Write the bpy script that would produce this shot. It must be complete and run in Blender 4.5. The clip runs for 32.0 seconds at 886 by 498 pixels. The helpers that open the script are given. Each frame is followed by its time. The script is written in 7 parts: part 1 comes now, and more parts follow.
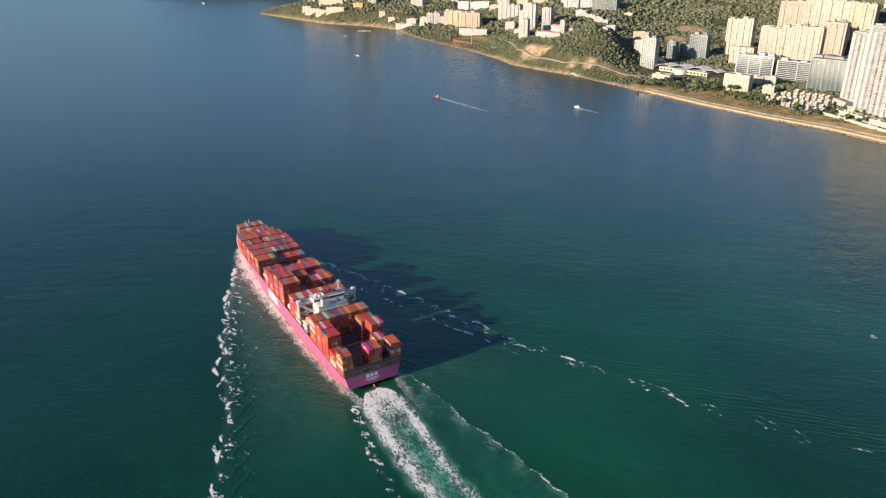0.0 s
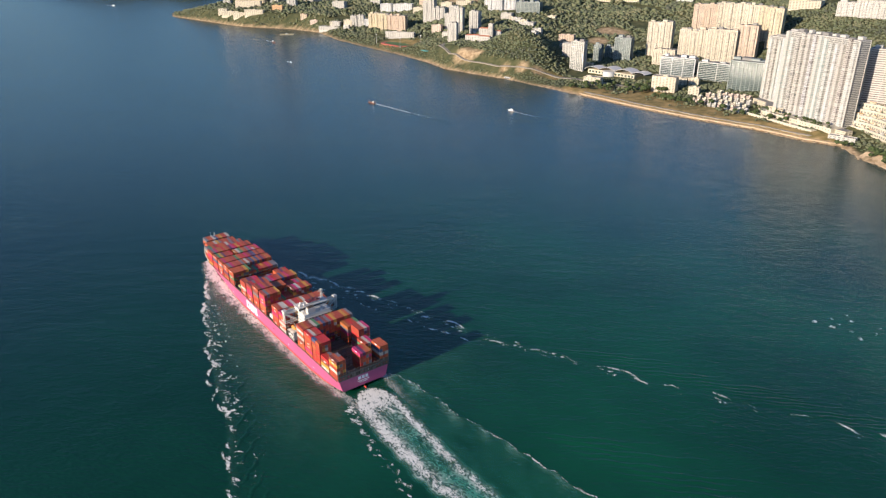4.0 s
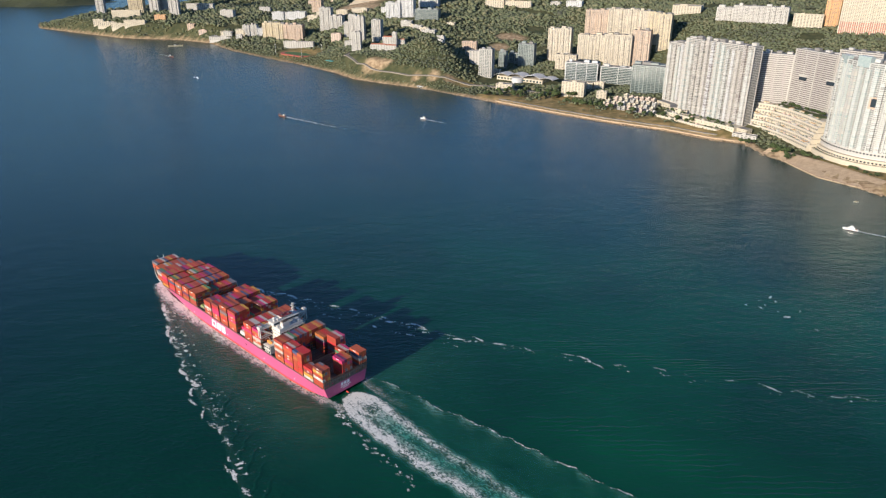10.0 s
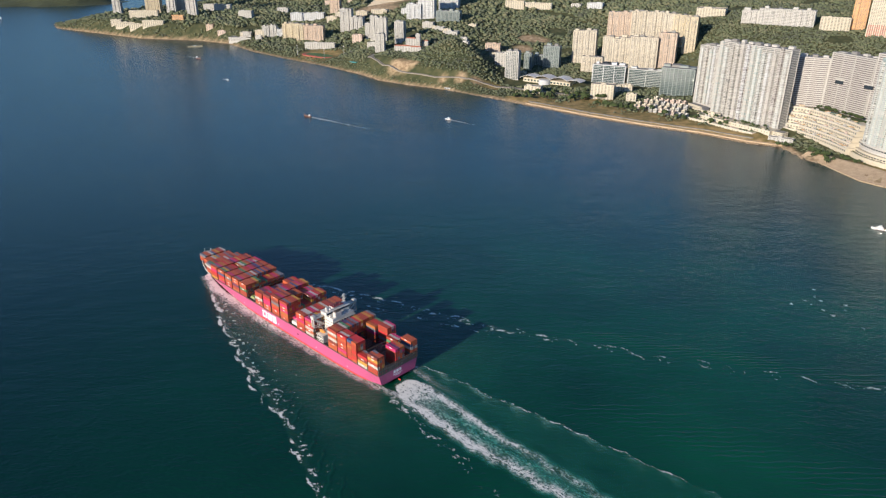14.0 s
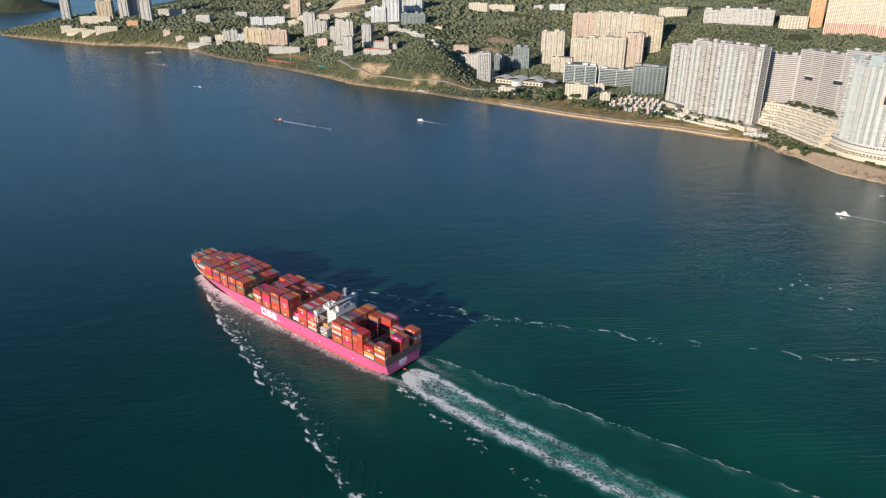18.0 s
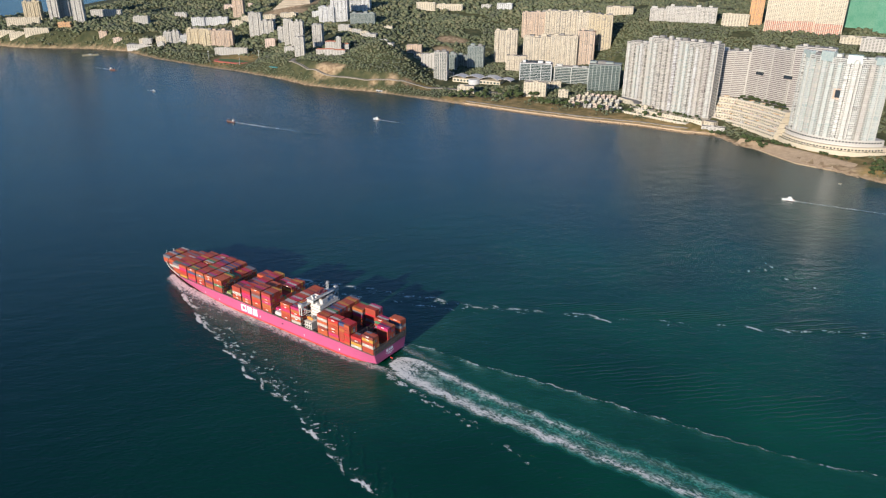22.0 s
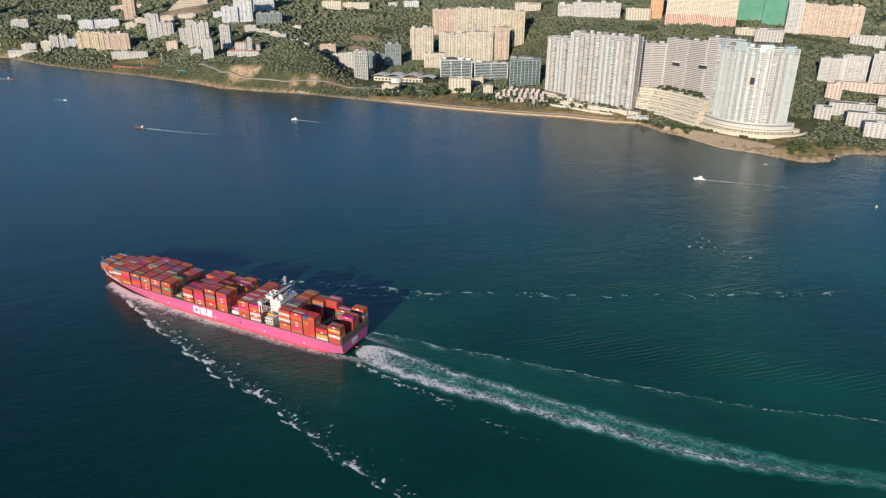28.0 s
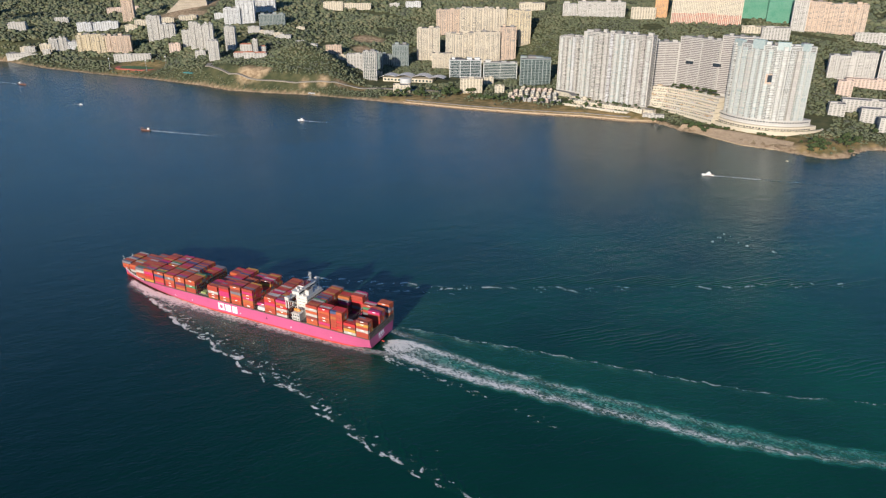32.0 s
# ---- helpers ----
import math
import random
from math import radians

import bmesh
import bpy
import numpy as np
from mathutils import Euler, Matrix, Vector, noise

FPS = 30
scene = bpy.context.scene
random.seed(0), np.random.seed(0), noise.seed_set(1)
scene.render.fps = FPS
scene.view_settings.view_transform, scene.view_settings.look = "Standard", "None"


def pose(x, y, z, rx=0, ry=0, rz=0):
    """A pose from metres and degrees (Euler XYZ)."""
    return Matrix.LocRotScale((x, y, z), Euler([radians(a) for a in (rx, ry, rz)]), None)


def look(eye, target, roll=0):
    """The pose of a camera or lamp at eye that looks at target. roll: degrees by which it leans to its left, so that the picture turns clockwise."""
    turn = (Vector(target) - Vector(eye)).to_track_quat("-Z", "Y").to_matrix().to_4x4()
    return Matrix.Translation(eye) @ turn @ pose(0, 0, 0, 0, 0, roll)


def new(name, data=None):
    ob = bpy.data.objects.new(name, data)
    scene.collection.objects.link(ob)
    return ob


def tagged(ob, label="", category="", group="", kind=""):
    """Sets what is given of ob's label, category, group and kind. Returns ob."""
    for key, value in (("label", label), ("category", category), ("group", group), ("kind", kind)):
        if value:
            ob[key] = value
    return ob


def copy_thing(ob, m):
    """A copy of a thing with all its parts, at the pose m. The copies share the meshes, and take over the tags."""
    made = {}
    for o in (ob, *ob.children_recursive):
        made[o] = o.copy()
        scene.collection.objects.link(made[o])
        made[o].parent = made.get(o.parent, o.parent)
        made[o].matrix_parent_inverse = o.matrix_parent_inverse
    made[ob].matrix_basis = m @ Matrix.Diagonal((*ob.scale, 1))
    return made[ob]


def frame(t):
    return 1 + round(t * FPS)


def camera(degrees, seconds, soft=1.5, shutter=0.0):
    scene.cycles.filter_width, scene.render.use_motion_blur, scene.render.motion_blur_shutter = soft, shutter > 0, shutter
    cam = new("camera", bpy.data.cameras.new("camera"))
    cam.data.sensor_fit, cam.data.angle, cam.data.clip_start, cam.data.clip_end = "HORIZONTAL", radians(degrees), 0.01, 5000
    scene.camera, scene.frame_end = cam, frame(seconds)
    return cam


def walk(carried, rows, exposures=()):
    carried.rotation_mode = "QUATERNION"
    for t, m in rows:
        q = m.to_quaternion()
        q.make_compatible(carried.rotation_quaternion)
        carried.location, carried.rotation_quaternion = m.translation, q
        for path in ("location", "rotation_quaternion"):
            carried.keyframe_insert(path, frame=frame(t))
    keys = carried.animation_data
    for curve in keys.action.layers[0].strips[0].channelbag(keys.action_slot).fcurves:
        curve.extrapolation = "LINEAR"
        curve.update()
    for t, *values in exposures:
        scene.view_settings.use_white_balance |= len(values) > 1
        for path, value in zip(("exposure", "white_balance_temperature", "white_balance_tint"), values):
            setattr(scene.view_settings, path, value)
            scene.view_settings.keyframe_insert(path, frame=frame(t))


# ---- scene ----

# ---------------------------------------------------------------- camera
cam = camera(63.78, 32.0, soft=1.3)


def view(x, y, z, turn, tilt, lean):
    """turn: degrees to the right of +y; tilt: up; lean: about the line of sight."""
    return pose(x, y, z, 90 + tilt, 0, -turn) @ pose(0, 0, 0, 0, 0, lean)


FLIGHT = (
    (0, 238.3, 68.6, 293.9, -18.68, -23.38, -0.47),
    (0.5, 230.3, 65.7, 297.0, -17.71, -23.45, -0.39),
    (1, 222.3, 62.7, 300.2, -16.73, -23.49, -0.38),
    (1.5, 214.3, 59.7, 303.3, -15.82, -23.55, -0.28),
    (2, 206.3, 57.0, 306.2, -14.93, -23.60, -0.27),
    (2.5, 198.5, 54.5, 308.9, -14.04, -23.65, -0.13),
    (3, 190.6, 52.2, 311.5, -13.10, -23.68, -0.10),
    (3.5, 182.7, 50.1, 313.9, -12.22, -23.70, -0.11),
    (5.5, 150.2, 43.6, 322.7, -7.83, -23.72, -0.03),
    (6, 142.0, 42.4, 324.8, -6.62, -23.73, -0.00),
    (6.5, 133.8, 41.3, 327.0, -5.92, -23.75, -0.00),
    (7, 125.6, 40.4, 329.1, -5.39, -23.76, -0.07),
    (7.5, 117.3, 39.6, 331.3, -4.89, -23.75, -0.12),
    (8, 109.0, 39.0, 333.3, -4.00, -23.76, -0.16),
    (8.5, 100.7, 38.3, 335.3, -3.20, -23.79, -0.13),
    (9, 92.3, 37.6, 337.2, -2.61, -23.76, -0.05),
    (9.5, 83.8, 36.9, 339.1, -1.96, -23.74, 0.02),
    (10, 75.3, 36.1, 340.7, -1.05, -23.75, 0.02),
    (10.5, 66.7, 34.9, 341.4, -0.98, -23.74, 0.24),
    (11, 58.0, 33.8, 341.8, -0.94, -23.68, 0.37),
    (11.5, 49.6, 33.5, 342.3, -0.99, -23.87, 0.32),
    (12, 41.4, 33.8, 342.8, -1.00, -23.80, 0.25),
    (12.5, 33.2, 34.3, 343.3, -1.01, -23.81, 0.25),
    (13, 24.9, 34.9, 343.5, -1.00, -23.80, 0.24),
    (13.5, 16.6, 35.3, 343.6, -0.99, -23.77, 0.25),
    (14, 8.2, 35.9, 343.5, -0.98, -23.71, 0.23),
    (14.5, -0.2, 36.4, 343.3, -0.94, -23.70, 0.26),
    (16.5, -34.6, 37.5, 342.2, 1.26, -23.52, 0.26),
    (17, -43.1, 38.0, 341.8, 2.33, -23.52, 0.15),
    (17.5, -51.5, 38.7, 341.5, 2.93, -23.47, 0.13),
    (18, -59.8, 39.6, 341.2, 3.30, -23.46, 0.10),
    (18.5, -68.1, 40.6, 340.8, 3.76, -23.43, 0.10),
    (19, -76.5, 41.6, 340.6, 4.33, -23.41, 0.10),
    (19.5, -84.9, 42.5, 340.3, 5.42, -23.40, 0.15),
    (20, -93.4, 43.6, 340.1, 6.27, -23.38, 0.16),
    (20.5, -101.9, 44.6, 339.9, 6.67, -23.38, 0.17),
    (21, -110.4, 45.8, 339.7, 7.30, -23.40, 0.24),
    (21.5, -118.9, 47.0, 339.5, 8.11, -23.43, 0.36),
    (22, -127.3, 48.3, 339.4, 8.93, -23.45, 0.38),
    (22.5, -135.8, 49.7, 339.3, 9.72, -23.47, 0.43),
    (23, -144.2, 51.3, 339.2, 10.58, -23.49, 0.43),
    (23.5, -152.6, 53.1, 339.0, 11.44, -23.50, 0.47),
    (24, -161.0, 54.9, 338.9, 12.39, -23.53, 0.53),
    (24.5, -169.5, 57.0, 338.8, 13.01, -23.52, 0.51),
    (25, -177.9, 59.1, 338.6, 13.61, -23.53, 0.51),
    (25.5, -186.2, 61.4, 338.3, 14.41, -23.53, 0.53),
    (27.5, -219.6, 72.3, 336.8, 17.71, -23.49, 0.49),
    (28, -227.9, 75.2, 336.4, 18.46, -23.48, 0.49),
    (28.5, -236.1, 78.2, 336.1, 18.96, -23.48, 0.48),
    (29, -244.3, 81.3, 335.7, 19.46, -23.47, 0.43),
    (29.5, -252.4, 84.4, 335.4, 19.82, -23.45, 0.41),
    (30, -260.3, 87.5, 335.2, 19.82, -23.46, 0.33),
    (30.5, -268.1, 90.6, 335.0, 19.84, -23.45, 0.32),
    (31, -275.7, 93.8, 334.9, 19.82, -23.45, 0.31),
    (31.5, -283.2, 96.9, 334.7, 19.83, -23.44, 0.30),
    (32, -290.8, 100.1, 334.6, 19.81, -23.43, 0.28),
)
walk(cam, [(t, view(x, y, z, a, b, c)) for t, x, y, z, a, b, c in FLIGHT], exposures=((0, 1.12, 6950, 13), (3.5, 1.0, 6700, 12), (6, 0.92, 6500, 11), (9, 0.81, 6350, 10), (16, 0.73, 6250, 10), (32, 0.63, 6200, 10)))

# the big ship: start, way made in 32 s, heading at start and end
SHIP_START, SHIP_WAY = (51.7, 462.3), (-204.1, 184.0)
SHIP_HEADING = (138.64, 134.45)


def ship_pose(t):
    u = t / 32.0
    return pose(SHIP_START[0] + SHIP_WAY[0] * u, SHIP_START[1] + SHIP_WAY[1] * u, 0, 0, 0,
                SHIP_HEADING[0] + (SHIP_HEADING[1] - SHIP_HEADING[0]) * u)

# ---------------------------------------------------------------- light
SUN_ELEVATION, SUN_AZIMUTH = 16.5, 229.9   # degrees; azimuth of the sun counted from +x to +y
world = bpy.data.worlds.new("sky")
scene.world = world
world.use_nodes = True
wn = world.node_tree.nodes
sky = wn.new("ShaderNodeTexSky")
sky.sky_type, sky.sun_disc = "NISHITA", False
sky.sun_elevation, sky.sun_rotation = radians(SUN_ELEVATION), radians(90 - SUN_AZIMUTH)
sky.dust_density, sky.air_density, sky.ozone_density = 0.3, 1.0, 6.0
world.node_tree.links.new(sky.outputs[0], wn["Background"].inputs[0])
wn["Background"].inputs[1].default_value = 0.092
sun = new("sun", bpy.data.lights.new("sun", "SUN"))
sun.data.energy, sun.data.angle, sun.data.color = 4.3, radians(0.5), (1.0, 0.87, 0.70)
e, a = radians(SUN_ELEVATION), radians(SUN_AZIMUTH)
sun_way = Vector((math.cos(e) * math.cos(a), math.cos(e) * math.sin(a), math.sin(e)))
sun.matrix_world = look(sun_way * 900, (0, 0, 0))


# ---------------------------------------------------------------- materials
def surface(name, color, rough=0.6, metal=0.0, second=None, scale=0.2, amount=0.5, bump=0.0, spec=0.5):
    """A plain material with variation at two scales, in metres (scale: patches per metre)."""
    m = bpy.data.materials.new(name)
    m.use_nodes = True
    n, l = m.node_tree.nodes, m.node_tree.links
    b = n["Principled BSDF"]
    b.inputs["Roughness"].default_value, b.inputs["Metallic"].default_value = rough, metal
    b.inputs["Specular IOR Level"].default_value = spec
    co = n.new("ShaderNodeTexCoord")
    big, small, ramp, mix = n.new("ShaderNodeTexNoise"), n.new("ShaderNodeTexNoise"), n.new("ShaderNodeMath"), n.new("ShaderNodeMix")
    big.inputs["Scale"].default_value, small.inputs["Scale"].default_value = scale, scale * 9
    big.inputs["Detail"].default_value = small.inputs["Detail"].default_value = 4
    for t in (big, small):
        l.new(co.outputs["Object"], t.inputs["Vector"])
    ramp.operation = "MULTIPLY"
    l.new(big.outputs["Fac"], ramp.inputs[0])
    l.new(small.outputs["Fac"], ramp.inputs[1])
    ramp2 = n.new("ShaderNodeMapRange")
    ramp2.inputs["From Min"].default_value, ramp2.inputs["From Max"].default_value = 0.12, 0.42
    ramp2.inputs["To Max"].default_value = amount
    l.new(ramp.outputs[0], ramp2.inputs["Value"])
    mix.data_type = "RGBA"
    mix.inputs["A"].default_value = (*color, 1)
    mix.inputs["B"].default_value = (*(second or [c * 0.55 for c in color]), 1)
    l.new(ramp2.outputs[0], mix.inputs["Factor"])
    l.new(mix.outputs["Result"], b.inputs["Base Color"])
    if bump:
        bp = n.new("ShaderNodeBump")
        bp.inputs["Distance"].default_value = bump
        bp.inputs["Strength"].default_value = 0.6
        l.new(small.outputs["Fac"], bp.inputs["Height"])
        l.new(bp.outputs[0], b.inputs["Normal"])
    return m


def palette(name, colors, rough=0.55, island=False):
    """Paint picked piece by piece out of a list of (weight, colour), with grime over it."""
    m = bpy.data.materials.new(name)
    m.use_nodes = True
    n, l = m.node_tree.nodes, m.node_tree.links
    b = n["Principled BSDF"]
    b.inputs["Roughness"].default_value = rough
    ramp = n.new("ShaderNodeValToRGB")
    ramp.color_ramp.interpolation = "CONSTANT"
    total, at = sum(w for w, _ in colors), 0.0
    for i, (w, c) in enumerate(colors):
        el = ramp.color_ramp.elements[0] if i == 0 else ramp.color_ramp.elements.new(at)
        el.position, el.color = at, (*c, 1)
        at += w / total
    if len(ramp.color_ramp.elements) > len(colors):
        ramp.color_ramp.elements.remove(ramp.color_ramp.elements[-1])
    if island:
        l.new(n.new("ShaderNodeNewGeometry").outputs["Random Per Island"], ramp.inputs[0])
    else:
        l.new(n.new("ShaderNodeObjectInfo").outputs["Random"], ramp.inputs[0])
    co, tx, mp, mix = n.new("ShaderNodeTexCoord"), n.new("ShaderNodeTexNoise"), n.new("ShaderNodeMapRange"), n.new("ShaderNodeMix")
    tx.inputs["Scale"].default_value, tx.inputs["Detail"].default_value = 0.9, 5
    l.new(co.outputs["Object"], tx.inputs["Vector"])
    mp.inputs["From Min"].default_value, mp.inputs["From Max"].default_value, mp.inputs["To Max"].default_value = 0.45, 0.75, 0.45
    l.new(tx.outputs["Fac"], mp.inputs["Value"])
    mix.data_type = "RGBA"
    mix.inputs["B"].default_value = (0.16, 0.10, 0.07, 1)
    l.new(ramp.outputs[0], mix.inputs["A"])
    l.new(mp.outputs[0], mix.inputs["Factor"])
    l.new(mix.outputs["Result"], b.inputs["Base Color"])
    return m


def sea_water():
    m = bpy.data.materials.new("sea_water")
    m.use_nodes = True
    n, l = m.node_tree.nodes, m.node_tree.links
    b = n["Principled BSDF"]
    b.inputs["IOR"].default_value = 1.33
    b.inputs["Roughness"].default_value = 0.22
    place = n.new("ShaderNodeNewGeometry").outputs["Position"]
    tint, mp, mix = n.new("ShaderNodeTexNoise"), n.new("ShaderNodeMapRange"), n.new("ShaderNodeMix")
    tint.inputs["Scale"].default_value, tint.inputs["Detail"].default_value = 0.007, 5
    l.new(place, tint.inputs["Vector"])
    mp.inputs["From Min"].default_value, mp.inputs["From Max"].default_value = 0.35, 0.7
    l.new(tint.outputs["Fac"], mp.inputs["Value"])
    mix.data_type = "RGBA"
    mix.inputs["A"].default_value = (0.0012, 0.036, 0.0180, 1)
    mix.inputs["B"].default_value = (0.0025, 0.064, 0.030, 1)
    l.new(mp.outputs[0], mix.inputs["Factor"])
    # dimming of the view to the west, painted in: base colour darkens westward
    sep, west_dim, deep = n.new("ShaderNodeSeparateXYZ"), n.new("ShaderNodeMapRange"), n.new("ShaderNodeMix")
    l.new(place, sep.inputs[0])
    west_dim.inputs["From Min"].default_value, west_dim.inputs["From Max"].default_value = 180, -420
    l.new(sep.outputs["X"], west_dim.inputs["Value"])
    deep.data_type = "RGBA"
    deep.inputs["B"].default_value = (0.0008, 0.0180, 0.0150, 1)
    l.new(west_dim.outputs[0], deep.inputs["Factor"])
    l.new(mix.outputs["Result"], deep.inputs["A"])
    # sky reflection painted in: base colour turns grey-blue towards the far shore
    shore, sky_sheen = n.new("ShaderNodeMapRange"), n.new("ShaderNodeMix")
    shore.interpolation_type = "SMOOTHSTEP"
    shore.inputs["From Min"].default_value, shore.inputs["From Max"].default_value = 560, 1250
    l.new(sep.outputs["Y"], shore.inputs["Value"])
    sky_sheen.data_type = "RGBA"
    sky_sheen.inputs["B"].default_value = (0.014, 0.041, 0.043, 1)
    l.new(shore.outputs[0], sky_sheen.inputs["Factor"])
    l.new(deep.outputs["Result"], sky_sheen.inputs["A"])
    l.new(sky_sheen.outputs["Result"], b.inputs["Base Color"])

    def ripple(turn, stretch, scale, detail, warp):
        mp_, t = n.new("ShaderNodeMapping"), n.new("ShaderNodeTexNoise")
        mp_.inputs["Rotation"].default_value[2] = radians(turn)
        mp_.inputs["Scale"].default_value = (stretch, 1.0, 1.0)
        l.new(place, mp_.inputs["Vector"])
        t.inputs["Scale"].default_value, t.inputs["Detail"].default_value, t.inputs["Distortion"].default_value = scale, detail, warp
        l.new(mp_.outputs[0], t.inputs["Vector"])
        return t.outputs["Fac"]

    # swell, long-crested wavelets, wind ripples in two directions; gusts leave smoother lanes
    gust = n.new("ShaderNodeMapRange")
    gust.inputs["From Min"].default_value, gust.inputs["From Max"].default_value = 0.38, 0.64
    gust.inputs["To Min"].default_value = 0.68
    l.new(ripple(-20, 0.4, 0.011, 4, 0.8), gust.inputs["Value"])
    last = None
    for weight, wave in ((1.5, ripple(-28, 0.5, 0.065, 3, 0.0)), (0.6, ripple(-20, 0.35, 0.19, 2, 0.5)), (0.75, ripple(-34, 0.5, 0.42, 6, 0.3)), (0.5, ripple(38, 0.5, 0.55, 4, 0.2))):
        q = n.new("ShaderNodeMath")
        q.operation = "MULTIPLY_ADD"
        q.inputs[1].default_value = weight
        l.new(wave, q.inputs[0])
        if last:
            l.new(last, q.inputs[2])
        last = q.outputs[0]
    bp = n.new("ShaderNodeBump")
    bp.inputs["Distance"].default_value = 0.62
    strength = n.new("ShaderNodeMath")
    strength.operation = "MULTIPLY"
    strength.inputs[1].default_value = 0.84
    l.new(gust.outputs[0], strength.inputs[0])
    l.new(strength.outputs[0], bp.inputs["Strength"])
    l.new(last, bp.inputs["Height"])
    l.new(bp.outputs[0], b.inputs["Normal"])
    return m


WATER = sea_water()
HULL_PINK = surface("magenta_hull_paint", (0.46, 0.088, 0.20), 0.45, second=(0.40, 0.075, 0.17), scale=0.05, amount=0.8)
HULL_RED = surface("red_boot_topping", (0.50, 0.05, 0.035), 0.55, scale=0.1)
STEEL_WHITE = surface("white_steel_paint", (0.58, 0.56, 0.53), 0.45, second=(0.46, 0.37, 0.29), scale=0.15, amount=0.5)
DECK_GREY = surface("grey_deck_steel", (0.13, 0.11, 0.10), 0.7, scale=0.2)
LASHING = surface("dark_lashing_steel", (0.10, 0.075, 0.06), 0.65, scale=0.4)
MARK_WHITE = surface("white_mark_paint", (0.82, 0.80, 0.80), 0.5, scale=0.2, amount=0.3)
BOX_COLOURS = ((26, (0.43, 0.083, 0.028)), (26, (0.35, 0.047, 0.025)), (9, (0.46, 0.022, 0.12)), (5, (0.40, 0.12, 0.03)), (8, (0.47, 0.022, 0.025)),
               (8, (0.15, 0.145, 0.17)), (4, (0.045, 0.075, 0.17)), (7, (0.44, 0.40, 0.36)), (2, (0.06, 0.19, 0.09)), (6, (0.50, 0.26, 0.04)), (4, (0.10, 0.025, 0.09)), (5, (0.20, 0.04, 0.03)))
BOX_PAINT = palette("container_paint", BOX_COLOURS)
BOX_PAINT_JOINED = palette("container_paint_stacked", BOX_COLOURS, island=True)
GLASS_DARK = surface("dark_window_glass", (0.03, 0.04, 0.05), 0.12, scale=0.3, amount=0.4)


# ---------------------------------------------------------------- building helpers
def mesh_of(bm, name, *mats):
    me = bpy.data.meshes.new(name)
    bm.to_mesh(me)
    bm.free()
    for m in mats:
        me.materials.append(m)
    return me


def part(name, bm, material, parent=None, label="", at=None):
    me = bm if isinstance(bm, bpy.types.Mesh) else mesh_of(bm, name, material)
    ob = new(name, me)
    if parent:
        ob.parent = parent
    if at is not None:
        ob.matrix_basis = at
    return tagged(ob, label)


def raw(name, verts, faces, *mats):
    me = bpy.data.meshes.new(name)
    me.from_pydata(verts, [], faces)
    for m in mats:
        me.materials.append(m)
    me.update()
    return me


def add_box(bm, x0, x1, y0, y1, z0, z1):
    v = [bm.verts.new((x, y, z)) for x in (x0, x1) for y in (y0, y1) for z in (z0, z1)]
    for q in ((0, 1, 3, 2), (4, 6, 7, 5), (0, 4, 5, 1), (2, 3, 7, 6), (0, 2, 6, 4), (1, 5, 7, 3)):
        bm.faces.new([v[i] for i in q])
    return bm


def box(x0, x1, y0, y1, z0, z1):
    return add_box(bmesh.new(), x0, x1, y0, y1, z0, z1)


def soft_box(x0, x1, y0, y1, z0, z1, r=0.15):
    bm = box(x0, x1, y0, y1, z0, z1)
    bmesh.ops.bevel(bm, geom=bm.edges[:], offset=r, segments=1, affect="EDGES")
    return bm


def add_bar(bm, a, b, r, sides=6, r2=None):
    a, b = Vector(a), Vector(b)
    d = (b - a).normalized()
    u = d.orthogonal().normalized()
    w = d.cross(u)
    rings = []
    for p, rad in ((a, r), (b, r if r2 is None else r2)):
        rings.append([bm.verts.new(p + rad * (math.cos(k * math.tau / sides) * u + math.sin(k * math.tau / sides) * w)) for k in range(sides)])
    for k in range(sides):
        bm.faces.new((rings[0][k], rings[0][(k + 1) % sides], rings[1][(k + 1) % sides], rings[1][k]))
    bm.faces.new(rings[0][::-1])
    bm.faces.new(rings[1])
    return bm


def add_prism(bm, outline, z0, z1):
    """Upright prism over a counter-clockwise outline."""
    lo = [bm.verts.new((x, y, z0)) for x, y in outline]
    hi = [bm.verts.new((x, y, z1)) for x, y in outline]
    k = len(lo)
    for i in range(k):
        bm.faces.new((lo[i], lo[(i + 1) % k], hi[(i + 1) % k], hi[i]))
    bm.faces.new(lo[::-1])
    bm.faces.new(hi)
    return bm


def thing(name, label, category, at=None, group="", kind=""):
    ob = new(name)
    ob.empty_display_size = 0.5
    if at is not None:
        ob.matrix_basis = at
    return tagged(ob, label, category, group, kind)


# ---------------------------------------------------------------- sea
def make_sea():
    bm = bmesh.new()
    # fine near the sailing area, coarse to the horizon
    xs = [-30000, -9000, -5000, -3000, -2000, -1200, -600, 0, 600, 1200, 2000, 3000, 5000, 9000, 30000]
    ys = [-30000, -9000, -4000, -1500, -500, 0, 400, 800, 1200, 1800, 2600, 3600, 5000, 9000, 30000]
    grid = [[bm.verts.new((x, y, 0)) for y in ys] for x in xs]
    for i in range(len(xs) - 1):
        for j in range(len(ys) - 1):
            bm.faces.new((grid[i][j], grid[i + 1][j], grid[i + 1][j + 1], grid[i][j + 1]))
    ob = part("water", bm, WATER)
    tagged(ob, "deep teal sea with small wind ripples", "water", kind="structure")


make_sea()

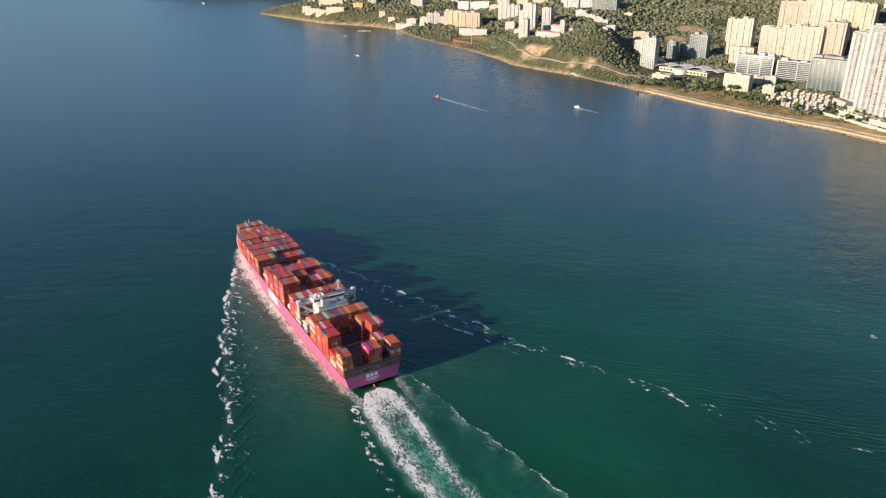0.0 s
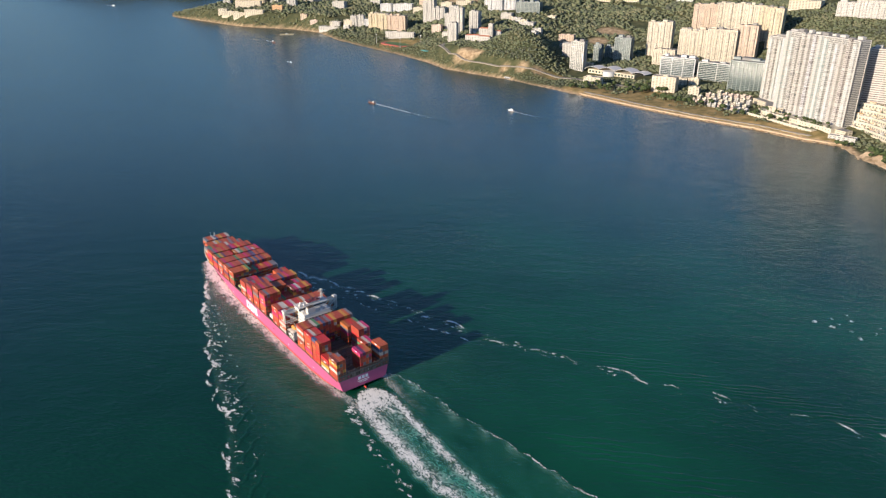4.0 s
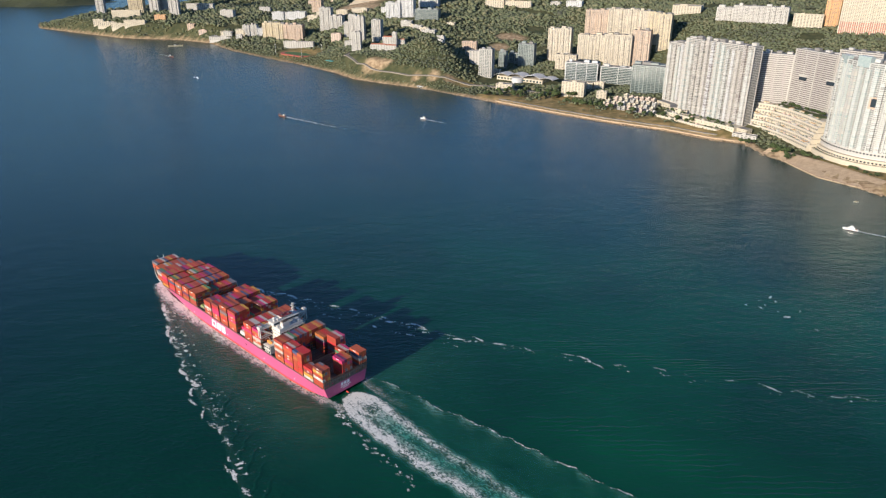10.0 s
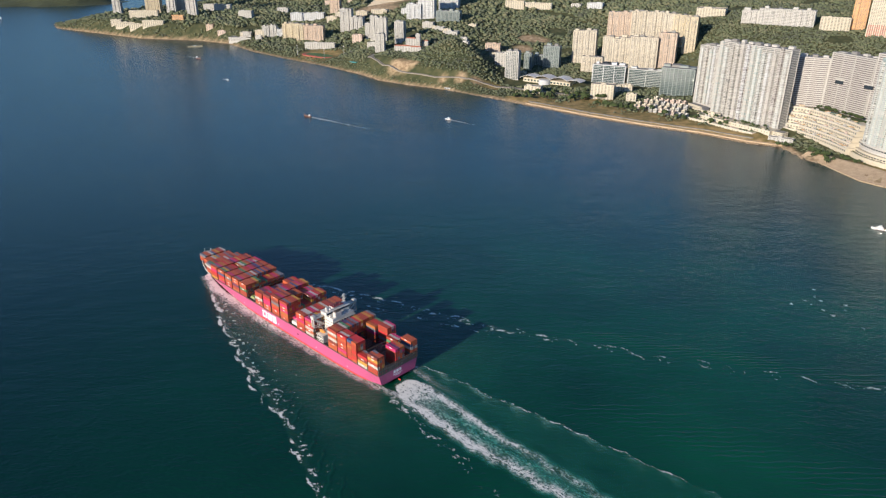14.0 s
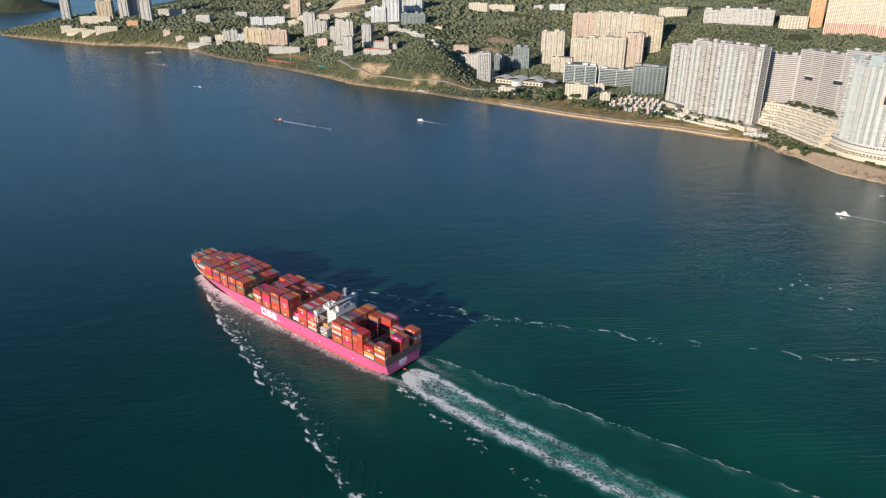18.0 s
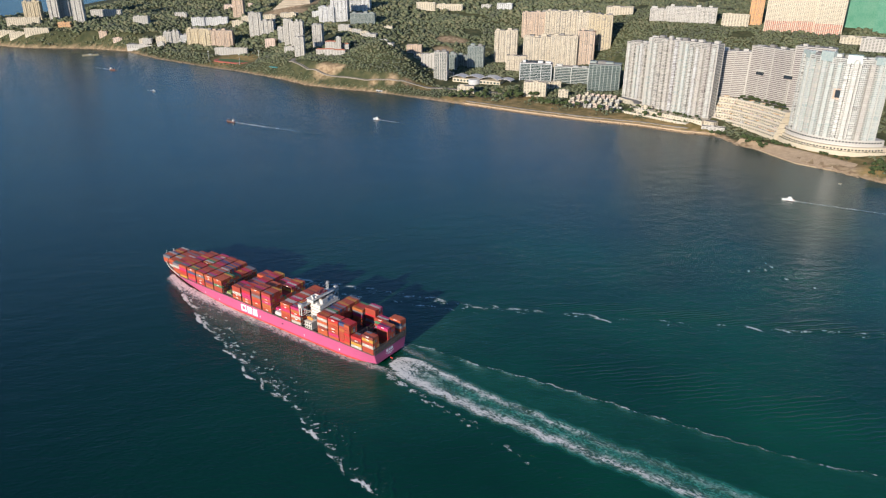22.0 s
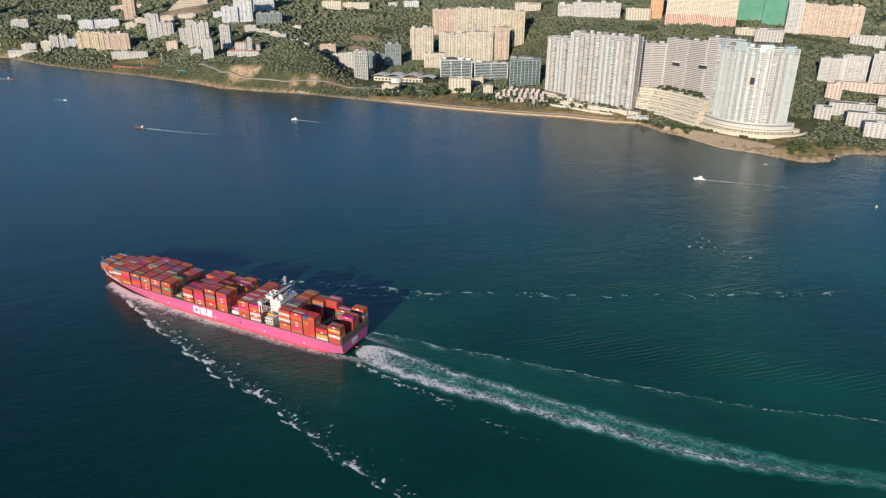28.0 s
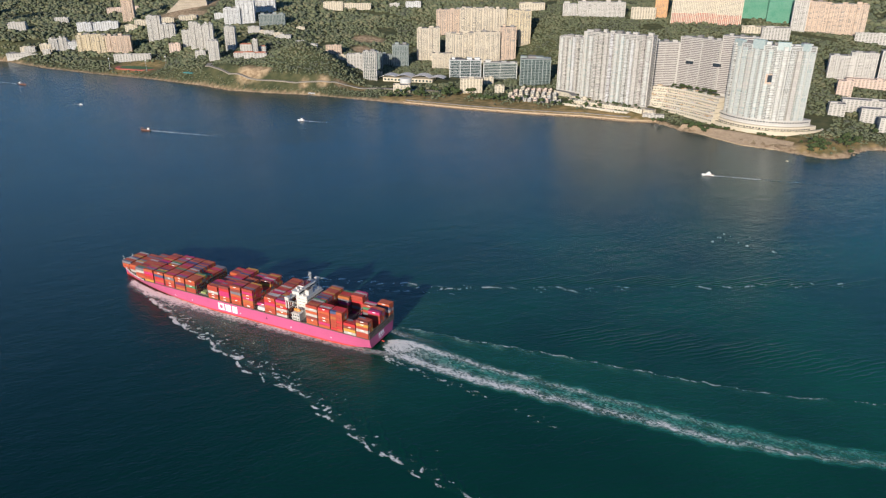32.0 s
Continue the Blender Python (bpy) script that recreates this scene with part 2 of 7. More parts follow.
# ---------------------------------------------------------------- land
COAST = ((-1560, 3330), (-1680, 3120), (-1600, 2985), (-1321, 2809), (-1133, 2690), (-909, 2645), (-783, 2574), (-648, 2390), (-499, 2241), (-369, 2120),
         (-286, 2028), (-246, 1985), (-190, 1903), (-110, 1844), (-16, 1788), (161, 1627), (276, 1521), (378, 1441), (474, 1378), (543, 1312),
         (592, 1288), (600, 1212), (632, 1155), (640, 1088), (667, 1050), (690, 1005), (712, 972), (750, 969), (782, 988), (828, 992), (867, 975),
         (960, 950), (1300, 760), (2200, 500), (5200, 200), (5200, 7000), (-1200, 7000))


def coast_distance(x, y):
    """Metres inland of the waterline (negative at sea), for arrays."""
    pts = np.array(COAST, float)
    best = np.full(x.shape, 1e9)
    inside = np.zeros(x.shape, bool)
    for (ax, ay), (bx, by) in zip(pts, np.roll(pts, -1, 0)):
        dx, dy = bx - ax, by - ay
        u = np.clip(((x - ax) * dx + (y - ay) * dy) / (dx * dx + dy * dy), 0, 1)
        best = np.minimum(best, np.hypot(x - ax - u * dx, y - ay - u * dy))
        cross = ((ay > y) != (by > y)) & (x < (bx - ax) * (y - ay) / (by - ay + 1e-12) + ax)
        inside ^= cross
    return np.where(inside, best, -best)


# valleys, terraces and knolls of the coast: x, y, height of the ground, reach
RISES = ((532, 1846, 13, 150), (321, 2011, 27, 140), (412, 2170, 42, 150), (221, 2230, 68, 150), (947, 1833, 137, 150), (959, 1750, 126, 130),
         (1080, 1640, 138, 160), (737, 2060, 150, 150), (761, 1920, 135, 120), (-150, 1999, 60, 70), (-169, 2176, 56, 110), (240, 1900, 22, 110),
         (-1094, 2793, 60, 160), (-1302, 2929, 55, 160), (-787, 2750, 72, 160), (-572, 2500, 22, 130), (-436, 2410, 22, 110), (-320, 2303, 18, 100),
         (-197, 2600, 118, 220), (-76, 2300, 86, 130), (1202, 1564, 120, 150), (700, 1420, 44, 110), (330, 1700, 10, 150), (20, 1945, 112, 80),
         (-20, 1880, 38, 60), (110, 1960, 26, 60), (600, 1640, 22, 110), (700, 1620, 70, 110), (850, 1350, 50, 160), (1010, 1250, 40, 160), (950, 1080, 18, 120), (755, 1015, 17, 34), (645, 1320, 0, 42), (640, 1275, 0, 42), (655, 1225, 0, 44), (675, 1175, 0, 42), (700, 1125, 1, 42), (745, 1095, 3, 40), (800, 1085, 6, 34), (610, 1330, 5, 34), (535, 1445, 8, 36), (572, 1398, 8, 36), (548, 1385, 6, 30))


def land_height(x, y):
    x, y = np.asarray(x, float), np.asarray(y, float)
    d = coast_distance(x, y)

    def slope(dist):
        return np.interp(dist, (-60, -12, 0, 8, 30, 90, 250, 600, 1200, 2500), (-12, -3, 0.0, 3.5, 6, 10, 32, 95, 200, 430))

    z = slope(d)
    total, shift = np.full(z.shape, 0.35), np.zeros(z.shape)
    for hx, hy, h, r in RISES:
        w = np.exp(-((x - hx) ** 2 + (y - hy) ** 2) / (r * r)) * 2.5
        shift, total = shift + w * (h - float(slope(coast_distance(np.array(float(hx)), np.array(float(hy)))))), total + w
    z = z + shift / total * np.clip(d / 50, 0, 1)
    return np.maximum(z, slope(np.minimum(d, 26)))


# open ground between the woods: x, y, reach, kind (1 bare sand and rock, 2 dry grass)
CLEARINGS = ((616, 1195, 16, 1), (638, 1150, 20, 1), (648, 1110, 22, 1), (664, 1075, 20, 1), (685, 1045, 20, 1), (745, 968, 8, 1), (780, 983, 6, 1), (712, 980, 7, 1), (840, 1000, 12, 2), (700, 1025, 20, 2), (-145, 1922, 20, 1), (-122, 1912, 17, 1), (-100, 1905, 10, 1), (-290, 2690, 50, 1), (-240, 2650, 45, 1), (-205, 2800, 60, 1), (-250, 2740, 45, 1), (225, 2240, 28, 1), (200, 2150, 24, 1), (255, 2225, 24, 1),
             (675, 1120, 30, 2), (700, 1085, 26, 2), (660, 1165, 24, 2), (730, 1030, 40, 2), (765, 1015, 38, 2), (720, 1060, 34, 2), (775, 1045, 34, 2), (810, 1030, 26, 2), (270, 1600, 45, 2), (330, 1550, 45, 2), (210, 1660, 30, 2),
             (400, 1500, 40, 2), (460, 1440, 34, 2), (520, 1375, 30, 2), (-405, 2255, 62, 2), (300, 1640, 40, 2), (100, 1790, 22, 2), (60, 1800, 12, 1), (20, 1808, 12, 1), (-25, 1822, 9, 1))


def open_ground(x, y):
    """Shares of bare soil and of grass at a place."""
    x, y = np.asarray(x, float), np.asarray(y, float)
    d = coast_distance(x, y)
    bare = np.clip((np.where(x > 80, 10, 5.5) - d) / 3, 0, 1)
    grass = np.clip((46 - d) / 8, 0, 1) * ((x > 120) & (x < 600) & (y < 1690) & (y > 1290))
    for cx, cy, r, kind in CLEARINGS:
        w = np.clip(1.6 - np.hypot(x - cx, y - cy) / r, 0, 1)
        if kind == 1:
            bare = np.maximum(bare, w)
        else:
            grass = np.maximum(grass, w)
    return bare, grass


def ground_material():
    m = bpy.data.materials.new("coast_ground")
    m.use_nodes = True
    n, l = m.node_tree.nodes, m.node_tree.links
    b = n["Principled BSDF"]
    b.inputs["Roughness"].default_value = 0.95
    b.inputs["Specular IOR Level"].default_value = 0.15
    co = n.new("ShaderNodeTexCoord")

    def two(c1, c2, scale):
        t, r = n.new("ShaderNodeTexNoise"), n.new("ShaderNodeValToRGB")
        t.inputs["Scale"].default_value, t.inputs["Detail"].default_value = scale, 7
        l.new(co.outputs["Object"], t.inputs["Vector"])
        r.color_ramp.elements[0].position, r.color_ramp.elements[1].position = 0.36, 0.66
        r.color_ramp.elements[0].color, r.color_ramp.elements[1].color = (*c1, 1), (*c2, 1)
        l.new(t.outputs["Fac"], r.inputs[0])
        return r.outputs[0], t.outputs["Fac"]

    floor, _ = two((0.045, 0.054, 0.026), (0.095, 0.092, 0.045), 0.05)
    sand, lump = two((0.22, 0.15, 0.09), (0.46, 0.34, 0.21), 0.11)
    grass, _ = two((0.17, 0.135, 0.052), (0.38, 0.26, 0.115), 0.06)
    last = floor
    for name, col in (("grass", grass), ("bare", sand)):
        at, mx = n.new("ShaderNodeAttribute"), n.new("ShaderNodeMix")
        at.attribute_name = name
        mx.data_type = "RGBA"
        l.new(at.outputs["Fac"], mx.inputs["Factor"])
        l.new(last, mx.inputs["A"])
        l.new(col, mx.inputs["B"])
        last = mx.outputs["Result"]
    l.new(last, b.inputs["Base Color"])
    bp = n.new("ShaderNodeBump")
    bp.inputs["Distance"].default_value, bp.inputs["Strength"].default_value = 1.5, 0.7
    l.new(lump, bp.inputs["Height"])
    l.new(bp.outputs[0], b.inputs["Normal"])
    return m


def sheet(name, xs, ys, material):
    X, Y = np.meshgrid(xs, ys, indexing="ij")
    Z = land_height(X, Y)
    d = coast_distance(X, Y)
    rough = np.sin(X * 0.21 + 1.3 * np.sin(Y * 0.13)) * np.sin(Y * 0.19 + np.sin(X * 0.09))
    Z = Z + np.where(d < 20, 1.3, 0.5) * rough * np.clip((d + 12) / 10, 0, 1)
    n, k = X.shape
    idx = np.arange(n * k).reshape(n, k)
    q = np.stack([idx[:-1, :-1], idx[1:, :-1], idx[1:, 1:], idx[:-1, 1:]], -1).reshape(-1, 4)
    keep = Z.ravel()[q].max(1) > -6
    me = raw(name, np.stack([X, Y, Z], -1).reshape(-1, 3).tolist(), q[keep].tolist(), material)
    bare, grass = open_ground(X, Y)
    for key, val in (("bare", bare), ("grass", grass)):
        at = me.attributes.new(key, "FLOAT", "POINT")
        at.data.foreach_set("value", val.ravel().astype(np.float32))
    me.polygons.foreach_set("use_smooth", np.ones(len(me.polygons), bool))
    return new(name, me)


def steps(*spans):
    """Grid lines of changing spacing: (start, end, step) ..., end."""
    out = []
    for a, b, st in spans:
        out.extend(np.arange(a, b, st))
    return np.array(out + [spans[-1][1]], float)


def make_ground():
    ground = sheet("ground", steps((-2300, -1700, 30), (-1700, -400, 13), (-400, 900, 8), (900, 1500, 12), (1500, 5200, 60)),
                   steps((860, 960, 20), (960, 2100, 8), (2100, 3000, 13), (3000, 5400, 60)), ground_material())
    tagged(ground, "hilly wooded coast with a sandy rocky shoreline", "ground", kind="structure")


make_ground()

# ---------------------------------------------------------------- the container ship
BEAM, DECK = 22.8, 12.6


def hull_half(x, z):
    """Half breadth of the hull at x metres from the stern and height z."""
    u = min(max(z / DECK, -0.2), 1.0)
    fore = 205 - 20 * (1 - u)
    if x > fore:
        end = 318 + 3 * max(u, 0) if u > 0 else 316
        k = min((x - fore) / (end - fore), 1.0)
        full = 2.6 + 2.6 * u
        w = BEAM * (1 - k ** full) * (1 - 0.35 * (1 - u) * k)
    else:
        w = BEAM
    if x < 60:
        k = 1 - x / 60
        w -= 1.2 * k * k + (1 - u) * 3.5 * k * k
    return max(w, 0.05)


def make_hull(ship):
    xs = [0, 3, 10, 25, 45, 60, 100, 140, 180, 200, 212, 224, 236, 248, 260, 270, 280, 288, 295, 301, 306, 310, 314, 317, 319, 320.5]
    zs = [-3.0, 0.9, 1.9, 3.0, 5.0, 8.0, 11.0, DECK]

    def lift(x, z):
        # the stern rises out of the water, the forecastle sheers up
        if x < 28:
            low = 3.2 * (1 - x / 28) ** 1.3
            z = max(z, low) if z > -2 else low - 0.6
        if x > 270 and z > 8:
            z += 4.6 * ((x - 270) / 50) * (z - 8) / (DECK - 8)
        return z

    bm = bmesh.new()
    red, pink = 1, 0
    for side in (1, -1):
        rows = [[bm.verts.new((x + (1.5 * max(0, z / DECK) if x > 300 else 0) * (x - 300) / 20, side * hull_half(x, z), lift(x, z))) for z in zs] for x in xs]
        for i in range(len(xs) - 1):
            for j in range(len(zs) - 1):
                q = (rows[i][j], rows[i + 1][j], rows[i + 1][j + 1], rows[i][j + 1])
                fc = bm.faces.new(q if side < 0 else q[::-1])
                fc.material_index = red if j < 2 else pink
        if side == 1:
            port = rows
        else:
            star = rows
    for j in range(len(zs) - 1):
        fc = bm.faces.new((port[0][j], star[0][j], star[0][j + 1], port[0][j + 1]))
        fc.material_index = pink
    for i in range(len(xs) - 1):
        bm.faces.new((port[i][-1], star[i][-1], star[i + 1][-1], port[i + 1][-1])).material_index = 2
    bmesh.ops.remove_doubles(bm, verts=bm.verts, dist=0.12)
    me = mesh_of(bm, "hull", HULL_PINK, HULL_RED, DECK_GREY)
    return part("hull", me, None, ship, "magenta hull with a red waterline band")


def container_mesh(name, length, material):
    """A steel box with recessed corrugated-side panels and a framed roof."""
    L, Wd, Hh, f, d = length, 2.36, 2.66, 0.16, 0.09
    v, faces = [], []

    def panel(o, a, b):
        # outer frame and a sunk panel on the face o + s*a + t*b
        o, a, b = Vector(o), Vector(a), Vector(b)
        n = a.cross(b).normalized()
        fa, fb = f / a.length, f / b.length
        base = len(v)
        for s_, t_ in ((0, 0), (1, 0), (1, 1), (0, 1)):
            v.append(tuple(o + s_ * a + t_ * b))
        for s_, t_ in ((fa, fb), (1 - fa, fb), (1 - fa, 1 - fb), (fa, 1 - fb)):
            v.append(tuple(o + s_ * a + t_ * b - n * d))
        for k in range(4):
            faces.append((base + k, base + (k + 1) % 4, base + 4 + (k + 1) % 4, base + 4 + k))
        faces.append((base + 4, base + 5, base + 6, base + 7))

    x, y = L / 2, Wd / 2
    panel((-x, -y, Hh), (L, 0, 0), (0, Wd, 0))
    panel((-x, -y, 0), (L, 0, 0), (0, 0, Hh))
    panel((x, y, 0), (-L, 0, 0), (0, 0, Hh))
    panel((x, -y, 0), (0, Wd, 0), (0, 0, Hh))
    panel((-x, y, 0), (0, -Wd, 0), (0, 0, Hh))
    base = len(v)
    v.extend([(-x, -y, 0), (-x, y, 0), (x, y, 0), (x, -y, 0)])
    faces.append((base, base + 1, base + 2, base + 3))
    return v, faces


def with_panel(v, f):
    """The same box with a pale line's panel on both long sides."""
    v, f = list(v), list(f)
    for y in (1.195, -1.195):
        o = len(v)
        v += [(-1.5, y, 1.5), (1.5, y, 1.5), (1.5, y, 2.2), (-1.5, y, 2.2)]
        f.append((o, o + 1, o + 2, o + 3) if y < 0 else (o + 3, o + 2, o + 1, o))
    return v, f


ROWS, PITCH, TIER = 18, 2.49, 2.78
# bays from the stern: start of the bay, deck height, blocks of (first row from port, last row, tiers)
BAYS = (
    (0.4, 13.4, ((0, 2, 6), (8, 11, 5.6), (15, 17, 5.6), (3, 3, 2), (13, 14, 1))),
    (13.6, 13.4, ((0, 2, 3.6), (13, 15, 5.4), (3, 3, 1))),
    (27.2, 13.4, ((0, 3, 7), (14, 17, 7), (4, 5, 1))),
    (40.5, 13.4, ((0, 3, 7), (13, 17, 6.4))),
    (53.8, 13.4, ((0, 17, 7),)),
    (87.6, 13.4, ((0, 2, 6), (3, 17, 6))),
    (101.0, 13.4, ((0, 1, 6), (2, 17, 5.8))),
    (114.2, 13.0, ((2, 6, 2), (7, 12, 3))),
    (127.0, 13.2, ((0, 5, 7), (6, 10, 4), (11, 17, 6))),
    (141.4, 13.2, ((0, 5, 6.5), (6, 10, 6), (11, 17, 5))),
    (155.8, 13.2, ((0, 5, 5.6), (6, 10, 6), (11, 17, 6))),
    (170.2, 13.2, ((0, 5, 5), (6, 12, 4.4), (13, 17, 5))),
    (198.6, 13.0, ((0, 6, 5), (7, 17, 4))),
    (212.6, 13.0, ((0, 17, 5),)),
    (226.5, 13.0, ((0, 17, 5),)),
    (240.6, 13.0, ((0, 6, 4.7), (8, 17, 5), (7, 7, 3))),
    (254.8, 13.2, ((0, 16, 4.5),)),
    (269.4, 13.6, ((1, 15, 4),)),
    (283.2, 14.6, ((3, 14, 3),)),
    (296.6, 15.6, ((4, 13, 2.6),)),
)


def make_containers(ship):
    rng = random.Random(11)
    v40, f40 = container_mesh("container", 12.19, None)
    v20, f20 = container_mesh("container", 6.06, None)
    long_box = raw("container", v40, f40, BOX_PAINT)
    marked = raw("container", *with_panel(v40, f40), BOX_PAINT, MARK_WHITE)
    for q in marked.polygons[len(f40):]:
        q.material_index = 1
    short_box = raw("container", v20, f20, BOX_PAINT)
    rest_v, rest_f = [], []
    single = 0
    for x0, base, blocks in BAYS:
        height = {}
        for a, b, tiers in blocks:
            for r in range(a, b + 1):
                height[r] = tiers
        for r, tiers in height.items():
            y = (ROWS / 2 - 0.5 - r) * PITCH
            full = int(tiers + 0.5)
            short = x0 < 250 and rng.random() < 0.06
            for k in range(full):
                z = base + k * TIER + (tiers - full) * 0.4
                shown = k == full - 1 or r == 0
                for cx in ((x0 + 3.05, x0 + 9.2) if short else (x0 + 6.1,)):
                    cx += rng.uniform(-0.05, 0.05)
                    if shown and (r == 0 or single < 330):
                        single += 1
                        part("container", short_box if short else (marked if rng.random() < 0.45 else long_box), None, ship, at=pose(cx, y, z))
                    else:
                        o = len(rest_v)
                        rest_v.extend([(vx + cx, vy + y, vz + z) for vx, vy, vz in (v20 if short else v40)])
                        rest_f.extend([tuple(i + o for i in q) for q in (f20 if short else f40)])
    # each joined box is one island: weld its frame corners
    me = raw("stacked_container", rest_v, rest_f, BOX_PAINT_JOINED)
    bm = bmesh.new()
    bm.from_mesh(me)
    bmesh.ops.remove_doubles(bm, verts=bm.verts, dist=0.002)
    bm.to_mesh(me)
    bm.free()
    tagged(part("stacked_container", me, None, ship, "stacked red, orange and magenta steel containers"), kind="stuff")


def make_deckhouse(ship):
    white = STEEL_WHITE
    h = part("deckhouse", soft_box(72, 84, -12, 12, DECK, 34, 0.25), white, ship, "white deckhouse of many decks")
    for k in range(6):
        z = 15.5 + 3 * k
        part("deck_edge", soft_box(71, 85, -12.9, 12.9, z, z + 0.3, 0.05), white, h)
    win = mesh_of(box(-0.6, 0.6, -0.08, 0.08, 0, 1.0), "window", GLASS_DARK)
    for k in range(5):
        for j in range(8):
            for x, turn in ((71.95, 90), (84.05, 90)):
                part("window", win, None, h, at=pose(x, -10.2 + j * 2.9, 17 + 3 * k, 0, 0, turn))
    # low side houses on deck
    for side, name in ((1, "white side house on deck"), (-1, "white side house on deck")):
        y0, y1 = sorted((side * 12.1, side * 22.0))
        sh = part("side_house", soft_box(74.0, 82.5, y0, y1, DECK, 20.5, 0.2), white, ship, name)
        for k in range(2):
            for j in range(3):
                part("opening", box(-0.8, 0.8, -0.1, 0.1, 0, 1.5), GLASS_DARK, sh, at=pose(75.4 + j * 2.6, side * 22.02, 14.2 + 3.2 * k))
            part("gallery", box(73.4, 83.1, min(side * 21.9, side * 23.0), max(side * 21.9, side * 23.0), 16.4 + 3.6 * k, 16.6 + 3.6 * k), white, sh)
        boat = bmesh.new()
        bmesh.ops.create_icosphere(boat, subdivisions=2, radius=1.0)
        for v in boat.verts:
            v.co = Vector((v.co.x * 3.9, v.co.y * 1.5, max(v.co.z, -0.7) * 1.7))
        lb = part("lifeboat", boat, surface("orange_lifeboat_shell", (0.70, 0.26, 0.05), 0.4, scale=0.3, amount=0.3), ship, "orange covered lifeboat", at=pose(78.2, side * 19.0, 22.6))
        for x in (74.8, 81.6):
            dv = add_bar(bmesh.new(), (x, side * 15, 19.4), (x, side * 17.5, 25.0), 0.28)
            add_bar(dv, (x, side * 17.5, 25.0), (x, side * 20.6, 25.2), 0.25)
            part("davit", dv, white, ship)
    # open stairs and rails on the after face
    for k in range(6):
        z = 15.8 + 3 * k
        rail = bmesh.new()
        for h_ in (0.55, 1.1):
            add_bar(rail, (71.1, -12.8, z + h_), (71.1, 12.8, z + h_), 0.07, 4)
        for j in range(9):
            add_bar(rail, (71.1, -12.8 + j * 3.2, z), (71.1, -12.8 + j * 3.2, z + 1.1), 0.06, 4)
        part("deck_rail", rail, white, h)
        if k < 5:
            y = 6 if k % 2 else -6
            part("stair", add_bar(bmesh.new(), (71.3, y, z), (71.3, y + (4 if k % 2 else -4), z + 3), 0.35, 4), LASHING, h)
    # bridge with open wings on trussed brackets
    br = part("bridge", soft_box(79.5, 87.5, -13, 13, 34.0, 37.3, 0.25), white, ship, "white navigation bridge")
    part("bridge_window", box(87.45, 87.65, -12.4, 12.4, 35.4, 36.8), GLASS_DARK, br)
    part("bridge_window", box(79.35, 79.55, -12.4, 12.4, 35.4, 36.5), GLASS_DARK, br)
    part("bridge_roof", soft_box(78.9, 88.1, -13.6, 13.6, 37.3, 37.7, 0.1), white, br)
    for side in (1, -1):
        y0, y1 = sorted((side * 12.9, side * 24.4))
        wing = part("bridge_wing", soft_box(83.2, 87.0, y0, y1, 33.4, 34.2, 0.1), white, ship, "white open bridge wing")
        part("wing_rail", box(83.2, 83.4, y0, y1, 34.2, 35.4), white, wing)
        part("wing_rail", box(86.8, 87.0, y0, y1, 34.2, 35.6), white, wing)
        part("wing_cab", soft_box(83.0, 87.2, min(side * 21.6, side * 24.6), max(side * 21.6, side * 24.6), 34.2, 36.6, 0.15), white, wing)
        for x in (83.8, 86.4):
            st = add_bar(bmesh.new(), (x, side * 12, 25.0), (x, side * 23.6, 33.5), 0.62)
            add_bar(st, (x, side * 23.8, 25.4), (x, side * 23.8, 33.5), 0.5)
            add_bar(st, (x, side * 12, 25.4), (x, side * 23.8, 25.4), 0.42)
            add_bar(st, (x, side * 17.8, 25.4), (x, side * 17.8, 29.3), 0.34)
            part("wing_strut", st, white, wing)
    top = part("monkey_island", soft_box(80.3, 86.4, -7, 4, 37.7, 39.6, 0.2), white, ship, "white gear house over the bridge with a dark red roof")
    part("gear_roof", soft_box(80.0, 86.7, -7.3, 4.3, 39.6, 39.9, 0.08), surface("dark_red_roof_gear", (0.22, 0.035, 0.04), 0.6, scale=0.3), top)
    gear = surface("dark_roof_gear", (0.10, 0.05, 0.05), 0.6, scale=0.3)
    for x, y, r in ((82, -5, 0.9), (84.6, -2, 0.7), (82.4, 1.6, 0.8)):
        part("gear_box", soft_box(x - r, x + r, y - r, y + r, 39.9, 41.0, 0.1), gear, top)
    mast = bmesh.new()
    for dx, dy in ((-0.8, -0.8), (0.8, -0.8), (-0.8, 0.8), (0.8, 0.8)):
        add_bar(mast, (83 + dx, -10 + dy, 37.7), (83 + dx * 0.45, -10 + dy * 0.45, 47.5), 0.2, 5)
    for z, w in ((40.5, 1.0), (43.0, 2.8), (45.5, 3.4), (47.4, 1.4)):
        add_bar(mast, (83, -10 - w, z), (83, -10 + w, z), 0.2)
        add_bar(mast, (83 - 1.2, -10, z), (83 + 1.2, -10, z), 0.16)
    add_box(mast, 82.4, 83.6, -12.0, -8.0, 45.8, 46.2)
    part("radar_mast", mast, white, ship)
    dome = bmesh.new()
    bmesh.ops.create_icosphere(dome, subdivisions=2, radius=1.15)
    dome = mesh_of(dome, "satellite_dome", white)
    for x, y in ((81.5, 10.8), (81.0, 7.4), (85.0, 8.6)):
        part("satellite_dome", dome, None, ship, at=pose(x, y, 38.8))
    fn = bmesh.new()
    add_prism(fn, [(72, 1.5), (76, 1.5), (77.2, 3.0), (77.2, 7.0), (76, 8.5), (72, 8.5)], 33.9, 38.6)
    bmesh.ops.bevel(fn, geom=fn.edges[:], offset=0.3, segments=2, affect="EDGES")
    f = part("funnel", fn, white, ship, "white funnel casing")
    part("funnel_cap", soft_box(72.6, 76.4, 2.2, 7.8, 38.6, 39.3, 0.15), LASHING, f)
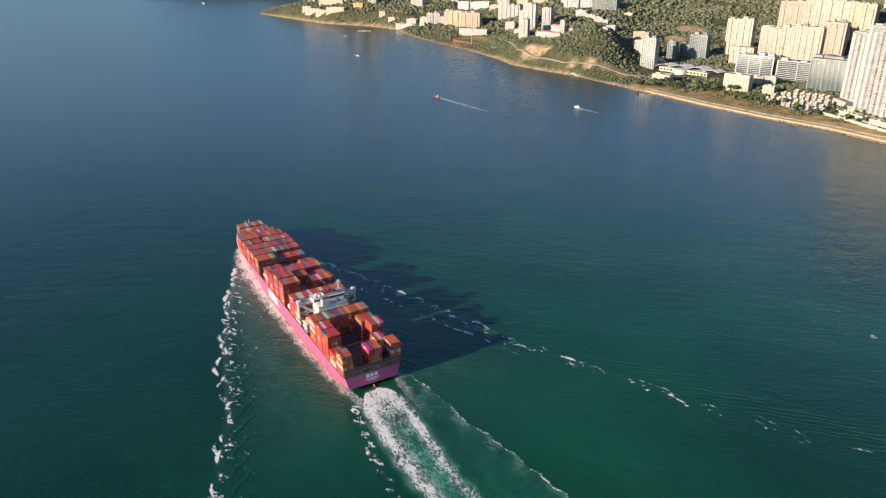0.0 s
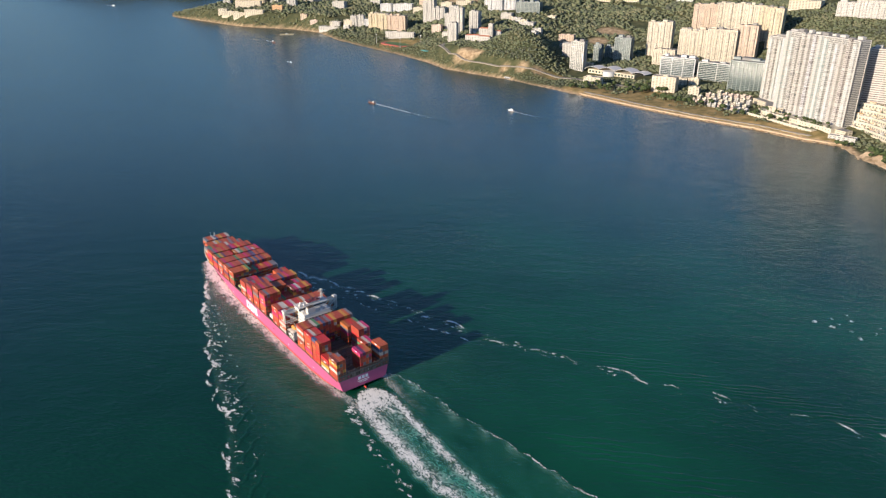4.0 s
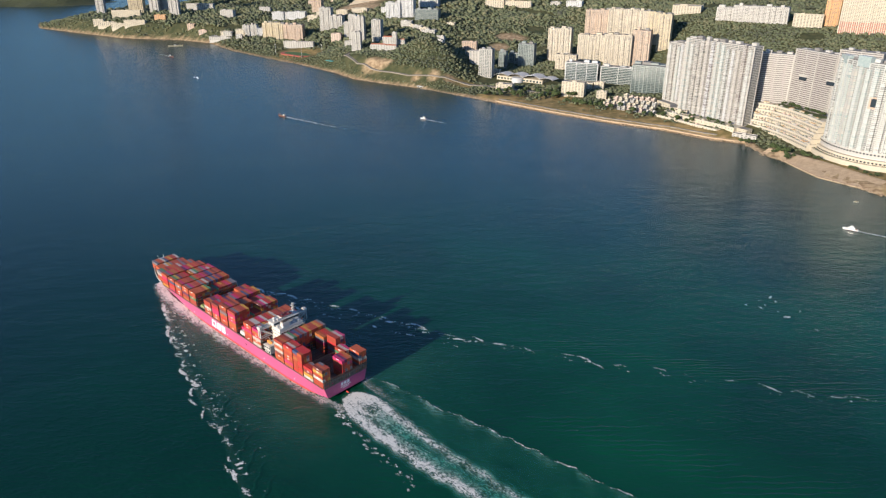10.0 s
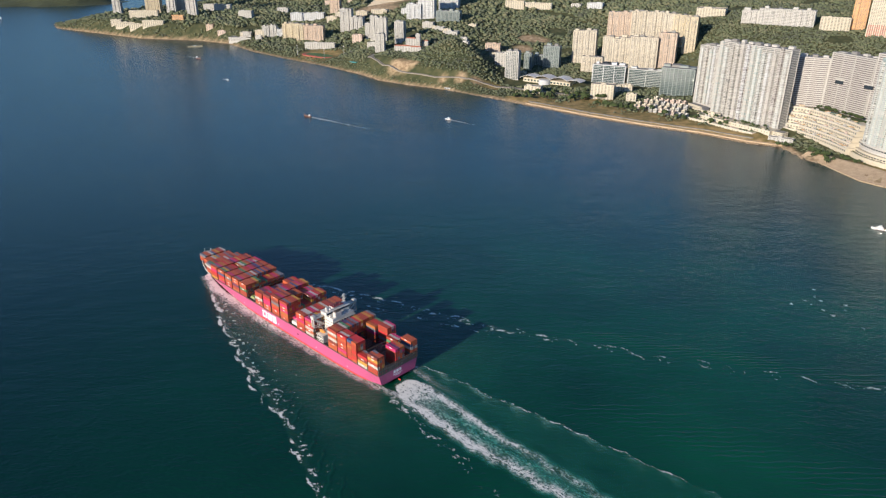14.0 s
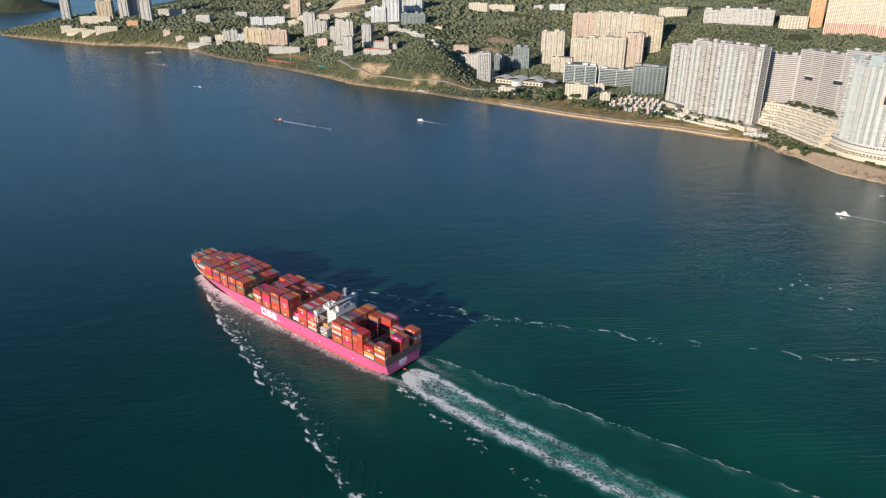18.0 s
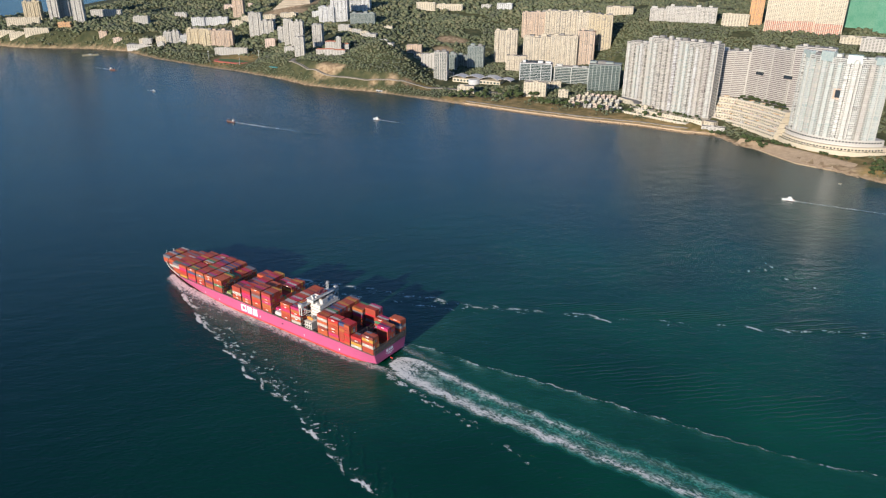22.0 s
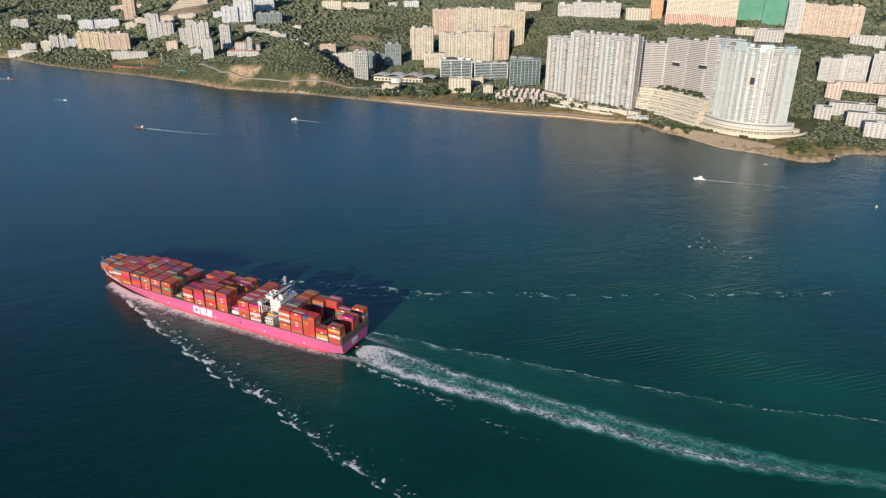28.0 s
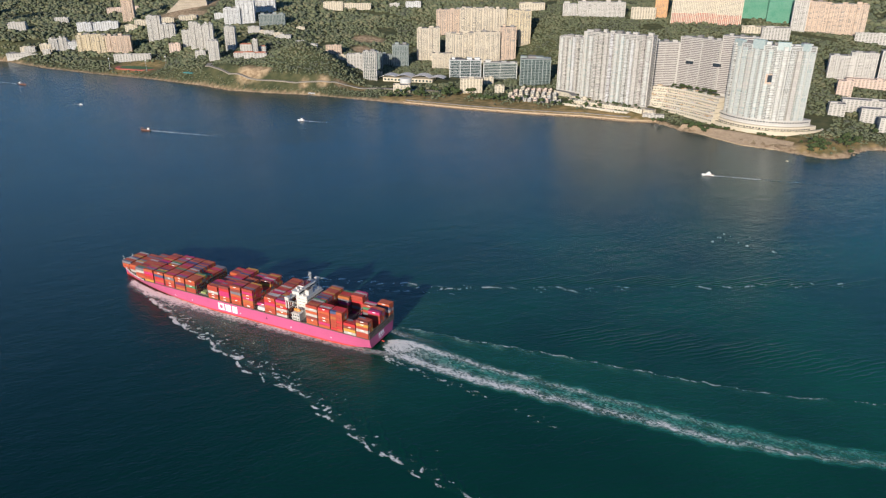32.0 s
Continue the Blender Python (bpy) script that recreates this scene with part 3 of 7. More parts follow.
    for y in (3.2, 5, 6.8):
        part("exhaust_pipe", add_bar(bmesh.new(), (74.4, y, 39.0), (74.0, y, 40.6), 0.4, 8), LASHING, f)
    for x, y in ((73.2, -3.5), (73.2, -8), (76.6, -6), (76.8, 10.5)):
        part("vent_hood", soft_box(x - 0.9, x + 0.9, y - 1.1, y + 1.1, 34, 35.8, 0.2), white, h)


def make_deck_gear(ship):
    # lashing bridges between the bays
    ends = [b[0] - 0.7 for b in BAYS if b[0] > 5] + [199.0 - 1.6, 184.0, 100.4, 113.8]
    post = mesh_of(box(-0.16, 0.16, -0.16, 0.16, DECK, 22.5), "lashing_post", LASHING)
    for x in ends:
        w = min(21.6, hull_half(x, DECK) - 1.0)
        fr = part("lashing_bridge", box(x - 0.45, x + 0.45, -w, w, 15.4, 15.7), LASHING, ship)
        part("walkway", box(x - 0.45, x + 0.45, -w, w, 18.6, 18.85), LASHING, fr)
        part("walkway", box(x - 0.3, x + 0.3, -w, w, 21.6, 21.85), LASHING, fr)
        n = int(w / 2.5)
        for j in range(n + 1):
            part("lashing_post", post, None, fr, at=pose(x, -w + j * 2 * w / n, 0))
    # stern frame over the transom
    fr = part("stern_frame", box(-0.5, 0.1, -22.2, 22.2, 18.4, 18.9), LASHING, ship, "dark open steel frame at the stern")
    part("stern_beam", box(-0.5, 0.1, -22.2, 22.2, 15.6, 16.0), LASHING, fr)
    sp = mesh_of(box(-0.5, 0.1, -0.2, 0.2, DECK, 19.6), "stern_post", LASHING)
    for j in range(19):
        part("stern_post", sp, None, fr, at=pose(0, -21.6 + j * 2.4, 0))
    # plated gallery over the transom, with its row of mooring openings
    plate = surface("weathered_stern_plate", (0.15, 0.125, 0.11), 0.65, second=(0.09, 0.07, 0.06), scale=0.3)
    part("gallery_sill", box(-0.45, 0.05, -22.0, 22.0, DECK, 13.3), plate, fr)
    part("gallery_head", box(-0.45, 0.05, -22.0, 22.0, 16.1, 17.4), plate, fr)
    for y, w in ((-21.4, 0.6), (-18.6, 0.35), (-16, 1.2), (-12.4, 0.4), (-9, 1.5), (-5.4, 0.4), (-2.2, 1.3), (2.2, 1.3), (5.4, 0.4), (9, 1.5), (12.4, 0.4), (16, 1.2), (18.6, 0.35), (21.4, 0.6)):
        part("gallery_pier", box(-0.4, 0.02, y - w, y + w, 13.3, 16.1), plate, fr)
    for y in (-14, 0, 14):
        part("mooring_winch", soft_box(2.0, 5.0, y - 2.4, y + 2.4, DECK, 14.6, 0.3), DECK_GREY, ship)
    # bulwark rail round the bow
    for side in (1, -1):
        bm = bmesh.new()
        pts = [(x, side * (hull_half(x, DECK) - 0.1), DECK + 4.6 * (x - 270) / 50) for x in (270, 280, 288, 295, 301, 306, 310, 314, 317, 319)]
        pts = [(x + (1.5 * (x - 300) / 20 if x > 300 else 0), y, z) for x, y, z in pts]
        for p, q in zip(pts[:-1], pts[1:]):
            add_bar(bm, (p[0], p[1], p[2] + 0.2), (q[0], q[1], q[2] + 0.2), 0.42, 5)
            add_bar(bm, (p[0], p[1], p[2] - 0.2), (p[0], p[1], p[2] + 1.5), 0.1, 4)
            add_bar(bm, (p[0], p[1], p[2] + 1.5), (q[0], q[1], q[2] + 1.5), 0.12, 4)
        part("bow_rail", bm, STEEL_WHITE, ship, "white rail along the bow")
    part("breakwater", add_prism(bmesh.new(), [(297, 9), (297.6, 9), (302, 0), (297.6, -9), (297, -9), (301, 0)][::-1], 14.5, 19.5), HULL_PINK, ship)
    mast = add_bar(bmesh.new(), (307, 0, 15), (307, 0, 27), 0.45, 8, 0.25)
    add_bar(mast, (307, -2, 24), (307, 2, 24), 0.16)
    add_bar(mast, (302.5, 0, 15.5), (306.8, 0, 22), 0.22)
    part("foremast", mast, STEEL_WHITE, ship)
    for y in (-4, 4):
        w = soft_box(308.5, 312, y - 1.4, y + 1.4, 16, 18.0, 0.3)
        part("windlass", w, DECK_GREY, ship)
    part("jack_staff", add_bar(bmesh.new(), (321, 0, 17), (321.6, 0, 22), 0.16, 6), STEEL_WHITE, ship)
    # side rail and hatch coamings
    for side in (1, -1):
        part("side_rail", box(1, 268, side * 22.55 - 0.05, side * 22.55 + 0.05, DECK + 0.02, DECK + 1.0), LASHING, ship)
    for x0, base, blocks in BAYS:
        w = min(20.5, hull_half(x0 + 12, DECK) - 1.5)
        part("hatch_cover", soft_box(x0 + 0.1, x0 + 12.1, -w, w, DECK - 0.2, base - 0.05, 0.08), DECK_GREY, ship)
    part("hatch_cover", soft_box(185, 197, -20, 20, DECK - 0.2, 14.2, 0.1), DECK_GREY, ship)
    # white cover and a green box in the gaps by the port side
    part("deck_tent", soft_box(115, 124, 13, 21, DECK, 16.4, 0.8), STEEL_WHITE, ship, "white covered deck cargo")
    part("deck_locker", soft_box(188, 194, 15, 20.5, 14.2, 16.2, 0.3), surface("olive_locker_paint", (0.30, 0.34, 0.12), 0.6, scale=0.3), ship, "olive deck locker")
    # rudder head
    part("rudder", soft_box(-2.6, 0.5, -0.4, 0.4, -3, 1.0, 0.25), HULL_RED, ship, "red rudder head")


def make_marks(ship):
    # the owner's mark as plain white panels: a ring and two blocks
    ring = bmesh.new()
    add_box(ring, 163.4, 170.8, 22.78, 22.84, 9.0, 10.7)
    add_box(ring, 163.4, 170.8, 22.78, 22.84, 3.5, 5.2)
    add_box(ring, 163.4, 165.3, 22.78, 22.84, 5.2, 9.0)
    add_box(ring, 168.9, 170.8, 22.78, 22.84, 5.2, 9.0)
    part("hull_mark", ring, MARK_WHITE, ship, "white square ring on the hull")
    for x0, x1 in ((155.0, 161.8), (147.4, 153.4)):
        part("hull_mark", box(x0, x1, 22.78, 22.84, 3.5, 10.7), MARK_WHITE, ship, "white block on the hull")
    for y in (-3.4, -0.2, 3.0):
        part("stern_mark", box(-0.06, 0.02, y, y + 2.4, 8.2, 11.0), MARK_WHITE, ship)
    part("stern_bar", box(-0.06, 0.02, -4.5, 6.0, 6.6, 7.2), MARK_WHITE, ship)
    part("stern_bar", box(-0.06, 0.02, -2.5, 4.0, 5.3, 5.8), MARK_WHITE, ship)
    port = mesh_of(box(-0.7, 0.7, -0.05, 0.05, -0.7, 0.7), "hull_port", GLASS_DARK)
    part("hull_port", port, None, ship, at=pose(112, 22.82, 7.5))
    dot = mesh_of(box(-0.5, 0.5, -0.05, 0.05, -0.6, 0.6), "draught_mark", MARK_WHITE)
    for x in (143.5, 205, 228, 84, 40):
        part("draught_mark", dot, None, ship, at=pose(x, hull_half(x, 5) + 0.04, 5))


def make_ship():
    ship = thing("container_ship", "large magenta container ship loaded with red and orange containers, under way", "ship")
    make_hull(ship)
    make_deckhouse(ship)
    make_deck_gear(ship)
    make_marks(ship)
    make_containers(ship)
    return ship


SHIP = make_ship()

# ---------------------------------------------------------------- facades
WALL_WHITE = surface("white_tower_render", (0.43, 0.41, 0.38), 0.7, second=(0.36, 0.34, 0.315), scale=0.03, amount=0.7)
WALL_GREY = surface("pale_grey_tower_render", (0.50, 0.50, 0.50), 0.65, second=(0.38, 0.39, 0.40), scale=0.03, amount=0.7)
WALL_PALE = surface("pale_tiled_tower_render", (0.44, 0.435, 0.41), 0.6, second=(0.42, 0.44, 0.43), scale=0.03, amount=0.9)
WALL_BEIGE = surface("beige_tower_render", (0.50, 0.44, 0.345), 0.75, second=(0.42, 0.355, 0.27), scale=0.03, amount=0.8)
WALL_YELLOW = surface("yellow_tower_render", (0.51, 0.43, 0.295), 0.75, second=(0.42, 0.335, 0.215), scale=0.03, amount=0.8)
WALL_BROWN = surface("brown_tower_render", (0.50, 0.38, 0.29), 0.75, second=(0.38, 0.28, 0.21), scale=0.03, amount=0.8)
WALL_ORANGE = surface("orange_tower_render", (0.58, 0.33, 0.15), 0.75, second=(0.42, 0.23, 0.11), scale=0.03, amount=0.8)
WALL_RED = surface("red_tower_base", (0.50, 0.17, 0.11), 0.75, second=(0.40, 0.14, 0.10), scale=0.03, amount=0.8)
WALL_CREAM = surface("cream_terrace_stone", (0.51, 0.455, 0.36), 0.75, second=(0.46, 0.39, 0.28), scale=0.06, amount=0.8)
WALL_PINK = surface("pink_house_render", (0.54, 0.42, 0.35), 0.75, second=(0.46, 0.35, 0.29), scale=0.06, amount=0.8)
NET_GREEN = surface("green_building_net", (0.055, 0.20, 0.13), 0.85, second=(0.13, 0.27, 0.20), scale=0.045, amount=1.0)
ROOF_TILE = surface("red_roof_tile", (0.42, 0.15, 0.08), 0.8, second=(0.30, 0.12, 0.08), scale=0.2, amount=0.8)
ROOF_GREY = surface("grey_flat_roof", (0.22, 0.21, 0.20), 0.85, second=(0.14, 0.135, 0.13), scale=0.08, amount=0.8)
GLASS_BLUE = surface("blue_curtain_glass", (0.045, 0.07, 0.07), 0.2, second=(0.022, 0.035, 0.036), scale=0.06, amount=0.9)
FRAME_GREY = surface("grey_office_frame", (0.22, 0.25, 0.24), 0.5, second=(0.12, 0.14, 0.135), scale=0.05, amount=0.7)
GLASS_PANE = surface("tower_window_glass", (0.060, 0.075, 0.085), 0.25, second=(0.32, 0.30, 0.265), scale=0.40, amount=1.0)
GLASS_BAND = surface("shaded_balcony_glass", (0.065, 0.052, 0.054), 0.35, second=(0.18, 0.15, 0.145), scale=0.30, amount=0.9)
GLASS_MILK = surface("curtained_bay_glass", (0.16, 0.155, 0.15), 0.3, second=(0.42, 0.40, 0.37), scale=0.5, amount=1.0)
GLASS_TEAL = surface("pale_teal_bay_glass", (0.24, 0.31, 0.31), 0.18, second=(0.38, 0.42, 0.41), scale=0.25, amount=1.0)
ASPHALT = surface("grey_road_concrete", (0.27, 0.235, 0.19), 0.85, second=(0.14, 0.125, 0.105), scale=0.1, amount=0.8)
TRACK_RED = surface("red_running_track", (0.36, 0.10, 0.07), 0.85, scale=0.1, amount=0.5)
TURF = surface("green_pitch_turf", (0.07, 0.14, 0.04), 0.9, scale=0.05, amount=0.6)
PLANTS = surface("planter_green", (0.06, 0.085, 0.025), 0.95, second=(0.03, 0.045, 0.015), scale=0.15, amount=1.0, bump=0.6)


def outline_of(front, depth, grow=0.0):
    """Plan of a slab behind the front line (left to right as seen from the sea), grown all round."""
    p = [Vector(q) for q in front]
    n = []
    for i in range(len(p)):
        a, b = p[max(i - 1, 0)], p[min(i + 1, len(p) - 1)]
        t = (b - a).normalized()
        n.append(Vector((t.y, -t.x)))
    first, last = (p[1] - p[0]).normalized(), (p[-1] - p[-2]).normalized()
    fr = [q + m * grow for q, m in zip(p, n)]
    bk = [q - m * (depth + grow) for q, m in zip(p, n)]
    fr[0], bk[0] = fr[0] - first * grow, bk[0] - first * grow
    fr[-1], bk[-1] = fr[-1] + last * grow, bk[-1] + last * grow
    return [tuple(q) for q in fr] + [tuple(q) for q in bk[::-1]]


def slab_tower(name, label, front, depth, z0, z1, wall, glass=None, floor_h=3.0, band=0.5, band_out=0.25, pier_step=4.0, pier_w=1.4, pier_out=0.6,
               below=14.0, group="", plant=3, seed=1, category="tower block", base_wall=None, base_h=0.0, joined=False, bays=0, bay_w=9.0, bay_out=3.2, bay_glass=(), bay_walls=()):
    """A storeyed block: glazing inside, a band of wall at every floor, upright piers and plant rooms on the roof."""
    rng = random.Random(seed)
    cx, cy = sum(q[0] for q in front) / len(front), sum(q[1] for q in front) / len(front)
    fr = [(x - cx, y - cy) for x, y in front]
    at = thing(name, label, category, pose(cx, cy, z0), group)
    h = z1 - z0
    part("glazing", add_prism(bmesh.new(), outline_of(fr, depth), -below, h), glass or GLASS_PANE, at, "recessed window glass")
    n = max(2, round(h / floor_h))
    fh = h / n
    if joined:
        bm = bmesh.new()
        for k in range(n):
            if k * fh >= base_h:
                add_prism(bm, outline_of(fr, depth, band_out), k * fh, k * fh + fh * band)
        tagged(part("facade_band", bm, wall, at, "floor bands of the facade"), kind="stuff")
        n_single = sum(1 for k in range(n) if k * fh < base_h)
    else:
        n_single = n
    me = mesh_of(add_prism(bmesh.new(), outline_of(fr, depth, band_out), 0, fh * band), "floor_band", wall)
    me_base = mesh_of(add_prism(bmesh.new(), outline_of(fr, depth, band_out), 0, fh * band), "floor_band", base_wall) if base_wall else me
    for k in range(n_single):
        part("floor_band", me_base if k * fh < base_h else me, None, at, at=pose(0, 0, k * fh))
    part("parapet", add_prism(bmesh.new(), outline_of(fr, depth, band_out + 0.1), h - 0.3, h + 1.4), wall, at)
    part("roof", add_prism(bmesh.new(), outline_of(fr, depth, -0.3), h + 1.3, h + 1.5), ROOF_GREY, at)
    part("footing", add_prism(bmesh.new(), outline_of(fr, depth, band_out + 0.15), -below, 0.5), base_wall or wall, at)
    # piers along the front and both ends
    o = outline_of(fr, depth)
    k = len(fr)
    edges = [(o[i], o[i + 1]) for i in range(k - 1)] + [(o[k - 1], o[k]), (o[-1], o[0])]
    pm = mesh_of(box(-pier_w / 2, pier_w / 2, -pier_out, 0.3, -0.5, h + 0.8), "pier", wall)
    wide = mesh_of(box(-pier_w, pier_w, -pier_out * 1.7, 0.3, -0.5, h + 0.5), "pier", wall)
    count, piers = 0, bmesh.new()
    for a, b in edges:
        a, b = Vector(a), Vector(b)
        L = (b - a).length
        m = max(1, round(L / pier_step))
        turn = math.degrees(math.atan2(b.y - a.y, b.x - a.x))
        for j in range(m + 1):
            q = a.lerp(b, j / m)
            if joined:
                g, o_ = (1.5, 1.7) if count % 3 == 0 else (1.0, 1.0)
                tx, ty = (b - a).normalized()
                w_, d_ = pier_w / 2 * g, pier_out * o_
                add_prism(piers, [(q.x - tx * w_ + ty * d_, q.y - ty * w_ - tx * d_), (q.x + tx * w_ + ty * d_, q.y + ty * w_ - tx * d_),
                                  (q.x + tx * w_ - ty * 0.3, q.y + ty * w_ + tx * 0.3), (q.x - tx * w_ - ty * 0.3, q.y - ty * w_ + tx * 0.3)], -0.5, h + 0.8)
            else:
                part("pier", wide if count % 3 == 0 else pm, None, at, at=pose(q.x, q.y, 0, 0, 0, turn))
            count += 1
    if joined:
        tagged(part("facade_pier", piers, wall, at, "upright facade piers"), kind="stuff")
    # projecting window bays along the front
    if bays:
        run = [0.0]
        for a, b in zip(fr[:-1], fr[1:]):
            run.append(run[-1] + math.dist(a, b))
        for j in range(bays):
            s = (j + 0.5) / bays * run[-1]
            i = max(q for q in range(k - 1) if run[q] <= s)
            u = (s - run[i]) / (run[i + 1] - run[i])
            q = Vector(fr[i]).lerp(Vector(fr[i + 1]), u)
            turn = math.degrees(math.atan2(fr[i + 1][1] - fr[i][1], fr[i + 1][0] - fr[i][0]))
            w_, d_, top = bay_w / 2 * rng.uniform(0.82, 1.1), bay_out * rng.uniform(0.7, 1.15), h - rng.choice((-2, 0, 0, 3, 6, 9))
            shape = [(-w_, 0.4), (-w_ * 0.62, -d_), (w_ * 0.62, -d_), (w_, 0.4)]
            grown = [(-w_ - 0.2, 0.4), (-w_ * 0.62 - 0.2, -d_ - 0.2), (w_ * 0.62 + 0.2, -d_ - 0.2), (w_ + 0.2, 0.4)]
            by = part("window_bay", add_prism(bmesh.new(), shape, 0, top), rng.choice(bay_glass) if bay_glass else (glass or GLASS_PANE), at, at=pose(q.x, q.y, 0, 0, 0, turn))
            bm = bmesh.new()
            for m in range(int(top / fh)):
                r = rng.random()
                if r > 0.10:
                    add_prism(bm, grown, m * fh, m * fh + fh * (0.86 if r > 0.84 else band + 0.06))
            for x_ in (-w_ * 0.62, 0.0, w_ * 0.62):
                add_box(bm, x_ - 0.4, x_ + 0.4, -d_ - 0.35, -d_ + 0.5, 0, top + 1)
            part("bay_frame", bm, rng.choice(bay_walls) if bay_walls else wall, by)
    for j in range(plant):
        u = (j + 0.5) / plant
        i = min(int(u * (k - 1)), k - 2)
        t = Vector(fr[i + 1]) - Vector(fr[i])
        q = Vector(fr[i]).lerp(Vector(fr[i + 1]), u * (k - 1) - i) + Vector((-t.y, t.x)).normalized() * depth * 0.5
        s = rng.uniform(0.14, 0.24) * depth
        part("plant_room", soft_box(-s * rng.uniform(0.7, 1.5), s * rng.uniform(0.7, 1.5), -s, s * rng.uniform(0.6, 1.2), h, h + rng.uniform(2.5, 7.0), 0.2), ROOF_GREY if j % 3 == 1 else wall, at,
             at=pose(q.x, q.y, 0, 0, 0, math.degrees(math.atan2(t.y, t.x))))
    return at


def front_line(x, y, w, turn):
    """A straight front of width w centred on x, y; turn: the way it faces, degrees from +x."""
    a = radians(turn)
    tx, ty = -math.sin(a), math.cos(a)
    return [(x - tx * w / 2, y - ty * w / 2), (x + tx * w / 2, y + ty * w / 2)]


def low_house(name, label, x, y, z, w, d, h, turn, wall, roof="flat", group="", seed=0, category="house"):
    """A low building with floor ledges, window strips and a parapet or a hipped roof; it faces turn."""
    rng = random.Random(seed)
    at = thing(name, label, category, pose(x, y, z, 0, 0, turn + 90), group)
    part("wall", soft_box(-w / 2, w / 2, 0, d, -9, h, 0.15), wall, at)
    n = max(1, round(h / 3.4))
    fh = h / n
    cols = max(2, round(w / 7.5))
    win = mesh_of(box(-2.1, 2.1, -0.12, 0.2, 0, fh * 0.48), "window", GLASS_PANE)
    ledge = mesh_of(box(-w / 2 - 0.35, w / 2 + 0.35, -0.9, 0.25, 0, 0.35), "balcony_slab", wall)
    for i in range(n):
        part("balcony_slab", ledge, None, at, at=pose(0, 0, i * fh + fh * 0.97))
        for j in range(cols):
            part("window", win, None, at, at=pose(-w / 2 + (j + 0.5) * w / cols, 0, i * fh + fh * 0.3))
        for side in (-1, 1):
            part("window", win, None, at, at=pose(side * w / 2, d * 0.5, i * fh + fh * 0.3, 0, 0, 90 * side))
    if roof == "flat":
        part("roof", box(-w / 2 + 0.4, w / 2 - 0.4, 0.4, d - 0.4, h, h + 0.25), ROOF_GREY, at)
        rim = bmesh.new()
        for a, b, c, e in ((-w / 2 - 0.1, w / 2 + 0.1, -0.1, 0.35), (-w / 2 - 0.1, w / 2 + 0.1, d - 0.35, d + 0.1), (-w / 2 - 0.1, -w / 2 + 0.35, 0.35, d - 0.35), (w / 2 - 0.35, w / 2 + 0.1, 0.35, d - 0.35)):
            add_box(rim, a, b, c, e, h, h + 1.0)
        part("parapet", rim, wall, at)
        s = min(w, d) * 0.16
        part("stair_head", soft_box(-s * 1.6, s * 1.6, d * 0.35, d * 0.35 + s * 2, h, h + 2.8, 0.15), wall, at, at=pose(rng.uniform(-0.25, 0.25) * w, 0, 0))
    else:
        bm = bmesh.new()
        o, rh = 0.7, min(w, d) * 0.28
        base = [bm.verts.new(q) for q in ((-w / 2 - o, -o, h), (w / 2 + o, -o, h), (w / 2 + o, d + o, h), (-w / 2 - o, d + o, h))]
        ridge = [bm.verts.new(q) for q in ((-w / 2 + d * 0.4, d / 2, h + rh), (w / 2 - d * 0.4, d / 2, h + rh))]
        for q in ((base[0], base[1], ridge[1], ridge[0]), (base[2], base[3], ridge[0], ridge[1]), (base[1], base[2], ridge[1]), (base[3], base[0], ridge[0]), base[::-1]):
            bm.faces.new(q)
        part("roof", bm, ROOF_TILE, at, "red tiled roof")
    return at


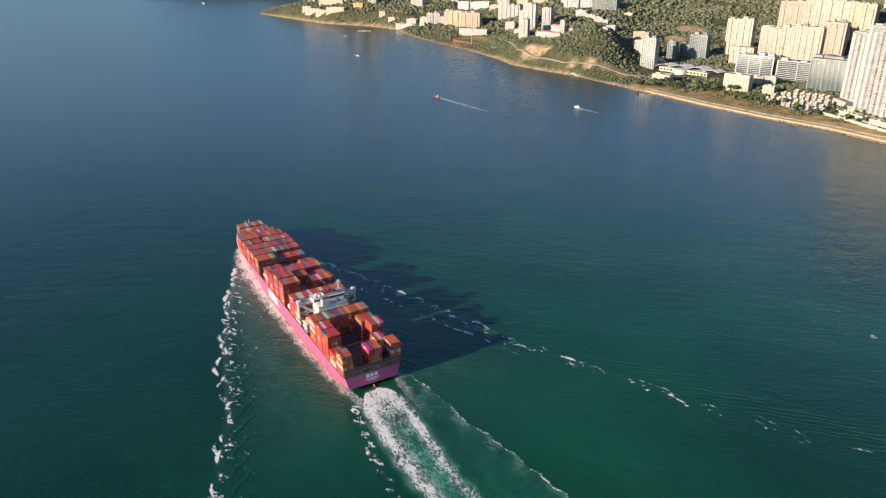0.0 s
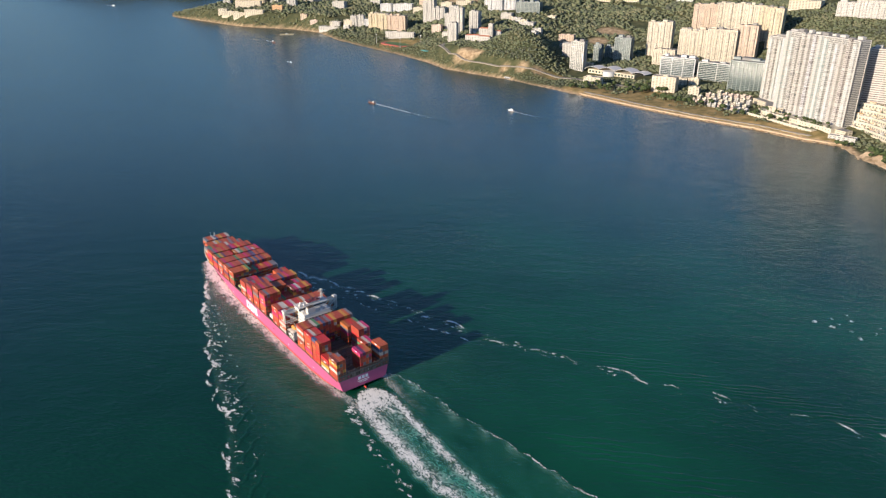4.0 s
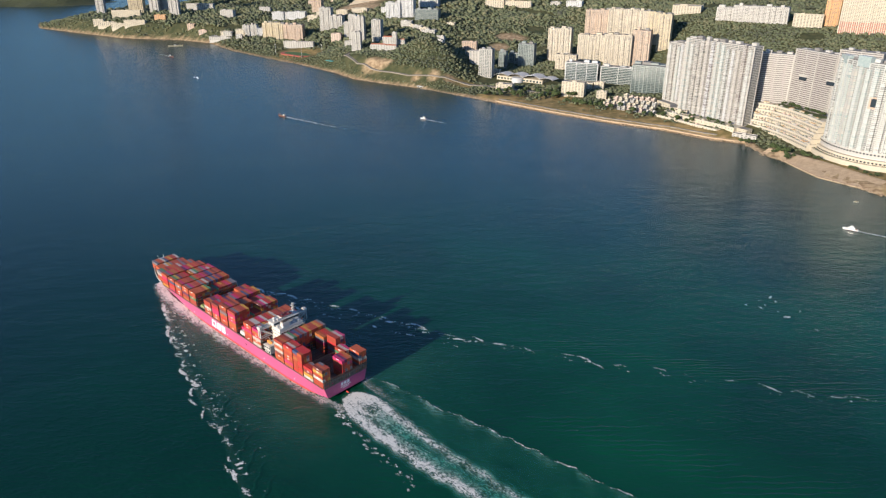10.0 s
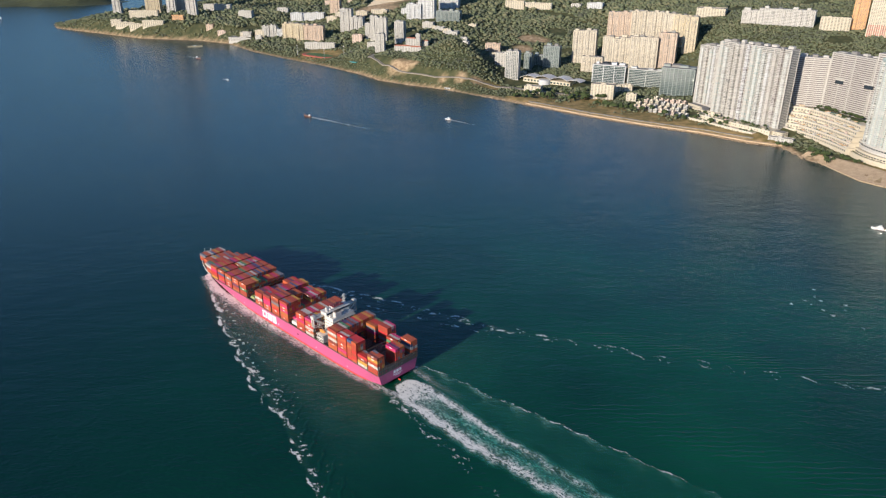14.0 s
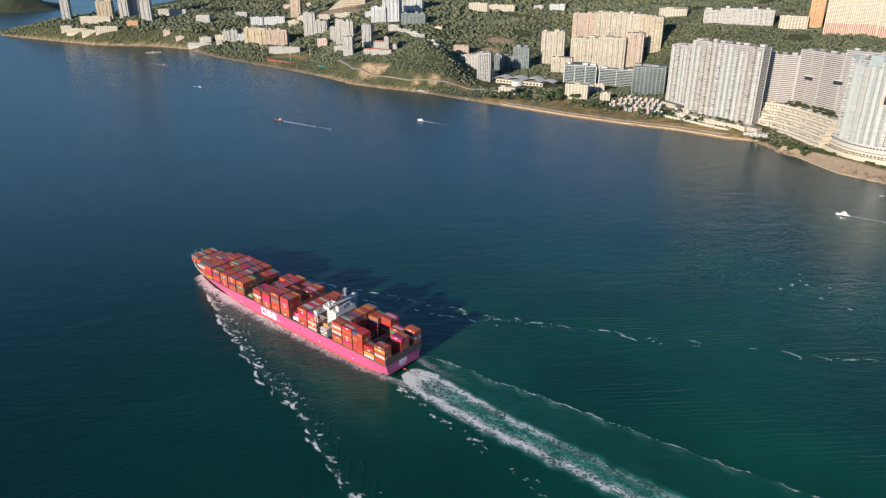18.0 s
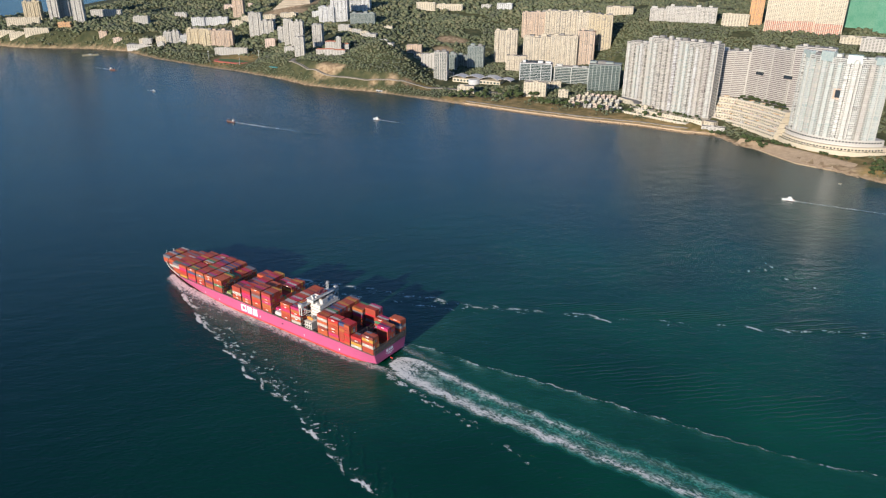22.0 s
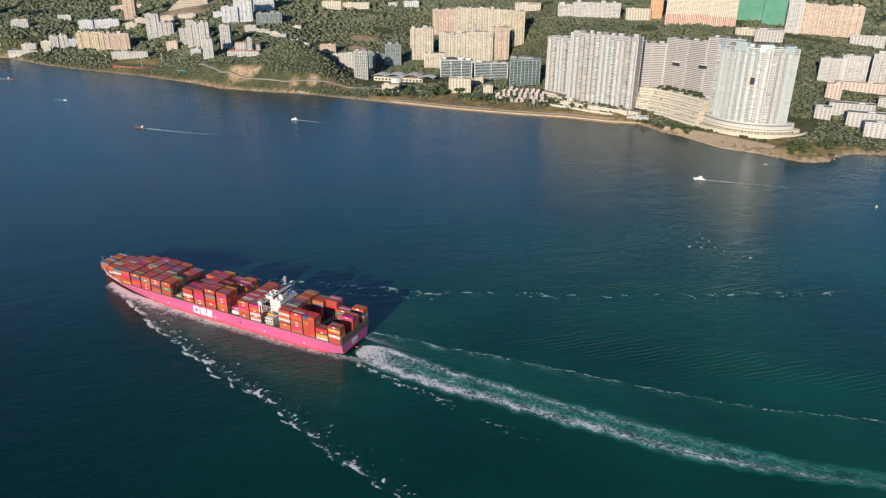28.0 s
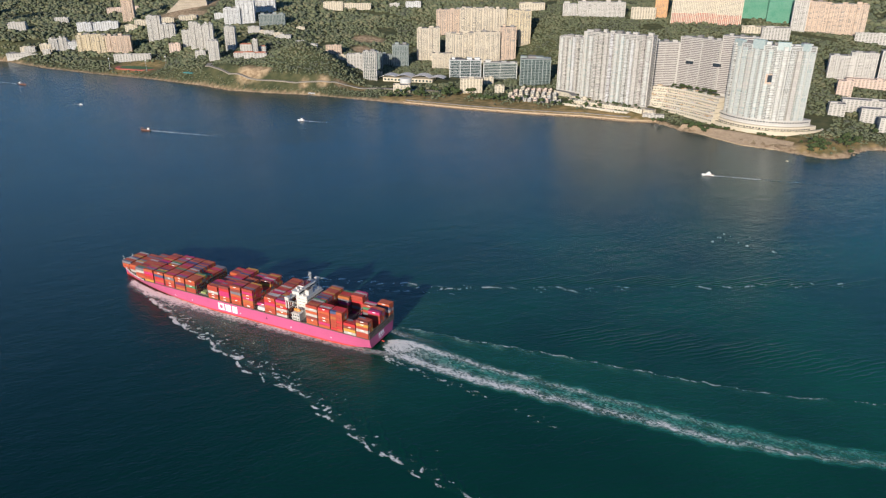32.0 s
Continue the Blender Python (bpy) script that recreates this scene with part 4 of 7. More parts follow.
# ---------------------------------------------------------------- the towers on the point
def make_front_towers():
    # the long white slab: two wings of tall bays by the shore
    slab_tower("apartment_tower", "tall white apartment slab with many upright bays above the shore", [(525, 1479), (553, 1437), (581, 1396), (608, 1354)], 24, 15, 158,
               WALL_WHITE, floor_h=3.05, band=0.36, band_out=0.12, pier_step=16.5, pier_w=0.8, pier_out=0.9, plant=9, seed=3, bays=13, bay_w=8.4, bay_out=4.2, bay_glass=(GLASS_PANE, GLASS_MILK, GLASS_BAND, GLASS_TEAL), bay_walls=(WALL_WHITE, WALL_PALE, WALL_GREY), group="towers on the point")
    slab_tower("apartment_tower", "white apartment slab wing standing behind the shore gardens", [(519, 1574), (536, 1552), (551, 1520)], 24, 20, 138,
               WALL_WHITE, floor_h=3.05, band=0.36, band_out=0.12, pier_step=16.5, pier_w=0.8, pier_out=0.9, plant=4, seed=4, bays=6, bay_w=7.6, bay_out=4.0, bay_glass=(GLASS_PANE, GLASS_MILK, GLASS_TEAL), bay_walls=(WALL_WHITE, WALL_PALE, WALL_GREY), group="towers on the point")
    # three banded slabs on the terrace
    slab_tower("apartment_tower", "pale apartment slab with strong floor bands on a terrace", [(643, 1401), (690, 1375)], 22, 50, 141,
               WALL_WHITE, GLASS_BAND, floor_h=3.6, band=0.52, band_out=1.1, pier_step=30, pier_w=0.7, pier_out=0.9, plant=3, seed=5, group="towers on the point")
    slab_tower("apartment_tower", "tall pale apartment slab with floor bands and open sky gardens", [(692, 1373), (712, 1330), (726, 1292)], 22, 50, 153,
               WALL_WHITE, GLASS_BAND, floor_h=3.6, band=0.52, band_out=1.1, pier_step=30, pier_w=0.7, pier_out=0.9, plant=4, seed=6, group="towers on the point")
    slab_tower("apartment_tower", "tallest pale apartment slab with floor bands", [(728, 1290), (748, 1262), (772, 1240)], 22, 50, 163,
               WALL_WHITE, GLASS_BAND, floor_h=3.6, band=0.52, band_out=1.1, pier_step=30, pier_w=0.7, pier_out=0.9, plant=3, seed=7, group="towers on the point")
    # sky gardens in the banded slabs: dark panels paint the shade of the openings
    for x, y, z, turn in ((702, 1350, 101, -65), (724, 1293, 103, -65)):
        sg = [o for o in bpy.data.objects if o.get("label", "").startswith("tall pale apartment slab with floor bands and open")][0]
        c = sg.matrix_basis.translation
        part("sky_garden", box(-8, 8, -1.1, 2, 0, 6.5), GLASS_DARK, sg, "dark panel painting the shade of a sky garden opening", at=pose(x - c.x, y - c.y, z - c.z, 0, 0, turn))
        part("sky_garden_lintel", box(-9, 9, -1.6, 2, 6.5, 9.0), WALL_WHITE, sg, at=pose(x - c.x, y - c.y, z - c.z, 0, 0, turn))
    # the curved tower on its round podium
    arc = [(790 + 96 * math.cos(radians(q)), 1205 + 96 * math.sin(radians(q))) for q in (172, 185, 198, 211, 224, 237, 249, 258, 265)]
    curved = slab_tower("apartment_tower", "curved white apartment tower with bay windows on a round podium", arc, 26, 30, 162,
                        WALL_PALE, floor_h=3.05, band=0.36, band_out=0.12, pier_step=14, pier_w=0.8, pier_out=0.9, plant=9, seed=8, bays=13, bay_w=8.6, bay_out=3.8, group="towers on the point", below=20, bay_glass=(GLASS_TEAL, GLASS_PANE, GLASS_TEAL, GLASS_MILK), bay_walls=(WALL_PALE, WALL_PALE, WALL_WHITE))
    inner = [(790 + 97.5 * math.cos(radians(q)) - curved.matrix_basis.translation.x, 1205 + 97.5 * math.sin(radians(q)) - curved.matrix_basis.translation.y) for q in (172, 185, 198, 211, 224, 237, 249, 258, 265)]
    for i in range(0, 8, 2):
        part("glass_crown", add_prism(bmesh.new(), outline_of(inner[i:i + 2], 9), 126, 138 + 2 * (i % 3)), GLASS_TEAL, curved, "pale teal glass crown of a stair core")
    a = radians(222)
    base = curved.matrix_basis.translation
    px, py = 790 + 98 * math.cos(a) - base.x, 1205 + 98 * math.sin(a) - base.y
    part("sky_garden_frame", box(-7.5, 7.5, -1.2, 1.5, 66, 84), WALL_BROWN, curved, "tan frame of an open sky garden", at=pose(px, py, 0, 0, 0, 222 + 90))
    # dark panel within the frame, painted as the shade inside the opening
    part("sky_garden", box(-4.2, 4.2, -1.5, 1.0, 69, 82), GLASS_DARK, curved, "dark panel painting the shade of a sky garden opening", at=pose(px, py, 0, 0, 0, 222 + 90))


def make_round_podium():
    at = thing("round_podium", "cream round podium with an arcade and a ring terrace", "podium", pose(790, 1205, 0))
    ring = lambda r, a0, a1, n: [(r * math.cos(radians(a0 + (a1 - a0) * i / n)), r * math.sin(radians(a0 + (a1 - a0) * i / n))) for i in range(n + 1)]
    part("upper_storey", add_prism(bmesh.new(), ring(99, 160, 276, 40) + ring(64, 276, 160, 20), 18, 30.5), WALL_WHITE, at)
    part("lower_storey", add_prism(bmesh.new(), ring(105, 155, 282, 44) + ring(60, 282, 155, 20), 6, 19), WALL_CREAM, at)
    part("terrace", add_prism(bmesh.new(), ring(112, 150, 288, 44) + ring(98, 300, 318, 4) + ring(50, 318, 150, 20), -3, 12), ASPHALT, at)
    part("parapet", add_prism(bmesh.new(), ring(114, 150, 288, 44) + ring(100, 300, 320, 4) + ring(97, 320, 300, 4) + ring(111, 288, 150, 44), 3, 13.2), WALL_CREAM, at)
    arch = mesh_of(box(-1.5, 1.5, -0.35, 0.4, 0, 2.4), "arch", GLASS_DARK)
    for a in range(164, 274, 3):
        c, s = math.cos(radians(a)), math.sin(radians(a))
        part("arch", arch, None, at, at=pose(105 * c, 105 * s, 13.5, 0, 0, a + 90))
        part("window", arch, None, at, at=pose(99 * c, 99 * s, 25, 0, 0, a + 90))
    hedge = mesh_of(soft_box(-3, 3, -0.9, 0.9, 12, 13.6, 0.5), "hedge", PLANTS)
    for a in range(165, 290, 7):
        part("hedge", hedge, None, at, at=pose(109 * math.cos(radians(a)), 109 * math.sin(radians(a)), 0, 0, 0, a + 90))


def make_terraces():
    # cream stepped terraces below the banded slabs
    line = [(640, 1393), (668, 1366), (682, 1325), (690, 1285), (696, 1238)]
    rng = random.Random(41)
    at = thing("terrace_house", "cream stepped terrace houses with arcades below the slabs", "house", pose(0, 0, 0))
    def shifted(k):
        return [(x - 0.82 * k, y - 0.56 * k) for x, y in line]
    for i, (out, lo, hi) in enumerate(((0, 20, 52), (9, 12, 43), (18, 8, 34), (26, 4, 25), (33, 0, 17))):
        f = shifted(out)
        part("terrace_storey", add_prism(bmesh.new(), outline_of(f, 20 + out), lo - 8, hi), WALL_CREAM, at)
        part("ledge", add_prism(bmesh.new(), outline_of(f, 1.0, 0.6), hi, hi + 1.1), WALL_WHITE, at)
        win = mesh_of(box(-1.5, 1.5, -0.3, 0.4, hi - 5.5, hi - 2.4), "arch", GLASS_PANE)
        for a, b in zip(f[:-1], f[1:]):
            a, b = Vector(a), Vector(b)
            m = round((b - a).length / 5.5)
            for j in range(m):
                q = a.lerp(b, (j + 0.5) / m)
                part("arch", win, None, at, at=pose(q.x, q.y, 0, 0, 0, math.degrees(math.atan2(b.y - a.y, b.x - a.x))))
                turn = math.degrees(math.atan2(b.y - a.y, b.x - a.x))
                if rng.random() < 0.55:
                    w, d, h = rng.uniform(1.4, 2.6), rng.uniform(2.5, 4.5), rng.uniform(2.2, 4.6)
                    part("pavilion", soft_box(-w, w, 1.2, 1.2 + d, hi, hi + h, 0.25), rng.choice((WALL_PINK, WALL_CREAM, WALL_CREAM, WALL_WHITE)), at, at=pose(q.x, q.y, 0, 0, 0, turn))
                    if rng.random() < 0.5:
                        part("pergola", box(-w - 0.5, w + 0.5, 0.6, 1.2 + d, hi + h, hi + h + 0.3), rng.choice((WALL_WHITE, WALL_ORANGE)), at, at=pose(q.x, q.y, 0, 0, 0, turn))
                if rng.random() < 0.6:
                    part("planter", soft_box(-rng.uniform(1.2, 2.6), rng.uniform(1.2, 2.6), 0.8, rng.uniform(1.8, 3.2), hi, hi + rng.uniform(1.2, 2.6), 0.5), PLANTS, at, at=pose(q.x, q.y, 0, 0, 0, turn))


def make_slab_gardens():
    # two cream garden steps with hedges under the long slab, and a lawn deck with a pool above the terraces
    rng = random.Random(77)
    for label, off, z0, z1, along_ in (("upper cream garden step under the white slab", 31, 6, 17.0, ((522, 1484), (612, 1350))), ("lower cream garden step above the shore path", 43, 3, 11.2, ((512, 1490), (594, 1366)))):
        (ax, ay), (bx, by) = along_
        a, b = Vector((ax - 0.83 * off, ay - 0.55 * off)), Vector((bx - 0.83 * off, by - 0.55 * off))
        L = (b - a).length
        at = thing("garden_step", label, "podium", pose(a.x, a.y, 0, 0, 0, math.degrees(math.atan2(b.y - a.y, b.x - a.x))))
        part("retaining_wall", soft_box(0, L, 0, 30 if z1 > 15 else 13, z0 - 6, z1, 0.2), WALL_CREAM, at)
        part("balustrade", box(0, L, -0.15, 0.3, z1, z1 + 1.0), WALL_WHITE, at)
        x = 2.0
        while x < L - 4:
            w = rng.uniform(2.5, 7)
            if rng.random() < 0.62:
                part("hedge", soft_box(x, x + w, 0.8, rng.uniform(2.2, 4.5), z1, z1 + rng.uniform(1.2, 3.2), 0.6), PLANTS, at)
            elif rng.random() < 0.5:
                part("pavilion", soft_box(x, x + min(w, 4), 1.2, 4.8, z1, z1 + rng.uniform(2.4, 3.8), 0.2), rng.choice((WALL_WHITE, WALL_PINK, WALL_CREAM)), at)
            part("opening", box(x, x + 1.6, -0.12, 0.3, z1 - 4.2, z1 - 1.8), GLASS_PANE, at)
            x += w + rng.uniform(0.8, 2.5)
    at = thing("garden_deck", "planted garden deck with a pale blue pool below the slabs", "garden", pose(682, 1318, 0, 0, 0, -72))
    part("lawn", soft_box(-55, 60, 5, 22, 46, 53.4, 0.3), PLANTS, at)
    part("pool", soft_box(-14, 12, 7.5, 13, 53.2, 53.7, 0.1), surface("pale_pool_water", (0.16, 0.36, 0.38), 0.15, scale=0.2, amount=0.4), at)
    part("pool_edge", box(-15.5, 13.5, 6.3, 7.5, 53.2, 53.9), WALL_CREAM, at)


make_front_towers()
make_round_podium()
make_terraces()
make_slab_gardens()


# ---------------------------------------------------------------- the town: label, x, y, ground, width, depth, height, facing, wall, ...
TOWERS = (
    ("tall brown-beige apartment tower on the slope", 473, 2234, 68, 37, 24, 73, 247, WALL_BROWN, None, 2.9, 0.40, 5.0, "back row of estate towers"),
    ("tall brown-beige apartment tower on the slope", 503, 2211, 69, 36, 24, 74, 246, WALL_BROWN, None, 2.9, 0.40, 5.0, "back row of estate towers"),
    ("tall beige apartment tower on the slope", 526, 2177, 73, 33, 24, 76, 246, WALL_BEIGE, None, 2.9, 0.40, 5.0, "back row of estate towers"),
    ("tall beige apartment tower on the slope", 543, 2128, 77, 33, 24, 75, 245, WALL_BEIGE, None, 2.9, 0.40, 5.0, "back row of estate towers"),
    ("tall beige apartment tower on the slope", 558, 2079, 82, 31, 24, 74, 245, WALL_BEIGE, None, 2.9, 0.40, 5.0, "back row of estate towers"),
    ("tall beige apartment tower on the slope", 577, 2037, 87, 35, 24, 69, 244, WALL_BEIGE, None, 2.9, 0.40, 5.0, "back row of estate towers"),
    ("tall ochre apartment tower at the end of its row", 590, 1977, 78, 33, 24, 80, 244, WALL_YELLOW, None, 2.9, 0.40, 5.0, "back row of estate towers"),
    ("tall ochre apartment tower at the end of its row", 605, 1934, 70, 31, 24, 88, 244, WALL_YELLOW, None, 2.9, 0.40, 5.0, "back row of estate towers"),
    ("beige apartment tower with upright bays", 411, 1994, 34, 27, 24, 66, 247, WALL_BEIGE, None, 2.9, 0.40, 5.0, "front row of estate towers"),
    ("beige apartment tower with upright bays", 432, 1983, 34, 18, 24, 63, 247, WALL_BEIGE, None, 2.9, 0.40, 5.0, "front row of estate towers"),
    ("beige apartment tower with upright bays", 455, 1974, 35, 30, 24, 66, 246, WALL_BEIGE, None, 2.9, 0.40, 5.0, "front row of estate towers"),
    ("beige apartment tower with upright bays", 488, 1921, 29, 70, 24, 80, 245, WALL_BEIGE, None, 2.9, 0.40, 5.0, "front row of estate towers"),
    ("beige-brown apartment tower with upright bays", 543, 1908, 37, 44, 24, 84, 244, WALL_BROWN, None, 2.9, 0.40, 5.0, "front row of estate towers"),
    ("pale beige apartment tower in a pair", 336, 2010, 30, 32, 22, 84, 248, WALL_BEIGE, None, 2.9, 0.40, 5.0, "front row of estate towers"),
    ("pale beige apartment tower in a pair", 364, 1997, 31, 30, 22, 85, 248, WALL_BEIGE, None, 2.9, 0.40, 5.0, "front row of estate towers"),
    ("white apartment tower on a wooded slope", -356, 2473, 53, 41, 24, 71, 259, WALL_WHITE, None, 3.0, 0.5, 4.5, "white towers in the woods"),
    ("white apartment tower on a wooded slope", -319, 2459, 60, 45, 27, 40, 259, WALL_WHITE, None, 3.0, 0.5, 4.5, "white towers in the woods"),
    ("white apartment tower on a wooded slope", -269, 2369, 47, 25, 15, 44, 258, WALL_WHITE, None, 3.0, 0.5, 4.5, "white towers in the woods"),
    ("white apartment tower on a wooded slope", -248, 2329, 45, 25, 15, 72, 258, WALL_WHITE, None, 3.0, 0.5, 4.5, "white towers in the woods"),
    ("white apartment tower on a wooded slope", -229, 2293, 47, 21, 12, 63, 258, WALL_WHITE, None, 3.0, 0.5, 4.5, "white towers in the woods"),
    ("white apartment tower on a wooded slope", -212, 2232, 49, 25, 15, 72, 257, WALL_WHITE, None, 3.0, 0.5, 4.5, "white towers in the woods"),
    ("white apartment tower on a wooded slope", -209, 2110, 41, 27, 16, 50, 258, WALL_WHITE, None, 3.0, 0.5, 4.5, "white towers in the woods"),
    ("slim white round-edged apartment tower", -159, 2186, 55, 28, 24, 61, 257, WALL_WHITE, None, 3.0, 0.5, 4.5, ""),
    ("tall slim brown apartment tower", -437, 2762, 83, 38, 26, 102, 260, WALL_BROWN, None, 3.0, 0.5, 4.5, ""),
    ("large pale grey hospital block", -130, 2440, 96, 52, 30, 47, 256, WALL_GREY, None, 3.6, 0.55, 4.5, ""),
    ("large pale grey hospital block", -90, 2438, 99, 57, 30, 67, 256, WALL_GREY, None, 3.6, 0.55, 4.5, ""),
    ("large pale grey hospital block", -20, 2538, 120, 72, 30, 51, 255, WALL_GREY, None, 3.6, 0.55, 4.5, ""),
    ("glass-fronted grey hospital wing", -20, 2379, 97, 83, 26, 31, 255, FRAME_GREY, GLASS_BLUE, 3.8, 0.3, 4.5, ""),
    ("white apartment block by the shore road", -646, 2558, 23, 24, 14, 36, 263, WALL_WHITE, None, 3.0, 0.5, 4.5, ""),
    ("white apartment block by the shore road", -621, 2558, 25, 26, 15, 36, 263, WALL_WHITE, None, 3.0, 0.5, 4.5, ""),
    ("grey and white apartment block by the shore road", -598, 2557, 26, 35, 18, 23, 262, WALL_GREY, None, 3.0, 0.5, 4.5, ""),
    ("slim office tower with white piers and glass", 148, 1861, 13, 36, 22, 68, 251, WALL_WHITE, GLASS_BLUE, 3.6, 0.3, 4.5, ""),
    ("dark grey office block with ribbon windows", 197, 1963, 21, 20, 18, 39, 251, FRAME_GREY, GLASS_BLUE, 3.6, 0.35, 4.5, ""),
    ("dark grey office block with ribbon windows", 229, 1997, 24, 27, 18, 27, 250, FRAME_GREY, GLASS_BLUE, 3.6, 0.35, 4.5, ""),
    ("stepped pale hotel tower with a fin", 259, 1968, 23, 45, 24, 56, 250, FRAME_GREY, GLASS_BLUE, 3.3, 0.4, 4.5, ""),
    ("dark glass office block with thin floor bands", 505, 1662, 14, 79, 45, 60, 244, FRAME_GREY, GLASS_BLUE, 3.8, 0.22, 9, ""),
    ("long teal glass office building", 462, 1771, 13, 92, 26, 39, 245, WALL_PALE, GLASS_BLUE, 4.0, 0.24, 40, ""),
    ("long teal glass office building", 379, 1800, 15, 87, 26, 43, 247, WALL_GREY, GLASS_BLUE, 4.0, 0.20, 30, ""),
    ("low beige block in front of the towers", 356, 1909, 23, 58, 20, 38, 248, WALL_BEIGE, None, 3.0, 0.5, 4.5, ""),
    ("tall orange apartment tower on the hill", 978, 1847, 140, 34, 26, 106, 237, WALL_ORANGE, None, 3.0, 0.5, 4.5, ""),
    ("white slim apartment tower on the hill", 1192, 1568, 126, 36, 22, 80, 231, WALL_WHITE, None, 3.0, 0.5, 4.5, ""),
    ("tall brown-grey apartment tower on the hill", 1224, 1558, 125, 56, 26, 72, 231, WALL_BROWN, None, 3.0, 0.5, 4.5, "brown hill towers"),
    ("tall brown-grey apartment tower on the hill", 1267, 1536, 122, 58, 26, 70, 230, WALL_BROWN, None, 3.0, 0.5, 4.5, "brown hill towers"),
    ("tall brown-grey apartment tower on the hill", 1307, 1511, 119, 67, 26, 73, 229, WALL_BROWN, None, 3.0, 0.5, 4.5, "brown hill towers"),
    ("plain white apartment block on the slope", 1073, 1307, 55, 54, 26, 51, 230, WALL_WHITE, None, 3.0, 0.5, 4.5, "white blocks on the slope"),
    ("plain white apartment block on the slope", 1106, 1281, 53, 56, 26, 61, 229, WALL_WHITE, None, 3.0, 0.5, 4.5, "white blocks on the slope"),
    ("plain white apartment block on the slope", 1159, 1249, 50, 59, 26, 69, 228, WALL_WHITE, None, 3.0, 0.5, 4.5, "white blocks on the slope"),
    ("white slab tower on the headland", -1352, 3007, 53, 33, 18, 75, 269, WALL_WHITE, None, 3.0, 0.66, 9, "headland towers"),
    ("white slab tower on the headland", -1104, 2933, 66, 37, 18, 130, 267, WALL_WHITE, None, 3.0, 0.66, 9, "headland towers"),
    ("white slab tower on the headland", -1075, 2966, 69, 37, 18, 125, 266, WALL_WHITE, None, 3.0, 0.66, 9, "headland towers"),
    ("white slab tower on the headland", -997, 2853, 64, 40, 18, 127, 266, WALL_WHITE, None, 3.0, 0.66, 9, "headland towers"),
    ("cream apartment block on the headland", -1184, 2953, 62, 62, 24, 63, 268, WALL_YELLOW, None, 3.0, 0.5, 4.5, ""),
    ("long white institute building on the hill", 841, 1935, 138, 144, 26, 39, 240, WALL_WHITE, None, 3.6, 0.5, 4.5, ""),
    ("long white institute building on the hill", 769, 1985, 139, 42, 26, 31, 241, WALL_WHITE, None, 3.6, 0.5, 4.5, ""),
    ("yellow-beige apartment block in a long row by the track", -559, 2505, 25, 35, 22, 48, 262, WALL_YELLOW, None, 3.0, 0.5, 4.5, "beige row by the track"),
    ("yellow-beige apartment block in a long row by the track", -533, 2484, 25, 34, 22, 51, 262, WALL_YELLOW, None, 3.0, 0.5, 4.5, "beige row by the track"),
    ("yellow-beige apartment block in a long row by the track", -506, 2463, 25, 32, 22, 49, 261, WALL_YELLOW, None, 3.0, 0.5, 4.5, "beige row by the track"),
    ("brownish apartment block in a long row by the track", -475, 2446, 26, 35, 22, 48, 261, WALL_BROWN, None, 3.0, 0.5, 4.5, "beige row by the track"),
    ("brownish apartment block in a long row by the track", -443, 2424, 27, 41, 22, 49, 261, WALL_BROWN, None, 3.0, 0.5, 4.5, "beige row by the track"),
)
